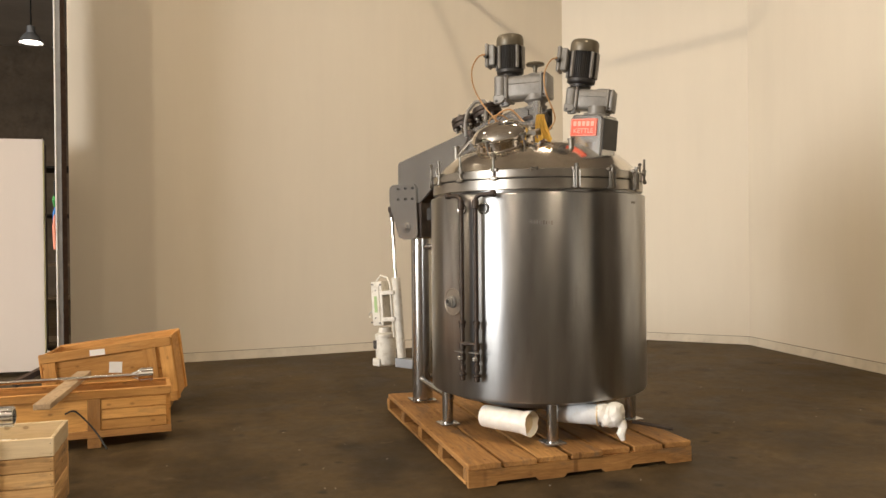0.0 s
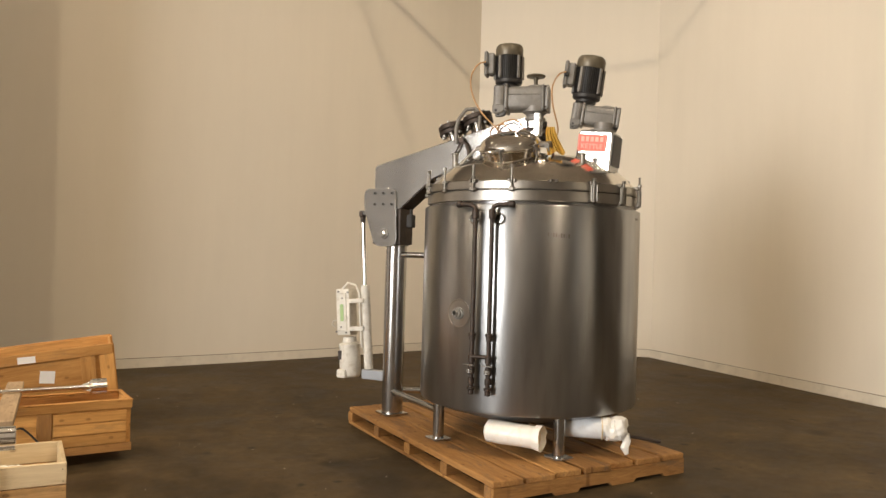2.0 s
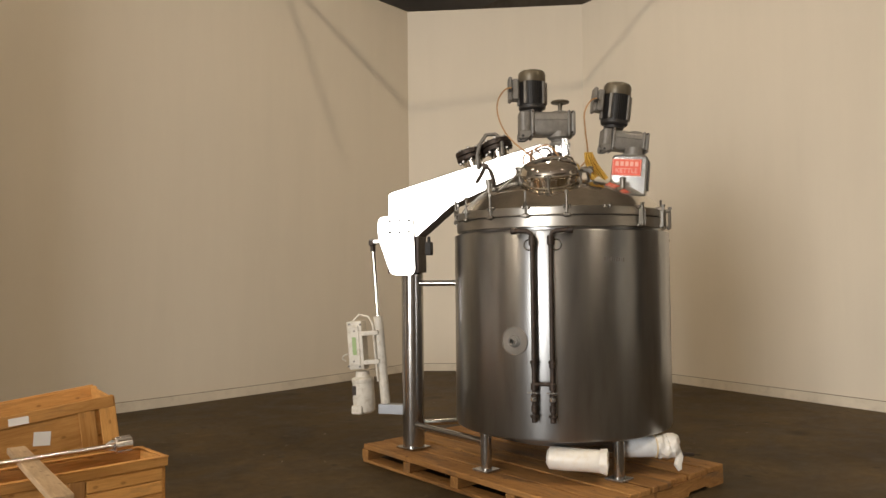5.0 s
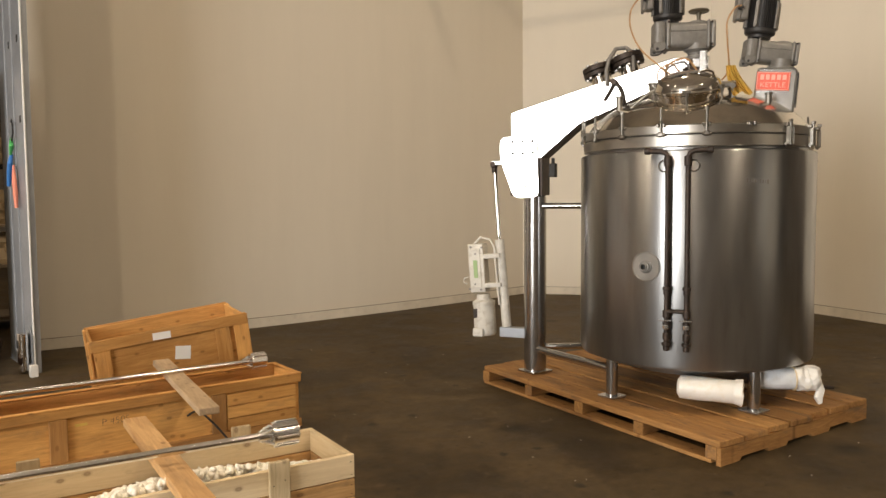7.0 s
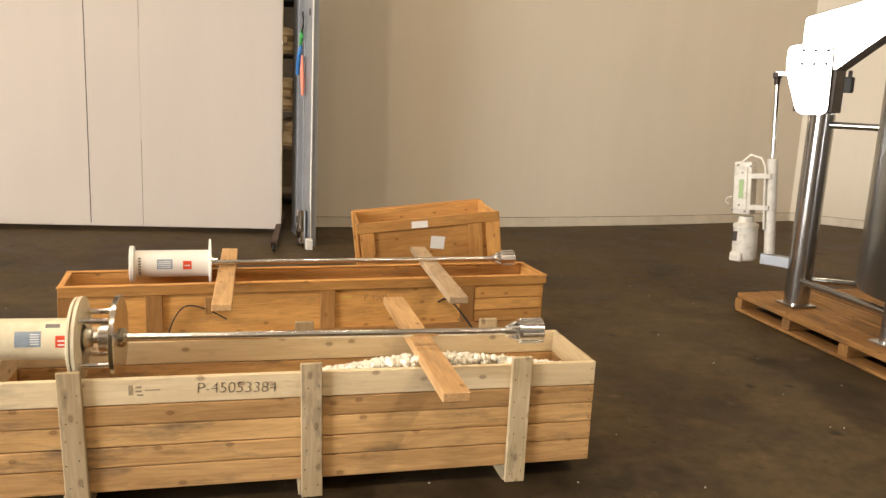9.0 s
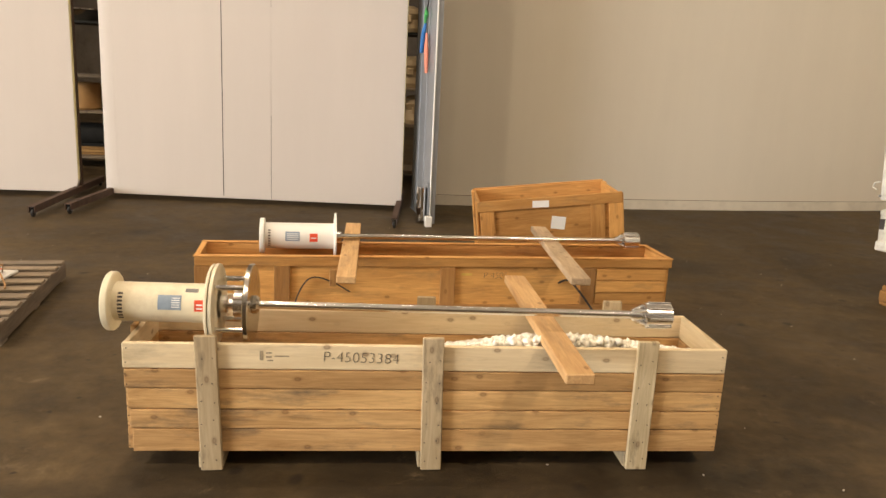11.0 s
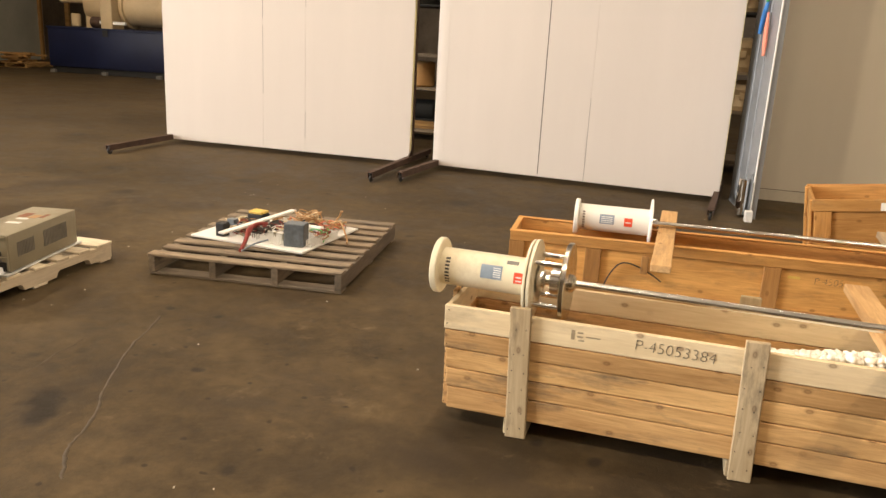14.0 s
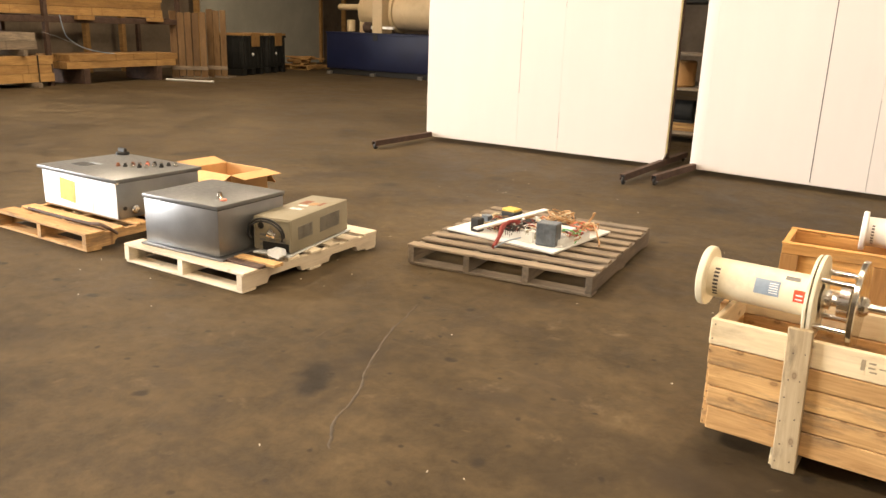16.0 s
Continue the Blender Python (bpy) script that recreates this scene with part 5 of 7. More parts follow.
# plywood crate with sunk panels
C2A = 7.8
C2 = T((-3.38, 5.815, 0)) @ pose(0, 0, 0, 0, 0, C2A)
crate2 = thing("plywood_crate", C2, "long open orange plywood crate with frame battens", "crate", "open wooden crates")
L2, D2, H2 = 2.725, 0.39, 0.396
Z0 = 0.072
for y, f in ((0.028, -1), (D2 - 0.028, 1)):
    board("ply_side", crate2, L2 - 0.03, H2 - Z0 - 0.01, 0.012, T((L2 / 2, y, (H2 + Z0) / 2)) @ pose(0, 0, 0, 90, 0, 0), M_PLY)
    yo = y + f * 0.015
    board("top_rail", crate2, L2, 0.05, 0.018, T((L2 / 2, yo, H2 - 0.025)) @ pose(0, 0, 0, 90, 0, 0), M_PLY)
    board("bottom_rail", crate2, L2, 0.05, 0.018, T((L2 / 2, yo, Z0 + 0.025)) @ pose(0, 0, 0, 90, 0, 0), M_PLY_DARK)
    for x in (0.04, 0.46, 1.38, 2.215):
        board("upright", crate2, H2 - Z0 - 0.102, 0.085, 0.018, T((x, yo, (H2 + Z0) / 2)) @ pose(0, 0, 0, 0, -90, 0) @ pose(0, 0, 0, 90, 0, 0), M_PLY_DARK)
    for k in range(3):
        board("end_slat", crate2, 0.43, 0.066, 0.016, T((2.478, yo + f * 0.0, Z0 + 0.087 + 0.072 * k)) @ pose(0, 0, 0, 90, 0, 0), M_PLY)
    board("cap_strip", crate2, L2 + 0.01, 0.036, 0.008, T((L2 / 2, y + f * 0.008, H2 + 0.004)), M_PLY)
for x in (0.012, L2 - 0.012):
    board("ply_end", crate2, D2 - 0.07, H2 - Z0 - 0.01, 0.018, T((x, D2 / 2, (H2 + Z0) / 2)) @ Y90 @ pose(0, 0, 0, 90, 0, 0), M_PLY)
    board("cap_strip", crate2, D2 - 0.08, 0.03, 0.008, T((x, D2 / 2, H2 + 0.003)) @ Y90, M_PLY)
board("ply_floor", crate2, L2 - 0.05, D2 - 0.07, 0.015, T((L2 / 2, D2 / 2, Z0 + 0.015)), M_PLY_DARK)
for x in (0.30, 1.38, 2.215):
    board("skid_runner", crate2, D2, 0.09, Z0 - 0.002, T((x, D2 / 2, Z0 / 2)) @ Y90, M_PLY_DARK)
board("cleat", crate2, 0.095, 0.038, 0.016, T((0.735, -0.006, 0.285)) @ pose(0, 0, 0, 0, -90, 0) @ pose(0, 0, 0, 90, 0, 0), M_PLY_DARK)
lettering("crate_lettering", "P 4505", 0.052, M_INK, crate2, T((1.66, 0.0205, 0.292)) @ pose(0, 0, 0, 90, 0, 0), "faded handwritten black marker number", 0.0004, -0.0016, 0.04)
part("yellow_mark", moved(bm_box(0.06, 0.001, 0.014, 0), T((1.49, 0.0212, 0.30))), M_YELLOW, crate2)
part("strap_cord", *wire([(0.52, 0.004, 0.10), (0.55, -0.002, 0.20), (0.60, -0.004, 0.275), (0.66, -0.002, 0.285), (0.75, 0.0, 0.25), (0.83, 0.01, 0.20)], 0.004, M_BLACK), crate2)
part("strap_cord", *wire([(2.03, 0.005, 0.255), (2.08, -0.002, 0.275), (2.12, -0.006, 0.25), (2.19, -0.012, 0.17), (2.24, -0.03, 0.10), (2.30, -0.10, 0.012)], 0.006, M_BLACK), crate2)

# small plywood crate, propped and tilted
C3 = T((-1.722, 7.095, 0.008)) @ pose(0, 0, 0, 0, -6.75, -0.8)
crate3 = thing("small_plywood_crate", C3, "small open plywood crate standing tilted with white labels", "crate", "open wooden crates")
L3, D3, H3 = 1.012, 0.66, 0.54
for y, f in ((0.025, -1), (D3 - 0.025, 1)):
    board("ply_side", crate3, L3 - 0.03, H3 - 0.02, 0.014, T((L3 / 2, y, H3 / 2)) @ pose(0, 0, 0, 90, 0, 0), M_PLY)
    yo = y + f * 0.016
    board("top_rail", crate3, L3, 0.075, 0.018, T((L3 / 2, yo, H3 - 0.038)) @ pose(0, 0, 0, 90, 0, 0), M_PLY)
    board("bottom_rail", crate3, L3, 0.075, 0.018, T((L3 / 2, yo, 0.038)) @ pose(0, 0, 0, 90, 0, 0), M_PLY)
    for x in (0.065, L3 - 0.175, L3 - 0.045):
        board("upright", crate3, H3 - 0.154, 0.10, 0.018, T((x, yo, H3 / 2)) @ pose(0, 0, 0, 0, -90, 0) @ pose(0, 0, 0, 90, 0, 0), M_PLY)
for x in (0.014, L3 - 0.014):
    board("ply_end", crate3, D3 - 0.07, H3 - 0.02, 0.018, T((x, D3 / 2, H3 / 2)) @ Y90 @ pose(0, 0, 0, 90, 0, 0), M_PLY)
    for y in (0.06, D3 - 0.06):
        board("end_upright", crate3, H3 - 0.02, 0.07, 0.016, T((x + (0.018 if x > 0.5 else -0.018), y, H3 / 2)) @ pose(0, 0, 0, 0, -90, 0), M_PLY)
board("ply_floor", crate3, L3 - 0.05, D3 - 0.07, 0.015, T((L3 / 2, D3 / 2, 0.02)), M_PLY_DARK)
part("paper_label", moved(bm_box(0.115, 0.001, 0.048, 0), T((0.44, -0.0012, H3 - 0.045)) @ pose(0, 0, 0, 0, 2, 0)), M_WHITE, crate3, "white paper label")
part("paper_label", moved(bm_box(0.10, 0.001, 0.09, 0), T((0.56, 0.0165, H3 - 0.19)) @ pose(0, 0, 0, 0, 10, 0)), M_WHITE, crate3, "creased white paper label")
solid("timber_block", bm_box(0.09, 0.50, 0.098, 0.004), M_PLY_DARK, "dark wooden block propping up the tilted crate", "timber block", T((-0.86, 7.42, 0.049)))

# loose planks across the crates
def loose_plank(p, q, width, thick, z, mat, label, z2=None):
    d = Vector(q) - Vector(p)
    c = (Vector(p) + Vector(q)) / 2
    z2 = z if z2 is None else z2
    ang = math.degrees(math.atan2(d.y, d.x))
    tilt = -math.degrees(math.atan2(z2 - z, d.length))
    bm = bm_box(d.length, width, thick, 0.004)
    return solid("loose_plank", bm, mat, label, "plank", T((c.x, c.y, (z + z2) / 2)) @ pose(0, 0, 0, 0, 0, ang) @ pose(0, 0, 0, 0, tilt, 0), group="planks across the crates")


loose_plank((-1.668, 4.04), (-1.738, 5.25), 0.095, 0.036, 0.493, M_PLANK, "pale brown plank lying across the pine crate under a shaft")
loose_plank((-1.367, 5.505), (-1.39, 6.83), 0.10, 0.038, 0.424, M_PLANK_GREY, "greyish weathered plank lying across the plywood crate")
loose_plank((-2.532, 5.372), (-2.607, 6.70), 0.094, 0.036, 0.423, M_PLANK, "brown plank lying across the plywood crate")


# ---- pallets with electrical gear ----
def notched(length, height, thick):
    """A pallet stringer with two fork notches, its length along x."""
    out = [(0, 0)]
    for x0 in (0.16 * length, 0.60 * length):
        x1 = x0 + 0.24 * length
        out += [(x0, 0), (x0 + 0.012, 0.026), (x0 + 0.03, 0.036), (x1 - 0.03, 0.036), (x1 - 0.012, 0.026), (x1, 0)]
    out += [(length, 0), (length, height), (0, height)]
    return moved(bm_prism(out, thick, 0.0), T((-length / 2, 0, -height / 2)))


def pallet(m, W, D, n_str, n_deck, mat, label, seed, deck_w=0.095, notch=True, front_wide=True, h=0.13, under=None):
    """A pallet with its near corner at m; boards along x, stringers along y."""
    p = thing("pallet", m, label, "pallet", "pallets on the floor")
    under = under or mat
    r = random.Random(seed)
    tb, tl = 0.016, 0.016
    hs = h - tb - tl
    for k in range(n_str):
        x = 0.02 + k * (W - 0.04) / (n_str - 1)
        if notch:
            part("stringer", notched(D, hs, 0.038), under, p, "", T((x, D / 2, tl + hs / 2)) @ Y90)
        else:
            board("stringer", p, D, 0.04, hs, T((x, D / 2, tl + hs / 2)) @ Y90, under)
    for k in range(n_deck):
        wide = 0.135 if front_wide and k in (0, n_deck - 1) else deck_w
        y = wide / 2 + k * (D - wide) / (n_deck - 1)
        board("deck_board", p, W + (0.0 if k % 3 else 0.008), wide, tb, T((W / 2 + r.uniform(-0.006, 0.006), y + r.uniform(-0.006, 0.006), h - tb / 2)) @ pose(0, 0, 0, 0, 0, r.uniform(-0.4, 0.4)), mat)
    for k, y in enumerate((0.055, D / 2, D - 0.055)):
        board("bottom_board", p, W - 0.004, 0.1, tl, T((W / 2, y, tl / 2)), under)
    return p


PP = T((-5.349, 5.212, 0)) @ pose(0, 0, 0, 0, 0, 10.6)
pallet(PP, 1.155, 1.275, 4, 9, M_GREYWOOD, "weathered grey wooden pallet with an electrical panel on it", 3, 0.080, False, False, 0.124, M_GREYWOOD_SHADE)
WP = T((-6.568, 4.073, 0)) @ pose(0, 0, 0, 0, 0, 6.2)
pallet(WP, 0.965, 1.168, 3, 7, M_PINE_WHITE, "pale new pine pallet under the steel cabinet and drive", 5, h=0.113)
P3 = T((-7.885, 3.912, 0)) @ pose(0, 0, 0, 0, 0, 5.6)
pallet(P3, 1.0, 1.19, 3, 7, M_PINE, "brown pine pallet under the control cabinet", 9, h=0.116)

# steel cabinet lying on its back
ca = thing("steel_cabinet", T((-6.46, 4.155, 0.115)) @ pose(0, 0, 0, 0, 0, 8.8) @ Matrix.Diagonal((0.925, 1.09, 0.985, 1)), "brushed stainless electrical cabinet lying on the pale pallet", "cabinet")
part("body", moved(bm_box(0.63, 0.49, 0.27, 0.006, 2), T((0.315, 0.245, 0.15))), M_CABINET, ca)
part("base_flange", moved(bm_box(0.70, 0.53, 0.012, 0.002), T((0.325, 0.245, 0.008))), M_CABINET, ca)
part("lid", moved(bm_box(0.645, 0.505, 0.022, 0.005, 2), T((0.315, 0.245, 0.297))), M_BOXGREY, ca, "grey cabinet door with a selector")
part("lid_seal", moved(bm_box(0.635, 0.495, 0.008, 0.001), T((0.315, 0.245, 0.284))), M_BLACK, ca)
kn = part("selector", moved(bm_lathe([(0, 0), (0.022, 0), (0.022, 0.014), (0.016, 0.02), (0.014, 0.04), (0, 0.042)], 24), T((0.50, 0.13, 0.308))), M_CHROME, ca)
part("push_button", moved(bm_cyl(0.018, 0.012, 20, 0.002), T((0.545, 0.115, 0.313))), M_ORANGE, ca)

# painted control cabinet
cb = thing("control_cabinet", T((-7.893, 4.255, 0.118)) @ pose(0, 0, 0, 0, 0, 5.3) @ Matrix.Diagonal((0.92, 1.01, 0.965, 1)), "grey steel control cabinet lying face up with knobs and buttons", "cabinet")
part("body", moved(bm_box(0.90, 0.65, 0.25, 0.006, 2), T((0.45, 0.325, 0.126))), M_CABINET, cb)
# thin added sheet paints the door's reflection on the steel front
part("front_glare", moved(bm_box(0.892, 0.005, 0.240, 0.001), T((0.45, -0.0025, 0.124))), M_CABINET_GLARE, cb, "front face with the hall door's glare put in as a pale sheet")
part("lid", moved(bm_box(0.96, 0.69, 0.024, 0.005, 2), T((0.44, 0.325, 0.264))), M_BOXGREY, cb, "grey cabinet door with control buttons")
part("lid_seal", moved(bm_box(0.93, 0.66, 0.008, 0.001), T((0.44, 0.325, 0.2495))), M_BLACK, cb)
part("display_cutout", moved(bm_box(0.15, 0.10, 0.004, 0.001), T((0.20, 0.19, 0.2775))), M_BLACK, cb)
part("nameplate", moved(bm_box(0.14, 0.03, 0.003, 0.0005), T((0.24, 0.27, 0.277))), M_GALV, cb)
part("rotary_handle", joined(moved(bm_cyl(0.05, 0.022, 24, 0.004), T((0.02, 0.62, 0.287))), moved(bm_box(0.085, 0.026, 0.035, 0.006), T((0.02, 0.62, 0.31)))), M_BLACK, cb, "black rotary main switch")
rb = random.Random(2)
spots = [(0.46 + 0.055 * i + 0.05 * j, 0.30 + 0.085 * j + 0.02 * i) for j in range(3) for i in range(5)]
for k, (x, y) in enumerate(spots):
    if x > 0.86:
        continue
    mt = M_BROWNPRINT if k % 5 == 0 else M_ORANGE if k == 7 else M_BLACK if k % 2 else M_CHROME
    part("push_button", joined(moved(bm_cyl(0.016, 0.012, 16, 0.002), T((x, y, 0.282))), moved(bm_cyl(0.011, 0.016, 12, 0.002), T((x, y, 0.294)))), mt, cb)
part("yellow_paper", moved(bm_box(0.19, 0.0015, 0.155, 0), T((0.315, -0.0062, 0.13)) @ pose(0, 0, 0, 0, 4, 0)), M_YELLOW, cb, "torn yellow paper sticker")
part("seam_line", moved(bm_box(0.004, 0.001, 0.22, 0), T((0.62, -0.0054, 0.125))), M_GEAR, cb)
part("hinge", moved(bm_cyl(0.008, 0.04, 10), T((0.90, -0.005, 0.25)) @ UPX), M_CHROME, cb)
part("cable_gland", moved(bm_lathe([(0, 0), (0.028, 0), (0.028, 0.012), (0.018, 0.015), (0.018, 0.03), (0, 0.03)], 20), T((0.905, 0.12, 0.055)) @ UPX), M_CHROME, cb)
part("side_hole", moved(bm_cyl(0.014, 0.004, 16), T((0.9015, 0.05, 0.07)) @ UPX), M_BLACK, cb)
solid("armoured_hose", bm_tube([(-7.95, 4.10, 0.142), (-7.6, 4.12, 0.145), (-7.42, 4.13, 0.15), (-7.28, 4.16, 0.145), (-7.16, 4.17, 0.16), (-7.10, 4.20, 0.135), (-7.09, 4.24, 0.10)], [0.009, 0.009, 0.010, 0.011, 0.012, 0.011, 0.009], 12), M_RUST, "brown armoured cable lying along the pallet", "cable", T((0.225, -0.038, -0.01)))

# variable speed drive
dv = thing("motor_drive", T((-5.905, 4.497, 0.115)) @ pose(0, 0, 0, 0, 0, 16.0) @ Matrix.Diagonal((0.88, 1.03, 0.955, 1)), "beige variable speed drive with vents and a cable loop", "motor drive")
part("case", moved(bm_box(0.29, 0.62, 0.205, 0.006, 2), T((0.145, 0.31, 0.118))), M_DRIVE, dv)
part("base_plate", moved(bm_box(0.30, 0.70, 0.008, 0.001), T((0.145, 0.31, 0.006))), M_BOXWHITE, dv)
for y0, n in ((0.07, 12), (0.30, 18)):
    for k in range(n):
        part("vent_slat", moved(bm_box(0.004, 0.006, 0.095 if y0 > 0.2 else 0.08, 0.001), T((0.2915, y0 + 0.0125 * k, 0.125))), M_GEAR, dv)
for k in range(3):
    for j in range(3):
        part("front_vent", moved(bm_box(0.045, 0.004, 0.014, 0.001), T((0.07 + 0.075 * k, -0.001, 0.05 + 0.03 * j))), M_GEAR, dv)
part("socket", moved(bm_cyl(0.02, 0.01, 18, 0.002), T((0.06, -0.003, 0.165)) @ pose(0, 0, 0, 90, 0, 0)), M_BLACK, dv)
part("conduit_end", moved(bm_lathe([(0, 0), (0.02, 0), (0.02, 0.02), (0.026, 0.024), (0.026, 0.05), (0.018, 0.054), (0, 0.054)], 20), T((0.20, -0.045, 0.125)) @ pose(0, 0, 0, 0, -60, 30)), M_CHROME, dv)
part("cable_loop", bm_tube([Vector((0.12, -0.03, 0.13)) + 0.135 * Vector((math.cos(radians(a)), -0.1 * math.sin(radians(a)), 0.68 * math.sin(radians(a)))) for a in range(-10, 216, 10)], 0.0065, 9), M_BLACK, dv)
part("cable_loop", bm_tube([Vector((0.13, -0.045, 0.125)) + 0.125 * Vector((math.cos(radians(a)), -0.1 * math.sin(radians(a)), 0.68 * math.sin(radians(a)))) for a in range(-20, 200, 10)], 0.006, 9), M_BLACK, dv)
for k, (x, y, w_, d_, mt) in enumerate(((0.10, 0.42, 0.06, 0.09, M_BROWNPRINT), (0.17, 0.40, 0.05, 0.07, M_COPPER), (0.22, 0.42, 0.03, 0.08, M_BROWNPRINT), (0.14, 0.25, 0.09, 0.035, M_WHITE), (0.13, 0.34, 0.07, 0.03, M_WHITE))):
    part("warning_label", moved(bm_box(w_, d_, 0.001, 0), T((x, y, 0.2212))), mt, dv)
bag = bm_lathe([(0, -0.03), (0.03, -0.03), (0.045, -0.01), (0.038, 0.012), (0.018, 0.026), (0, 0.03)], 20)
for v in bag.verts:
    v.co = Vector((v.co.x * 1.5, v.co.y, v.co.z)) + 0.016 * noise.noise_vector(v.co * 40)
part("plastic_bag", moved(bag, T((0.22, -0.06, 0.03))), M_SLEEVE, dv, "crumpled clear plastic bag")
part("front_recess", moved(bm_box(0.20, 0.004, 0.05, 0.001), T((0.17, -0.0015, 0.045))), M_BLACK, dv)
part("front_frame", joined(*[moved(bm_box(w_, 0.006, h_, 0.001), T((x, -0.002, z))) for x, z, w_, h_ in ((0.145, 0.205, 0.27, 0.012), (0.145, 0.095, 0.27, 0.008), (0.012, 0.12, 0.012, 0.19), (0.278, 0.12, 0.012, 0.19), (0.12, 0.15, 0.006, 0.11))]), M_DRIVE, dv)
solid("steel_flat", bm_box(0.40, 0.05, 0.014, 0.002), M_RUST, "dark steel flat lying on the pale pallet", "flat bar", T((-5.80, 4.285, 0.121)) @ pose(0, 0, 0, 0, 0, 8))
solid("spare_slat", bm_box(0.30, 0.07, 0.018, 0.002), M_PINE, "short pale pine slat lying on the pallet", "slat", T((-5.71, 4.37, 0.123)) @ pose(0, 0, 0, 0, 0, 8))

# open cardboard box
bx = thing("cardboard_box", T((-7.875, 5.417, 0)) @ pose(0, 0, 0, 0, 0, 5.5) @ Matrix.Diagonal((0.92, 1.02, 0.95, 1)), "open brown cardboard box with spread flaps", "box")
BW, BD, BH = 0.52, 0.38, 0.235
part("body", joined(*[moved(bm_box(sx, sy, BH, 0), T((x, y, BH / 2))) for sx, sy, x, y in ((BW, 0.006, BW / 2, 0.003), (BW, 0.006, BW / 2, BD - 0.003), (0.006, BD - 0.012, 0.003, BD / 2), (0.006, BD - 0.012, BW - 0.003, BD / 2))], moved(bm_box(BW - 0.012, BD - 0.012, 0.006, 0), T((BW / 2, BD / 2, 0.005)))), M_CARD, bx)
part("flap", moved(bm_box(BW, 0.16, 0.005), T((BW / 2, 0, BH)) @ pose(0, 0, 0, 30, 0, 0) @ T((0, -0.08, 0))), M_CARD, bx)
part("flap", moved(bm_box(BW, 0.16, 0.005), T((BW / 2, BD, BH)) @ pose(0, 0, 0, -55, 0, 0) @ T((0, 0.08, 0))), M_CARD, bx)
part("flap", moved(bm_box(0.17, BD, 0.005), T((BW, BD / 2, BH)) @ pose(0, 0, 0, 0, 6, 0) @ T((0.085, 0, 0))), M_CARD, bx)
part("flap", moved(bm_box(0.17, BD, 0.005), T((0, BD / 2, BH)) @ pose(0, 0, 0, 0, 12, 0) @ T((-0.085, 0, 0))), M_CARD, bx)
crump = bm_lathe([(0, 0), (0.06, 0.01), (0.08, 0.05), (0.05, 0.09), (0, 0.10)], 12)
for v in crump.verts:
    v.co += 0.02 * noise.noise_vector(v.co * 25)
solid("plastic_film", crump, M_WRAP, "crumpled clear plastic film in the cardboard box", "plastic film", T((-7.56, 5.63, 0.02)))

# electrical back panel
eb = thing("electrical_panel", T((-5.382, 5.634, 0.126)) @ pose(0, 0, 0, 0, 0, -0.8) @ Matrix.Diagonal((0.86, 0.965, 1, 1)), "white electrical mounting plate crowded with ducts and loose wiring", "electrical panel")
part("plate", moved(bm_box(0.93, 0.74, 0.012, 0.002), T((0.465, 0.37, 0.008))), M_WHITE, eb)


def duct(x0, y0, x1, y1, w_=0.045, h_=0.042, z=0.015):
    """Slotted wiring duct."""
    d = Vector((x1 - x0, y1 - y0, 0))
    a = math.degrees(math.atan2(d.y, d.x))
    m = T(((x0 + x1) / 2, (y0 + y1) / 2, z)) @ pose(0, 0, 0, 0, 0, a)
    L = d.length
    du = part("wiring_duct", moved(bm_box(L, w_, 0.004), T((0, 0, 0.002))), M_WHITE, eb, "", m)
    n = int(L / 0.018)
    fingers = [moved(bm_box(0.010, 0.003, h_), T((-L / 2 + 0.009 + 0.018 * k, s * w_ / 2, h_ / 2))) for k in range(n) for s in (-1, 1)]
    tagged(part("duct_comb", joined(*fingers), M_WHITE, du), kind="stuff")
    return du


duct(0.355, 0.255, 0.425, 0.625)
duct(0.895, 0.13, 0.905, 0.465)
duct(0.42, 0.655, 0.86, 0.68, 0.04, 0.03)
duct(0.46, 0.09, 0.70, 0.09, 0.04, 0.05)
part("duct_cover", moved(bm_box(0.80, 0.05, 0.012, 0.003), T((0.375, 0.285, 0.088)) @ pose(0, 0, 0, 0, 0, 88)), M_WHITE, eb, "long loose white duct cover")
tr = part("transformer", moved(bm_box(0.13, 0.10, 0.075, 0.006), T((0.235, 0.455, 0.055))), M_BLACK, eb, "black transformer with a yellow top")
part("transformer_top", moved(bm_box(0.12, 0.09, 0.018, 0.004), T((0.235, 0.455, 0.102))), M_YELLOW, tr)
part("relay_block", moved(bm_box(0.07, 0.07, 0.085, 0.005), T((0.21, 0.085, 0.057))), M_BLACK, eb)
part("relay_block", moved(bm_box(0.09, 0.05, 0.05, 0.005), T((0.20, 0.52, 0.04))), M_DRIVE, eb)
part("relay_block", moved(bm_box(0.12, 0.07, 0.045, 0.005), T((0.12, 0.60, 0.037))), M_GREYWOOD, eb)
part("contactor", moved(bm_box(0.145, 0.10, 0.14, 0.005), T((0.795, 0.13, 0.086)) @ pose(0, 0, 0, 0, 0, 14)), M_STEELBLUE, eb, "blue grey metal cased contactor")
for k in range(9):
    part("terminal", moved(bm_box(0.022, 0.05, 0.045, 0.003), T((0.50 + 0.026 * k, 0.205, 0.036))), M_WHITE if k % 3 else M_DRIVE, eb)
for k in range(5):
    part("terminal", moved(bm_box(0.03, 0.045, 0.05, 0.003), T((0.66 + 0.034 * k, 0.33, 0.038))), M_DRIVE if k % 2 else M_INK, eb)
rw = random.Random(21)


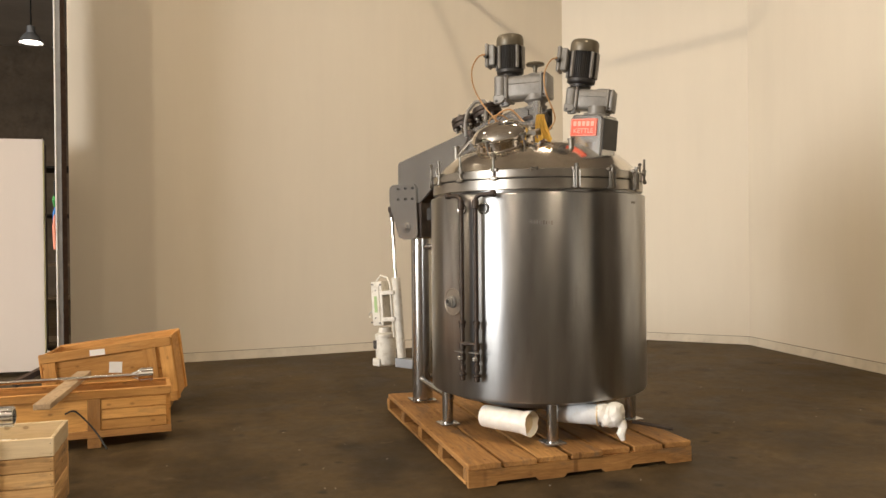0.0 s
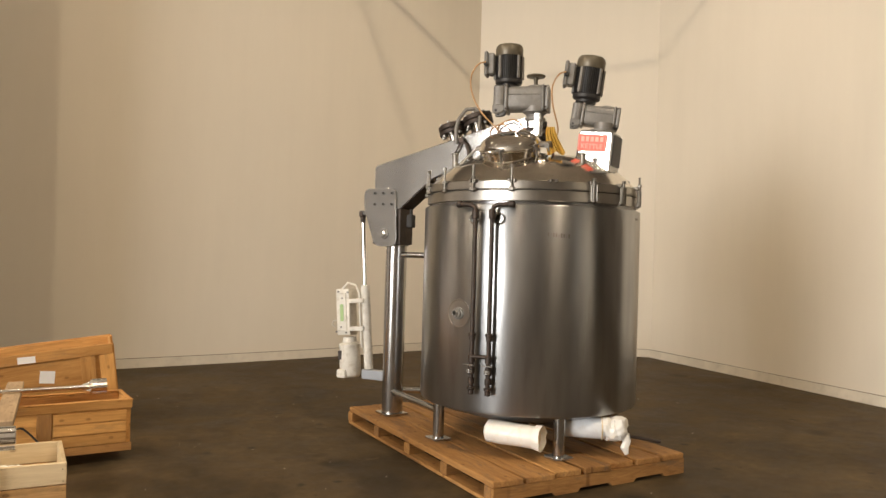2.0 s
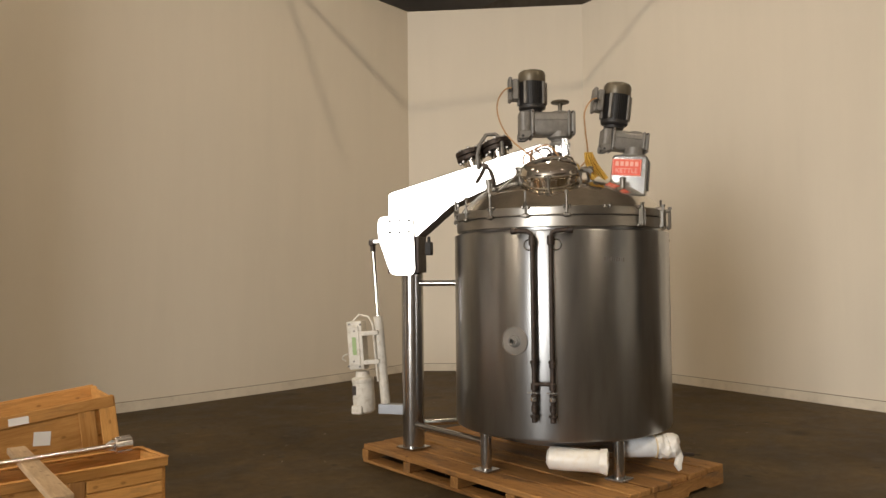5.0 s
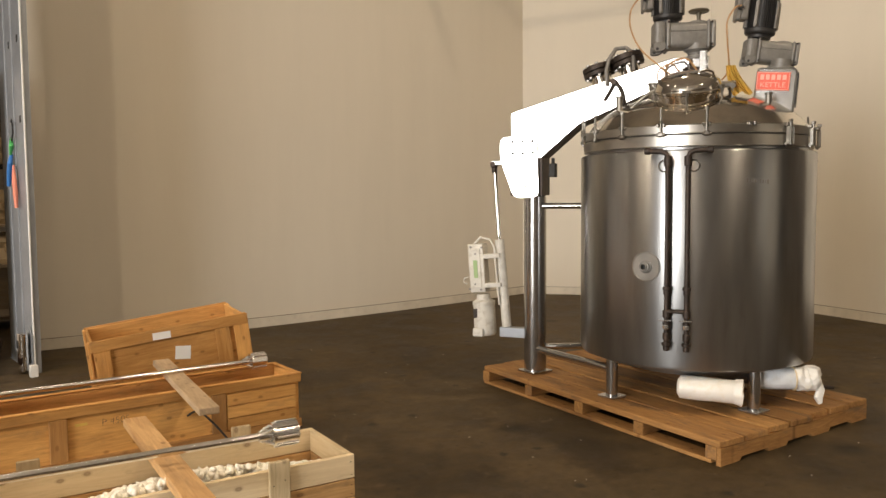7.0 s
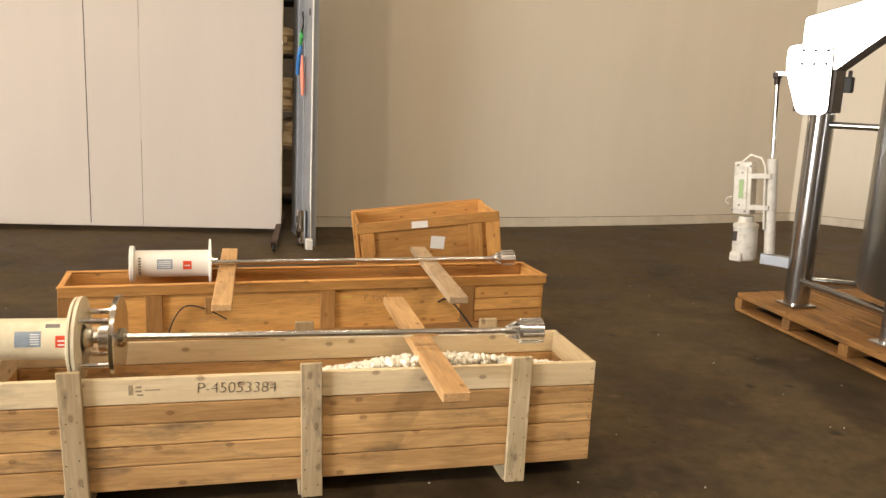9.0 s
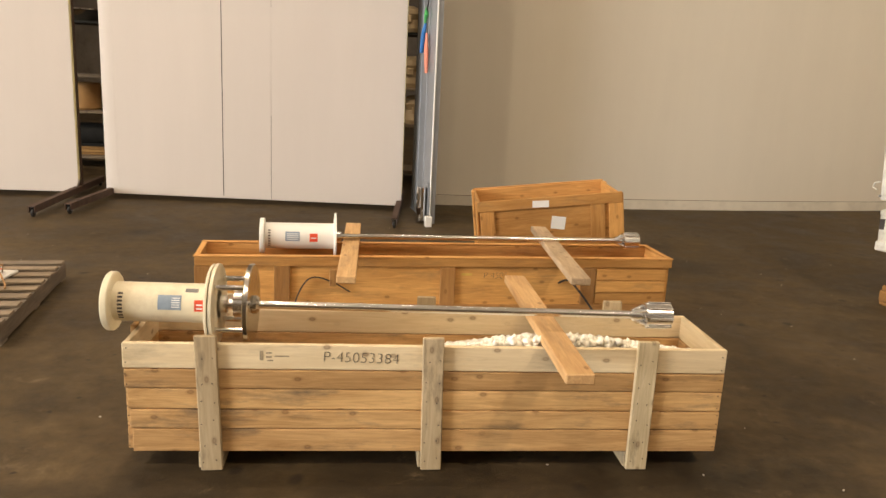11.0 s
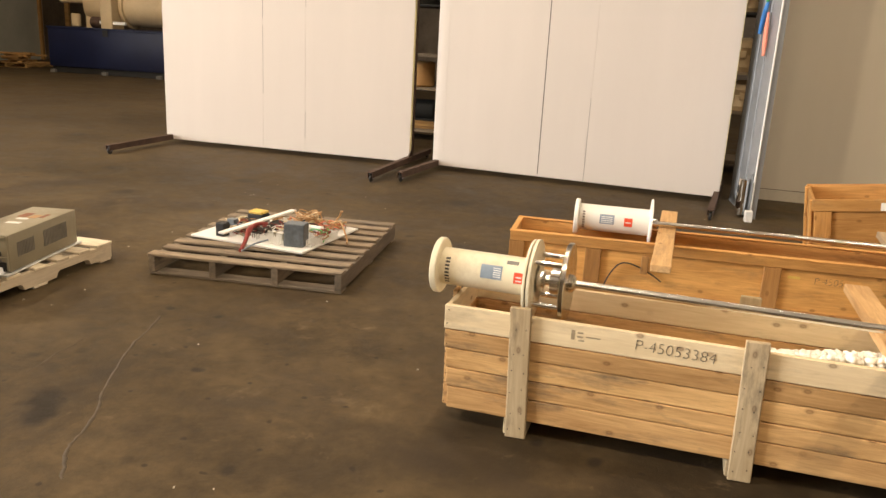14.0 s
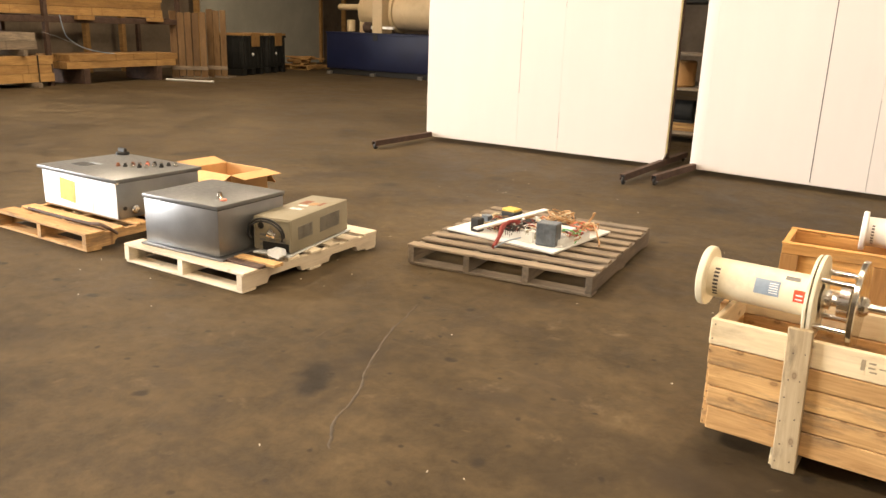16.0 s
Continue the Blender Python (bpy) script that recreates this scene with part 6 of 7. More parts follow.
def tangle(cx, cy, n, spread, high, mats, r=0.0035):
    for k in range(n):
        x, y = cx + rw.uniform(-spread, spread), cy + rw.uniform(-spread, spread) * 0.7
        pts = [Vector((x, y, 0.02))]
        a = rw.uniform(0, 6.28)
        for j in range(5):
            a += rw.uniform(-1.4, 1.4)
            pts.append(Vector((cx + rw.uniform(-1, 1) * spread + 0.04 * math.cos(a), cy + 0.7 * spread * rw.uniform(-1, 1) + 0.04 * math.sin(a), 0.02 + rw.uniform(0.25, 1.0) * high)))
        pts.append(Vector((cx + rw.uniform(-1.2, 1.2) * spread, cy + rw.uniform(-1, 1) * spread, 0.02)))
        b_, _ = wire(pts, r, None)
        part("loose_wire", b_, mats[k % len(mats)], eb)


tangle(0.62, 0.53, 14, 0.11, 0.07, [M_COPPER, M_TAPE, M_INK, M_COPPER, M_ORANGE])
tangle(0.78, 0.62, 7, 0.08, 0.06, [M_COPPER, M_TAPE, M_ORANGE])
tangle(0.48, 0.13, 6, 0.06, 0.08, [M_WIRE_RED, M_INK, M_INK], 0.005)
tangle(0.28, 0.20, 11, 0.10, 0.06, [M_INK, M_TAPE, M_WIRE_RED, M_BLUEGREY])
tangle(0.20, 0.36, 8, 0.10, 0.05, [M_INK, M_TAPE, M_COPPER])
tangle(0.55, 0.33, 8, 0.10, 0.06, [M_INK, M_TAPE, M_WIRE_RED, M_WHITE])
tangle(0.86, 0.32, 7, 0.06, 0.06, [M_WIRE_RED, M_COPPER, M_WIRE_GREEN])
# a flat coil of tan wire
for k in range(12):
    c_ = Vector((0.62 + rw.uniform(-0.03, 0.03), 0.53 + rw.uniform(-0.03, 0.03), 0.06 + 0.006 * k))
    ra, rb_ = rw.uniform(0.06, 0.12), rw.uniform(0.05, 0.09)
    part("wire_coil", bm_tube([c_ + Vector((ra * math.cos(radians(q)), rb_ * math.sin(radians(q)), 0.018 * math.sin(radians(2 * q + 40 * k)))) for q in range(20 * k, 20 * k + 331, 18)], 0.004, 7), M_COPPER if k % 3 else M_TAPE, eb)
for (x, y, w_, d_, h_, mt) in ((0.30, 0.33, 0.08, 0.06, 0.06, M_INK), (0.155, 0.26, 0.07, 0.05, 0.07, M_STEELBLUE), (0.42, 0.42, 0.07, 0.09, 0.05, M_BLACK), (0.115, 0.40, 0.05, 0.11, 0.05, M_DRIVE), (0.52, 0.69, 0.12, 0.05, 0.06, M_INK), (0.74, 0.43, 0.14, 0.05, 0.055, M_WHITE), (0.30, 0.60, 0.06, 0.06, 0.05, M_COPPER)):
    part("relay_block", moved(bm_box(w_, d_, h_, 0.004), T((x, y, 0.014 + h_ / 2)) @ pose(0, 0, 0, 0, 0, rw.uniform(-8, 8))), mt, eb)
duct(0.70, 0.245, 0.885, 0.245, 0.04, 0.055)
for pts, r, mt in (([(0.46, 0.16, 0.08), (0.47, 0.05, 0.10), (0.52, -0.06, 0.05), (0.55, -0.15, 0.012)], 0.013, M_WIRE_RED), ([(0.50, 0.20, 0.10), (0.48, 0.08, 0.11), (0.50, -0.04, 0.03)], 0.011, M_WIRE_RED), ([(0.66, 0.0, 0.06), (0.62, -0.10, 0.05), (0.58, -0.18, 0.02)], 0.005, M_BLUEGREY), ([(0.74, 0.70, 0.03), (0.78, 0.72, 0.09), (0.80, 0.70, 0.12), (0.82, 0.69, 0.125)], 0.007, M_COPPER), ([(0.80, 0.55, 0.03), (0.90, 0.52, 0.10), (1.02, 0.42, 0.03), (1.06, 0.36, 0.01)], 0.006, M_COPPER)):
    b_, _ = wire(pts, r, None)
    part("loose_wire", b_, mt, eb)


# ---- rolling screens and the steel column ----
def screen(a, b, widths, label, chamfer=False, tight=0, reach=0.92):
    """A tall white screen of boards on a wheeled steel frame, its face from a to b."""
    a, b = Vector(a), Vector(b)
    d = b - a
    m = pose(a.x, a.y, 0, 0, 0, math.degrees(math.atan2(d.y, d.x)))
    s = thing("rolling_screen", m, label, "screen", "rolling screens")
    x, z0, z1, th = 0.0, 0.05, 2.61, 0.05
    for k, w_ in enumerate(widths):
        last = k == len(widths) - 1
        x0, x1 = x + (0.0006 if k else 0), x + w_
        out = [(x0, z0), (x1, z0), (x1, z1), (x0, z1)]
        if last and chamfer:
            out = [(x0, z0), (x1 - 0.10, z0), (x1 - 0.03, z0 + 0.03), (x1, z0 + 0.10), (x1, z1), (x0, z1)]
        if k == 0:
            out = out[:1] and [(x0, z0 + 0.06), (x0 + 0.02, z0 + 0.02), (x0 + 0.06, z0)] + out[1:]
        if k == 0 and tight:
            out = [(0.14, z0), (x1, z0), (x1, z1), (0.14, z1)]
            bend = [(0.14 - 0.14 * math.sin(radians(q)), -th + th * math.cos(radians(q))) for q in range(0, 91, 9)] + [(0.14, -th)]
            part("rolled_edge", moved(bm_prism(bend, z1 - z0), T((0, 0, (z0 + z1) / 2)) @ pose(0, 0, 0, 90, 0, 0)), M_PANEL, s)
        part("board", bm_prism(out, th, 0.002), M_PANEL, s, "", T((0, th / 2, 0)))
        x += w_
    L = d.length
    part("edge_strip", moved(bm_box(0.004, th - 0.006, z1 - z0 - 0.14), T((L + 0.003, th / 2, (z0 + z1) / 2 + 0.05))), M_PANEL_EDGE, s, "yellowed raw board edge")
    for k in range(len(widths) - 1):
        xx = sum(widths[: k + 1])
        for zc, zl in (((2.1, 0.7), (1.05, 0.75), (1.6, 0.2)), ((2.05, 0.82), (0.35, 0.3)))[k] if tight == 0 else (((1.2, 2.24),), ((2.2, 0.5), (0.48, 0.84)))[k]:
            part("board_joint", moved(bm_box((0.003, 0.008)[tight] if k == 0 else 0.0026, 0.0012, zl), T((xx + 0.0003, -0.0003, zc))), M_SEAM, s)
    part("bottom_rail", moved(bm_box(L - 0.1, 0.04, 0.04, 0.002), T((L / 2, th + 0.022, 0.09))), M_RUST, s)
    part("top_rail", moved(bm_box(L - 0.1, 0.04, 0.04, 0.002), T((L / 2, th + 0.022, z1 - 0.15))), M_RUST, s)
    for k, xx in enumerate((0.06, L - 0.02)):
        up = part("upright", moved(bm_box(0.045, 0.045, z1 - 0.1, 0.002), T((xx, th + 0.066, z1 / 2))), M_RUST, s)
        foot = part("foot_beam", joined(moved(bm_box(0.05, 0.83 + reach, 0.012, 0.001), T((xx, 0.38 - reach / 2, 0.098))), moved(bm_box(0.006, 0.83 + reach, 0.06, 0.001), T((xx - 0.025, 0.38 - reach / 2, 0.072))), moved(bm_box(0.006, 0.83 + reach, 0.06, 0.001), T((xx + 0.025, 0.38 - reach / 2, 0.072)))), M_RUST, s, "rusty steel channel foot")
        for y in (-reach, 0.74):
            caster = part("caster", joined(moved(bm_cyl(0.038, 0.024, 20, 0.006), T((xx, y, 0.039)) @ UPX)), M_BLACK, s)
            part("fork", joined(moved(bm_box(0.004, 0.03, 0.055), T((xx - 0.017, y + 0.006, 0.058))), moved(bm_box(0.004, 0.03, 0.055), T((xx + 0.017, y + 0.006, 0.058))), moved(bm_box(0.04, 0.035, 0.004), T((xx, y + 0.006, 0.087)))), M_GALV, caster)
    return s


screen((-5.38, 9.715), (-2.365, 9.665), [1.205, 0.485, 1.326], "tall white board screen on rusty wheeled feet beside a steel column", False, 1)
screen((-8.72, 9.46), (-5.635, 9.70), [1.30, 0.53, 1.264], "tall white board screen with a clipped corner on rusty wheeled feet", True, reach=1.1)

# galvanised column at the end of the partition
col = thing("steel_column", T((-2.255, 9.95, 0)) @ pose(0, 0, 0, 0, 0, math.degrees(math.atan2(-0.95, 0.19))) @ Matrix.Diagonal((1.40, 1, 1.08, 1)), "galvanised ribbed sheet steel column with hanging ribbons", "column")
CL = 0.67
part("web", moved(bm_box(CL, 0.02, 4.7, 0.001), T((CL / 2, 0.0, 2.35))), M_GALV, col)
part("front_flange", moved(bm_box(0.02, 0.05, 4.7, 0.002), T((CL, 0.015, 2.35))), M_GALV, col)
part("rear_flange", moved(bm_box(0.02, 0.08, 4.7, 0.002), T((0.01, 0.03, 2.35))), M_RUST, col)
for x in (0.22, 0.42):
    part("rib", moved(bm_box(0.022, 0.012, 4.68, 0.004), T((x, -0.013, 2.35))), M_GALV, col)
for x, z in ((0.34, 0.18), (0.34, 1.98), (0.34, 2.59), (0.57, 1.98), (0.57, 2.6)):
    part("slot", moved(bm_box(0.03, 0.004, 0.055, 0.001), T((x, -0.0115, z))), M_BLACK, col)
part("blue_ribbon", bm_tube([(0.36, -0.03, 1.72), (0.36, -0.045, 1.65), (0.31, -0.04, 1.57), (0.26, -0.035, 1.47)], [0.012, 0.02, 0.022, 0.016], 8), M_WIRE_BLUE, col)
part("green_ribbon", bm_tube([(0.39, -0.035, 1.84), (0.42, -0.045, 1.78), (0.37, -0.04, 1.72)], [0.012, 0.02, 0.012], 8), M_WIRE_GREEN, col)
part("coral_ribbon", bm_tube([(0.44, -0.04, 1.63), (0.46, -0.045, 1.52), (0.46, -0.04, 1.40), (0.47, -0.04, 1.29)], [0.008, 0.018, 0.02, 0.014], 8), M_ORANGE, col)
part("dark_cord", bm_tube([(0.40, -0.035, 1.98), (0.46, -0.04, 1.95), (0.46, -0.04, 1.88), (0.41, -0.04, 1.82)], 0.007, 8), M_BLACK, col)
part("foot_sheet", moved(bm_prism([(0.02, 0.0), (CL + 0.02, 0.0), (CL + 0.02, 0.30), (CL - 0.05, 0.36), (0.30, 0.06)], 0.006), T((0, -0.024, 0))), M_GALV, col, "bent galvanised foot sheet")
part("roller", moved(bm_cyl(0.045, 0.30, 24, 0.005), T((CL - 0.06, -0.075, 0.165))), M_CHROME, col, "bright steel floor roller")
part("roller_slot", moved(bm_box(0.025, 0.006, 0.06, 0.001), T((CL - 0.06, -0.121, 0.23))), M_BLACK, col)
part("guide_strip", bm_tube([(CL + 0.012, -0.012, 0.05), (CL + 0.012, -0.012, 4.6)], 0.008, 8), M_WHITE, col)
part("stop_block", moved(bm_box(0.05, 0.06, 0.09, 0.004), T((CL + 0.10, -0.05, 0.046))), M_WHITE, col)


# ---- the storage end of the hall ----
def lumber(m, nx, nz, L, w_, h_, label, seed, mat=None):
    """A stack of sawn timbers, lengths along y."""
    s = thing("lumber_stack", m, label, "lumber", "timber stacks")
    r = random.Random(seed)
    for k in range(nz):
        for j in range(nx):
            board("timber", s, L, w_ - 0.006, h_ - 0.005, T((w_ * (j + 0.5), L / 2 + r.uniform(-0.05, 0.05), h_ * (k + 0.5))) @ Y90, mat or M_LUMBER)
    return s


STACK = pose(-17.63, 6.53, 0, 0, 0, 12.4)
LOW = pose(-18.41, 9.78, 0, 0, 0, 12.5)
RACK = pose(-17.65, 6.05, 0, 0, 0, 12.5)
for y in (1.4, 2.5):
    solid("bearer", bm_box(1.3, 0.1, 0.092, 0.004), M_GREYWOOD, "dark wooden bearer under stacked timber", "bearer", STACK @ T((-0.5, y, 0.046)))
lumber(STACK @ T((-1.05, 0, 0.094)), 5, 3, 2.95, 0.21, 0.168, "stack of squared pale timbers on wooden bearers", 1)
lumber(STACK @ T((-1.05, -0.2, 0.716)), 5, 2, 2.8, 0.21, 0.16, "upper stack of darker squared timbers", 2, M_GREYWOOD)
for y in (1.0, 2.3):
    solid("spacer_slat", bm_box(1.2, 0.08, 0.116, 0.004), M_GREYWOOD, "dark wooden spacer between timber stacks", "spacer", STACK @ T((-0.5, y, 0.6575)))
# steel rack with timber above
rack = thing("storage_rack", RACK @ T((-1.3, 0, 0)), "dark steel storage rack loaded with long timber", "rack")
for x in (0.0, 1.3):
    for y in (0.0, 3.42, 6.98):
        part("rack_post", moved(bm_box(0.09, 0.09, 3.2, 0.004), T((x, y, 1.6))), M_RUST, rack)
    for z in (1.285, 2.5):
        part("rack_beam", moved(bm_box(0.06, 7.1, 0.12, 0.004), T((x, 3.49, z))), M_RUST, rack)
for y in (0.3, 3.15, 6.7):
    part("rack_arm", moved(bm_box(1.3, 0.07, 0.08, 0.004), T((0.65, y, 1.325))), M_RUST, rack)
lumber(RACK @ T((-1.15, 0.8, 1.376)), 5, 3, 5.8, 0.21, 0.165, "long pale timbers on a steel rack", 3)
for y in (4.28, 6.18):
    part("bolster_block", moved(bm_box(0.11, 0.42, 0.088, 0.006), T((1.39, y, 1.329))), M_LUMBER, rack, "pale wooden block")
solid("binding_strap", joined(moved(bm_box(0.004, 0.03, 0.512, 0), T((0.004, 0, 0.346))), moved(bm_box(1.06, 0.03, 0.004, 0), T((-0.522, 0, 0.604)))), M_IRON, "dark steel strap round the timber stack", "strap", STACK @ T((0.006, 2.6, 0)))
lumber(LOW @ T((-0.88, 0, 0.312)), 4, 2, 3.0, 0.22, 0.143, "low stack of long pale timbers", 4)
for y in (0.4, 2.4):
    solid("bearer", bm_box(1.0, 0.14, 0.31, 0.004), M_RUST, "dark block under stacked timber", "bearer", LOW @ T((-0.45, y, 0.155)))
# upright slatted bundle
for k, (x, y, n, h, yaw) in enumerate(((-19.25, 12.70, 5, 1.49, 44), (-19.02, 13.55, 3, 1.56, 30))):
    st = thing("slatted_crate", T((x, y, 0)) @ pose(0, 0, 0, 0, 0, yaw) @ Matrix.Diagonal((1.12, 1.12, 1, 1)), "upright brown crate of vertical wooden slats", "crate")
    r = random.Random(k)
    for j in range(n):
        for f, (px, py, rot) in enumerate(((0.0, 0.15 * j + 0.07, 90), (0.15 * j + 0.07, 0.0, 0))):
            board("slat", st, h + r.uniform(-0.07, 0.05), 0.13, 0.022, T((px, py, h / 2 + 0.04)) @ pose(0, 0, 0, 0, 0, rot) @ pose(0, 0, 0, 0, -90, 0) @ pose(0, 0, 0, 90, 0, 0), M_SLAT)
    board("cross_rail", st, 0.15 * n, 0.09, 0.022, T((-0.024, 0.075 * n, 0.25)) @ Y90 @ pose(0, 0, 0, 90, 0, 0), M_GREYWOOD)
    board("cross_rail", st, 0.15 * n, 0.09, 0.022, T((0.075 * n, -0.024, 0.25)) @ pose(0, 0, 0, 90, 0, 0), M_GREYWOOD)
    board("floor_board", st, 0.15 * n, 0.15 * n, 0.03, T((0.075 * n, 0.075 * n, 0.02)), M_GREYWOOD)
solid("white_pole", bm_tube([(0, 0, 0.022), (1.11, 0.48, 0.022)], 0.022, 10), M_WHITE, "thin white pole lying on the floor", "pole", T((-18.74, 12.20, 0)))
solid("pale_rope", wire([(-18.30, 9.64, 1.37), (-18.31, 9.70, 1.10), (-18.33, 9.78, 0.94), (-18.38, 10.05, 0.77), (-18.46, 10.45, 0.66), (-18.56, 10.87, 0.612)], 0.010, None)[0], M_BLUEGREY, "pale grey rope hanging slack across the timber", "rope")
solid("thin_cord", wire([(-18.20, 9.22, 1.045), (-18.26, 9.5, 0.97), (-18.33, 9.8, 0.86), (-18.39, 10.1, 0.74)], 0.007, None)[0], M_GEAR, "thin dark cord hanging across the timber", "cord")
# black bulk bins
for x, y, yaw in ((-20.07, 14.36, 24), (-20.55, 15.54, 26)):
    bn = thing("bulk_bin", T((x, y, 0)) @ pose(0, 0, 0, 0, 0, yaw) @ Matrix.Diagonal((1.0, 1.2, 1.02, 1)), "black ribbed plastic bulk bin with a wooden board on it", "bin", "bulk bins")
    part("body", moved(bm_box(0.95, 0.95, 0.78, 0.02, 2), T((0.475, 0.475, 0.55))), M_BIN, bn)
    for j in range(3):
        part("foot", moved(bm_box(0.95, 0.16, 0.16, 0.01), T((0.475, 0.08 + 0.395 * j, 0.08))), M_BIN, bn)
    for j in range(5):
        part("rib", moved(bm_box(0.03, 0.05, 0.74, 0.005), T((0.96, 0.10 + 0.185 * j, 0.55))), M_BIN, bn)
        part("rib", moved(bm_box(0.05, 0.03, 0.74, 0.005), T((0.10 + 0.185 * j, -0.012, 0.55))), M_BIN, bn)
    part("latch", moved(bm_cyl(0.035, 0.02, 16), T((0.965, 0.42, 0.52)) @ UPX), M_WHITE, bn)
    part("rim", moved(bm_box(1.0, 1.0, 0.06, 0.008), T((0.475, 0.475, 0.95))), M_BIN, bn)
    part("lid_board", moved(bm_box(1.0, 0.95, 0.05, 0.004), T((0.475, 0.475, 1.005))), M_LUMBER, bn)
    part("side_board", moved(bm_box(0.02, 0.36, 0.34, 0.003), T((0.985, 0.52, 0.88))), M_LUMBER, bn)
# low pallet of offcuts
pallet(T((-21.6, 17.75, 0)) @ pose(0, 0, 0, 0, 0, 14), 1.2, 1.3, 3, 6, M_LUMBER, "brown pallet with a heap of wood offcuts", 15)
ro = random.Random(8)
for k in range(14):
    solid("wood_offcut", bm_box(ro.uniform(0.4, 0.9), 0.1, 0.05, 0.004), M_LUMBER, "short brown wood offcut heaped on a pallet", "offcut", T((-21.1 + ro.uniform(-0.3, 0.3), 18.5 + ro.uniform(-0.35, 0.35), 0.156 + 0.05 * (k // 3))) @ pose(0, 0, 0, 0, 0, ro.uniform(0, 180)), group="wood offcuts")
# navy machine base with a tan vessel
nv = thing("navy_machine", T((-19.106, 17.571, 0)) @ pose(0, 0, 0, 0, 0, 7.1) @ Matrix.Diagonal((0.97, 1, 1.066, 1)), "navy blue skid base carrying a tan cylindrical machine", "machine")
part("base", moved(bm_box(4.6, 1.7, 0.90, 0.02, 2), T((2.3, 0.85, 0.60))), M_NAVY, nv)
part("kick_rail", moved(bm_box(4.5, 1.6, 0.15, 0.004), T((2.3, 0.85, 0.08))), M_BLACK, nv)
part("rim", moved(bm_box(4.64, 1.74, 0.05, 0.006), T((2.3, 0.85, 1.06))), M_NAVY, nv)
part("notch_plate", moved(bm_box(0.16, 0.01, 0.16, 0.002), T((1.75, -0.022, 0.98))), M_BLACK, nv)
for x in (0.15, 1.7, 3.3):
    part("anchor_foot", moved(bm_box(0.14, 0.10, 0.08, 0.006), T((x, -0.05, 0.04))), M_GEAR, nv)
part("vessel", moved(bm_lathe([(0, -0.05), (0.25, 0.0), (0.42, 0.08), (0.45, 0.2), (0.45, 1.2), (0.52, 1.2), (0.52, 1.3), (0.45, 1.3), (0.45, 3.4), (0, 3.5)], 40), T((0.75, 0.8, 1.62)) @ UPX), M_TAN, nv, "tan horizontal vessel")
part("upright_column", moved(bm_box(0.34, 0.5, 1.5, 0.02), T((1.75, 0.3, 1.82))), M_TAN, nv)
part("saddle", moved(bm_box(0.22, 0.7, 0.5, 0.01), T((0.95, 0.8, 1.30))), M_TAN, nv)
part("bracket", moved(bm_box(0.75, 0.08, 0.07, 0.005), T((1.9, 0.12, 1.22))), M_WHITE, nv)
part("valve_body", moved(bm_cyl(0.12, 0.3, 24, 0.02), T((0.62, 0.35, 1.25))), M_TAN, nv)
part("small_motor", moved(bm_cyl(0.13, 0.3, 24, 0.02), T((1.3, 0.3, 1.22)) @ UPX), M_RUST, nv)
part("pipe", bm_tube([(0.0, 0.6, 1.72), (0.5, 0.6, 1.72), (0.8, 0.6, 1.72)], 0.08, 16), M_TAN, nv)
# far wall dressing
wall("wall_panel_pale", (-22.55, 15.9), (-23.95, 22.0), 0.0, 2.42, 0.08, M_WALL_PALE, "pale grey green board fixed to the far wall", 1)
for k, (y, h) in enumerate(((11.9, 3.2), (13.0, 3.0), (15.7, 3.3), (21.8, 3.4), (23.3, 3.4))):
    solid("wall_stud", bm_box(0.14, 0.12, h, 0.006), M_LUMBER, "brown upright timber leaning on the far wall", "timber stud", T((-20.25 - 0.23 * (y - 6.0), y, h / 2)) @ pose(0, 0, 0, 0, 0, 13), group="wall studs")

# shelving glimpsed behind the screens
def shelf_unit(m, label, seed):
    s = thing("storage_shelf", m, label, "shelf", "storage shelves")
    for x in (0.0, 1.6):
        for y in (0.0, 0.6):
            part("shelf_post", moved(bm_box(0.05, 0.05, 2.4, 0.003), T((x, y, 1.2))), M_BIN, s)
    for z in (0.12, 0.66, 1.08, 1.70, 2.3):
        part("shelf_board", moved(bm_box(1.66, 0.64, 0.03, 0.003), T((0.8, 0.3, z))), M_GREYWOOD if z < 1.5 else M_BIN, s)
    return s


SHELF_A = T((-7.37, 11.85, 0)) @ pose(0, 0, 0, 0, 0, 4) @ Matrix.Diagonal((1.05, 1.1, 1.06, 1))
SHELF_B = T((-3.22, 11.75, 0)) @ Matrix.Diagonal((1.08, 1.1, 1.087, 1))
shelf_unit(SHELF_A, "dark storage shelf with machine parts on it", 1)
shelf_unit(SHELF_B, "dark storage shelf with tan castings on it", 2)
solid("steel_pan", bm_lathe([(0, 0), (0.20, 0.0), (0.27, 0.12), (0.29, 0.125), (0.29, 0.14), (0, 0.14)], 32), M_CHROME, "shiny steel pan on a storage shelf", "pan", SHELF_A @ T((0.8, 0.25, 1.716)))
solid("amber_drum", bm_lathe([(0, 0), (0.2, 0), (0.22, 0.02), (0.22, 0.30), (0.2, 0.32), (0, 0.32)], 32), M_CARD, "amber coloured drum on a storage shelf", "drum", SHELF_A @ T((0.75, 0.3, 0.676)))
for k in range(3):
    solid("pale_board", bm_box(0.9, 0.4, 0.03, 0.003), M_LUMBER, "pale board lying on a storage shelf", "board", SHELF_A @ T((0.65, 0.3, 0.151 + 0.0335 * k)))
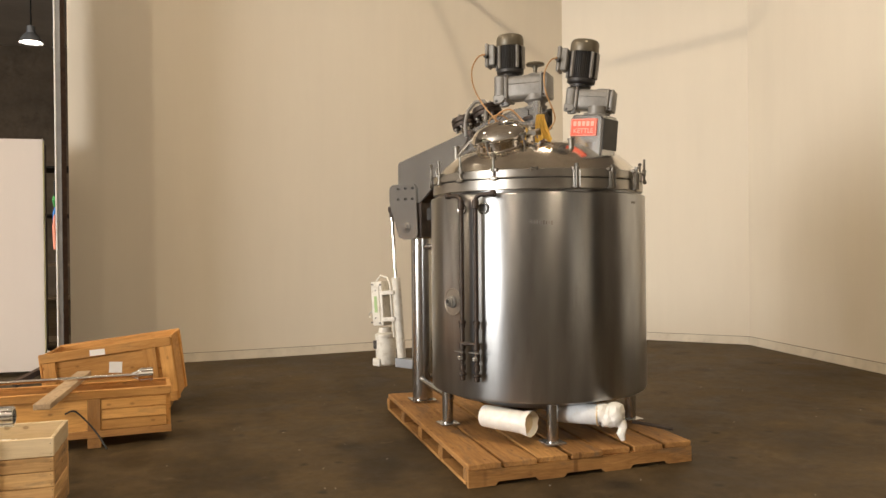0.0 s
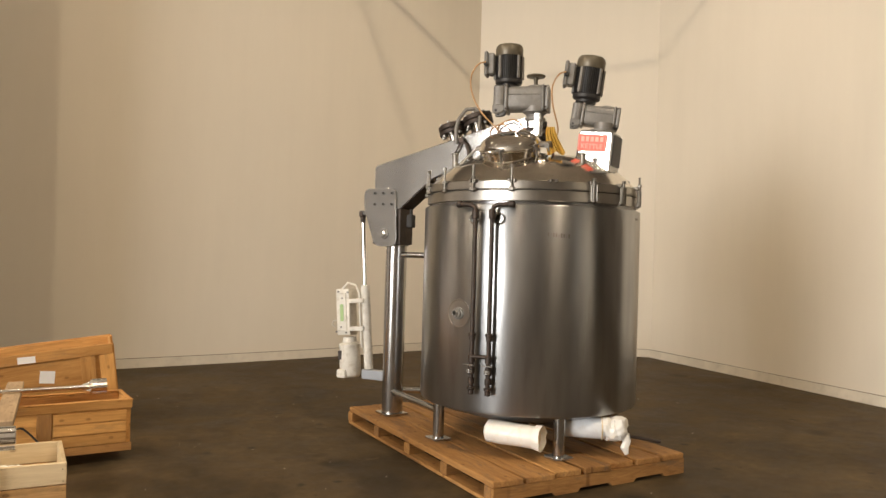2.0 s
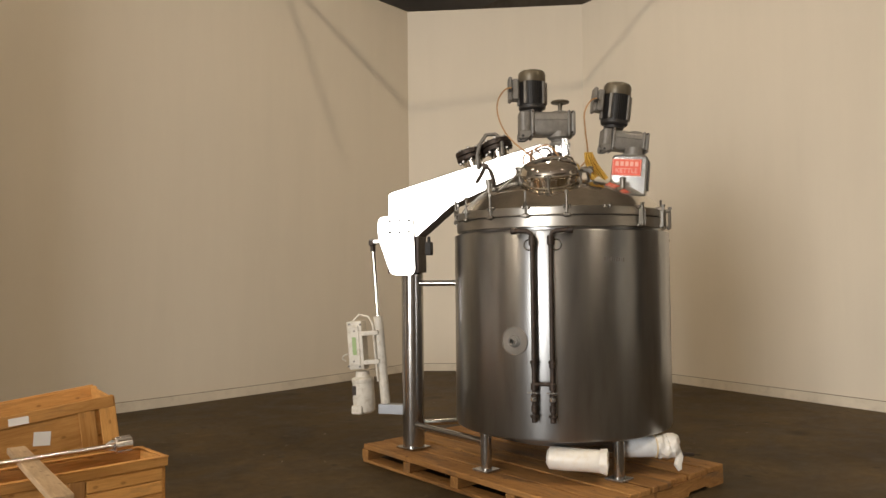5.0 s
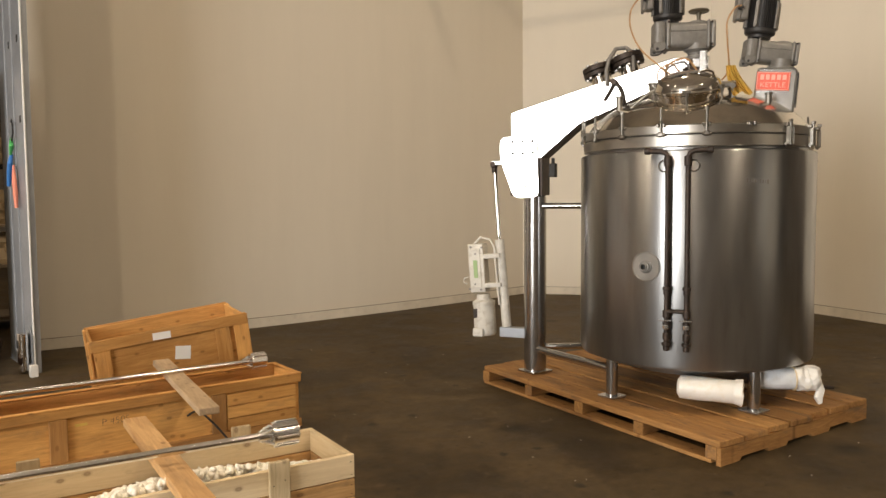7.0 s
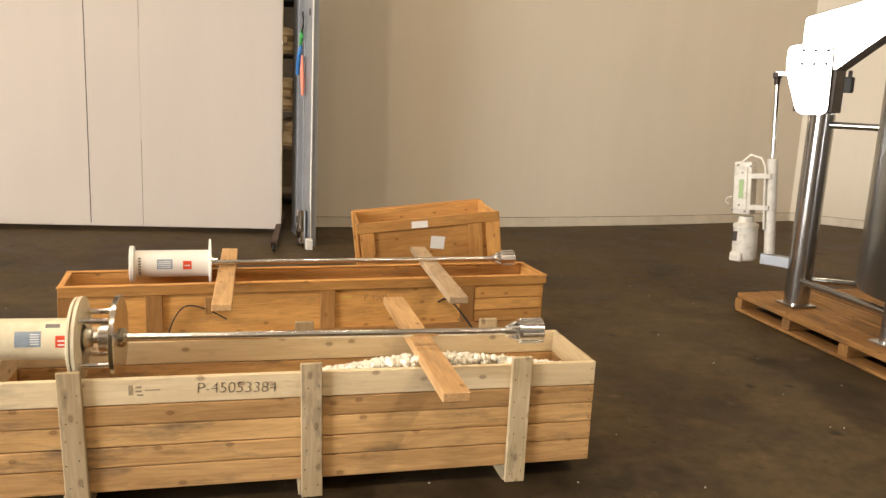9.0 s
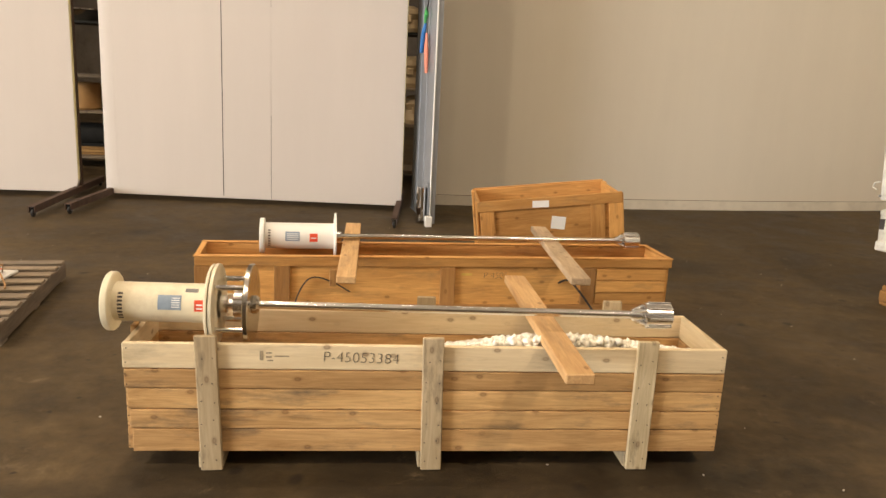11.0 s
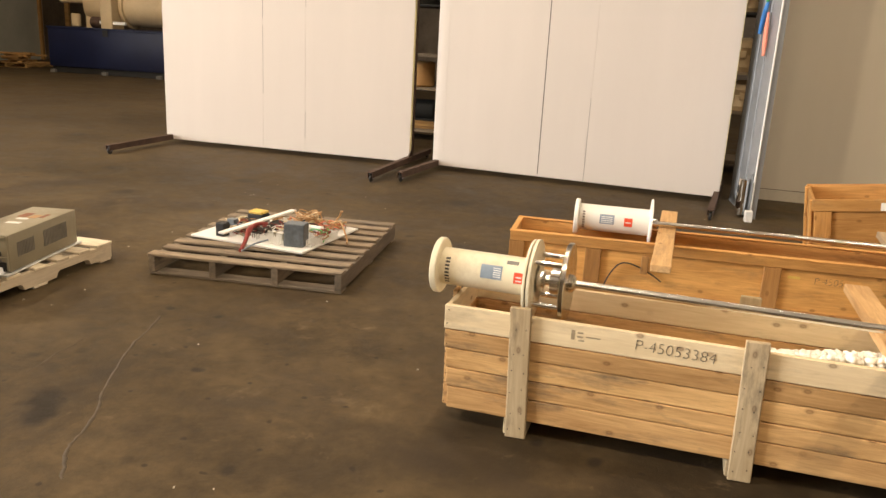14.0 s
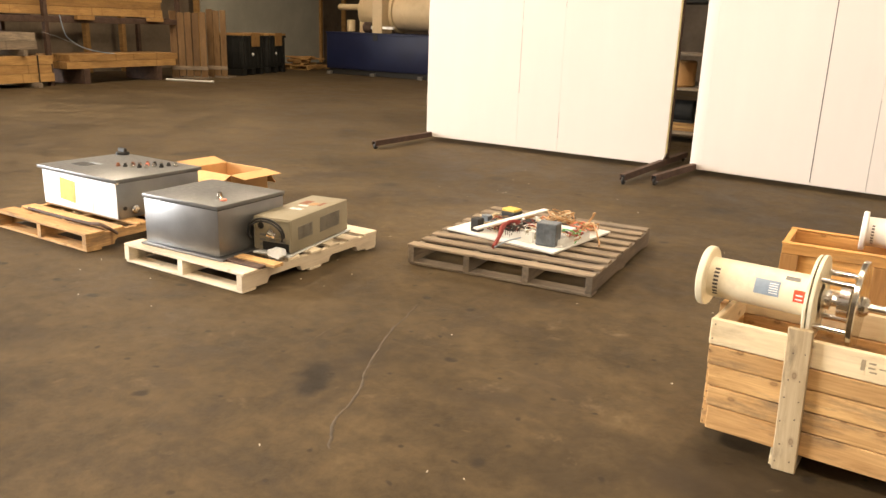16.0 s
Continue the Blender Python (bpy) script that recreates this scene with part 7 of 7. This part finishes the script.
solid("black_pump", joined(moved(bm_cyl(0.14, 0.4, 24, 0.02), T((0, 0, 0.14)) @ UPX), moved(bm_box(0.4, 0.24, 0.03, 0.004), T((0, 0, 0.016)))), M_BIN, "black pump on a storage shelf", "pump", SHELF_A @ T((0.85, 0.25, 0.236)))
for x, z, h in ((0.80, 1.096, 0.36), (0.89, 0.676, 0.33), (0.75, 1.716, 0.3)):
    solid("tan_casting", joined(bm_lathe([(0, 0), (0.14, 0), (0.16, 0.05), (0.13, h * 0.5), (0.17, h * 0.7), (0.16, h - 0.04), (0.08, h), (0, h)], 24), moved(bm_box(0.1, 0.36, 0.08, 0.01), T((0, 0, h * 0.5)))), M_TAN, "tan painted casting on a storage shelf", "casting", SHELF_B @ T((x, 0.25, z)), group="tan castings")

# high bay lamps
for bx_, by_ in HIGH_BAYS + [(-4.76, 18.63)]:
    hz = BAY_Z if by_ < 18 else 5.82
    hb = thing("high_bay_lamp", T((bx_, by_, hz)), "round metal high bay lamp hanging from the roof", "lamp", "high bay lamps")
    part("reflector", bm_lathe([(0.24, 0.0), (0.235, 0.02), (0.16, 0.16), (0.09, 0.22), (0.08, 0.36), (0, 0.37)], 32), M_GALV, hb)
    part("bulb", bm_lathe([(0, 0.02), (0.205, 0.022), (0.205, 0.034), (0, 0.045)], 32), M_LAMP, hb, "glowing lamp glass")
    part("stem", moved(bm_cyl(0.015, 7.5 - hz - 0.36, 10), T((0, 0, 0.36 + (7.5 - hz - 0.36) / 2))), M_BIN, hb)

# filled crack in the floor, a chain of uneven mortar
rc = random.Random(5)
cv = [(-4.882, 4.746), (-4.814, 4.588), (-4.759, 4.434), (-4.703, 4.314), (-4.608, 4.138), (-4.528, 3.996), (-4.428, 3.869), (-4.364, 3.748), (-4.324, 3.643), (-4.296, 3.581), (-4.225, 3.505), (-4.163, 3.432)]
pts = []
for (x0, y0), (x1, y1) in zip(cv, cv[1:]):
    for k in range(4):
        t = k / 4
        pts.append(Vector((x0 + (x1 - x0) * t + rc.uniform(-0.003, 0.003), y0 + (y1 - y0) * t + rc.uniform(-0.004, 0.004), -0.0098)))
crk = bm_tube(pts, [rc.uniform(0.0105, 0.013) for _ in pts], 8)
solid("floor_crack", crk, M_CRACK, "pale filled crack wandering over the concrete", "crack", T((0.049, -0.056, 0)), kind="structure")
for line in (((-4.954, 3.983), (-4.965, 4.08), (-4.998, 4.179), (-5.0, 4.27), (-5.019, 4.348)), ((-5.439, 3.914), (-5.42, 4.0), (-5.39, 4.05), (-5.378, 4.109))):
    hair = [Vector((x, y, -0.0045)) for x, y in line]
    solid("floor_crack", bm_tube(hair, 0.006, 8), M_CRACK, "short hairline crack in the concrete", "crack", T((0.085, -0.053, 0)), kind="structure")
chips = []
for k in range(150):
    x, y = rc.uniform(-7, 5), rc.uniform(2.5, 9.0)
    b_ = bm_box(rc.uniform(0.003, 0.010), rc.uniform(0.003, 0.006), 0.003)
    chips.append(moved(b_, T((x, y, 0.0015)) @ pose(0, 0, 0, 0, 0, rc.uniform(0, 180))))
solid("floor_litter", joined(*chips), M_FOAMCHIP, "tiny pale chips scattered over the floor", "litter", kind="stuff")

# pipes under the roof, whose shadows fall on the end walls
sp = thing("sprinkler_pipe", T((3.106, 9.275, 5.8)) @ pose(0, 0, 0, 0, 0, -33.04), "thin rusty sprinkler pipe level under the roof", "pipe")
part("pipe", bm_tube([(-3.6, 0, 0), (3.4, 0, 0)], 0.02, 12), M_RUST, sp)
for x in (-2.6, 2.6):
    part("hanger", bm_tube([(x, 0, 0), (x, 0, 1.7)], 0.005, 6), M_RUST, sp)
br = thing("roof_brace", T((2.75, 8.76, 6.19)), "slanting rusty roof brace beside the sprinkler pipe", "brace")
part("rod", bm_tube([(-0.61, -0.14, 1.31), (0.38, 0.09, -0.82)], 0.016, 10), M_RUST, br)
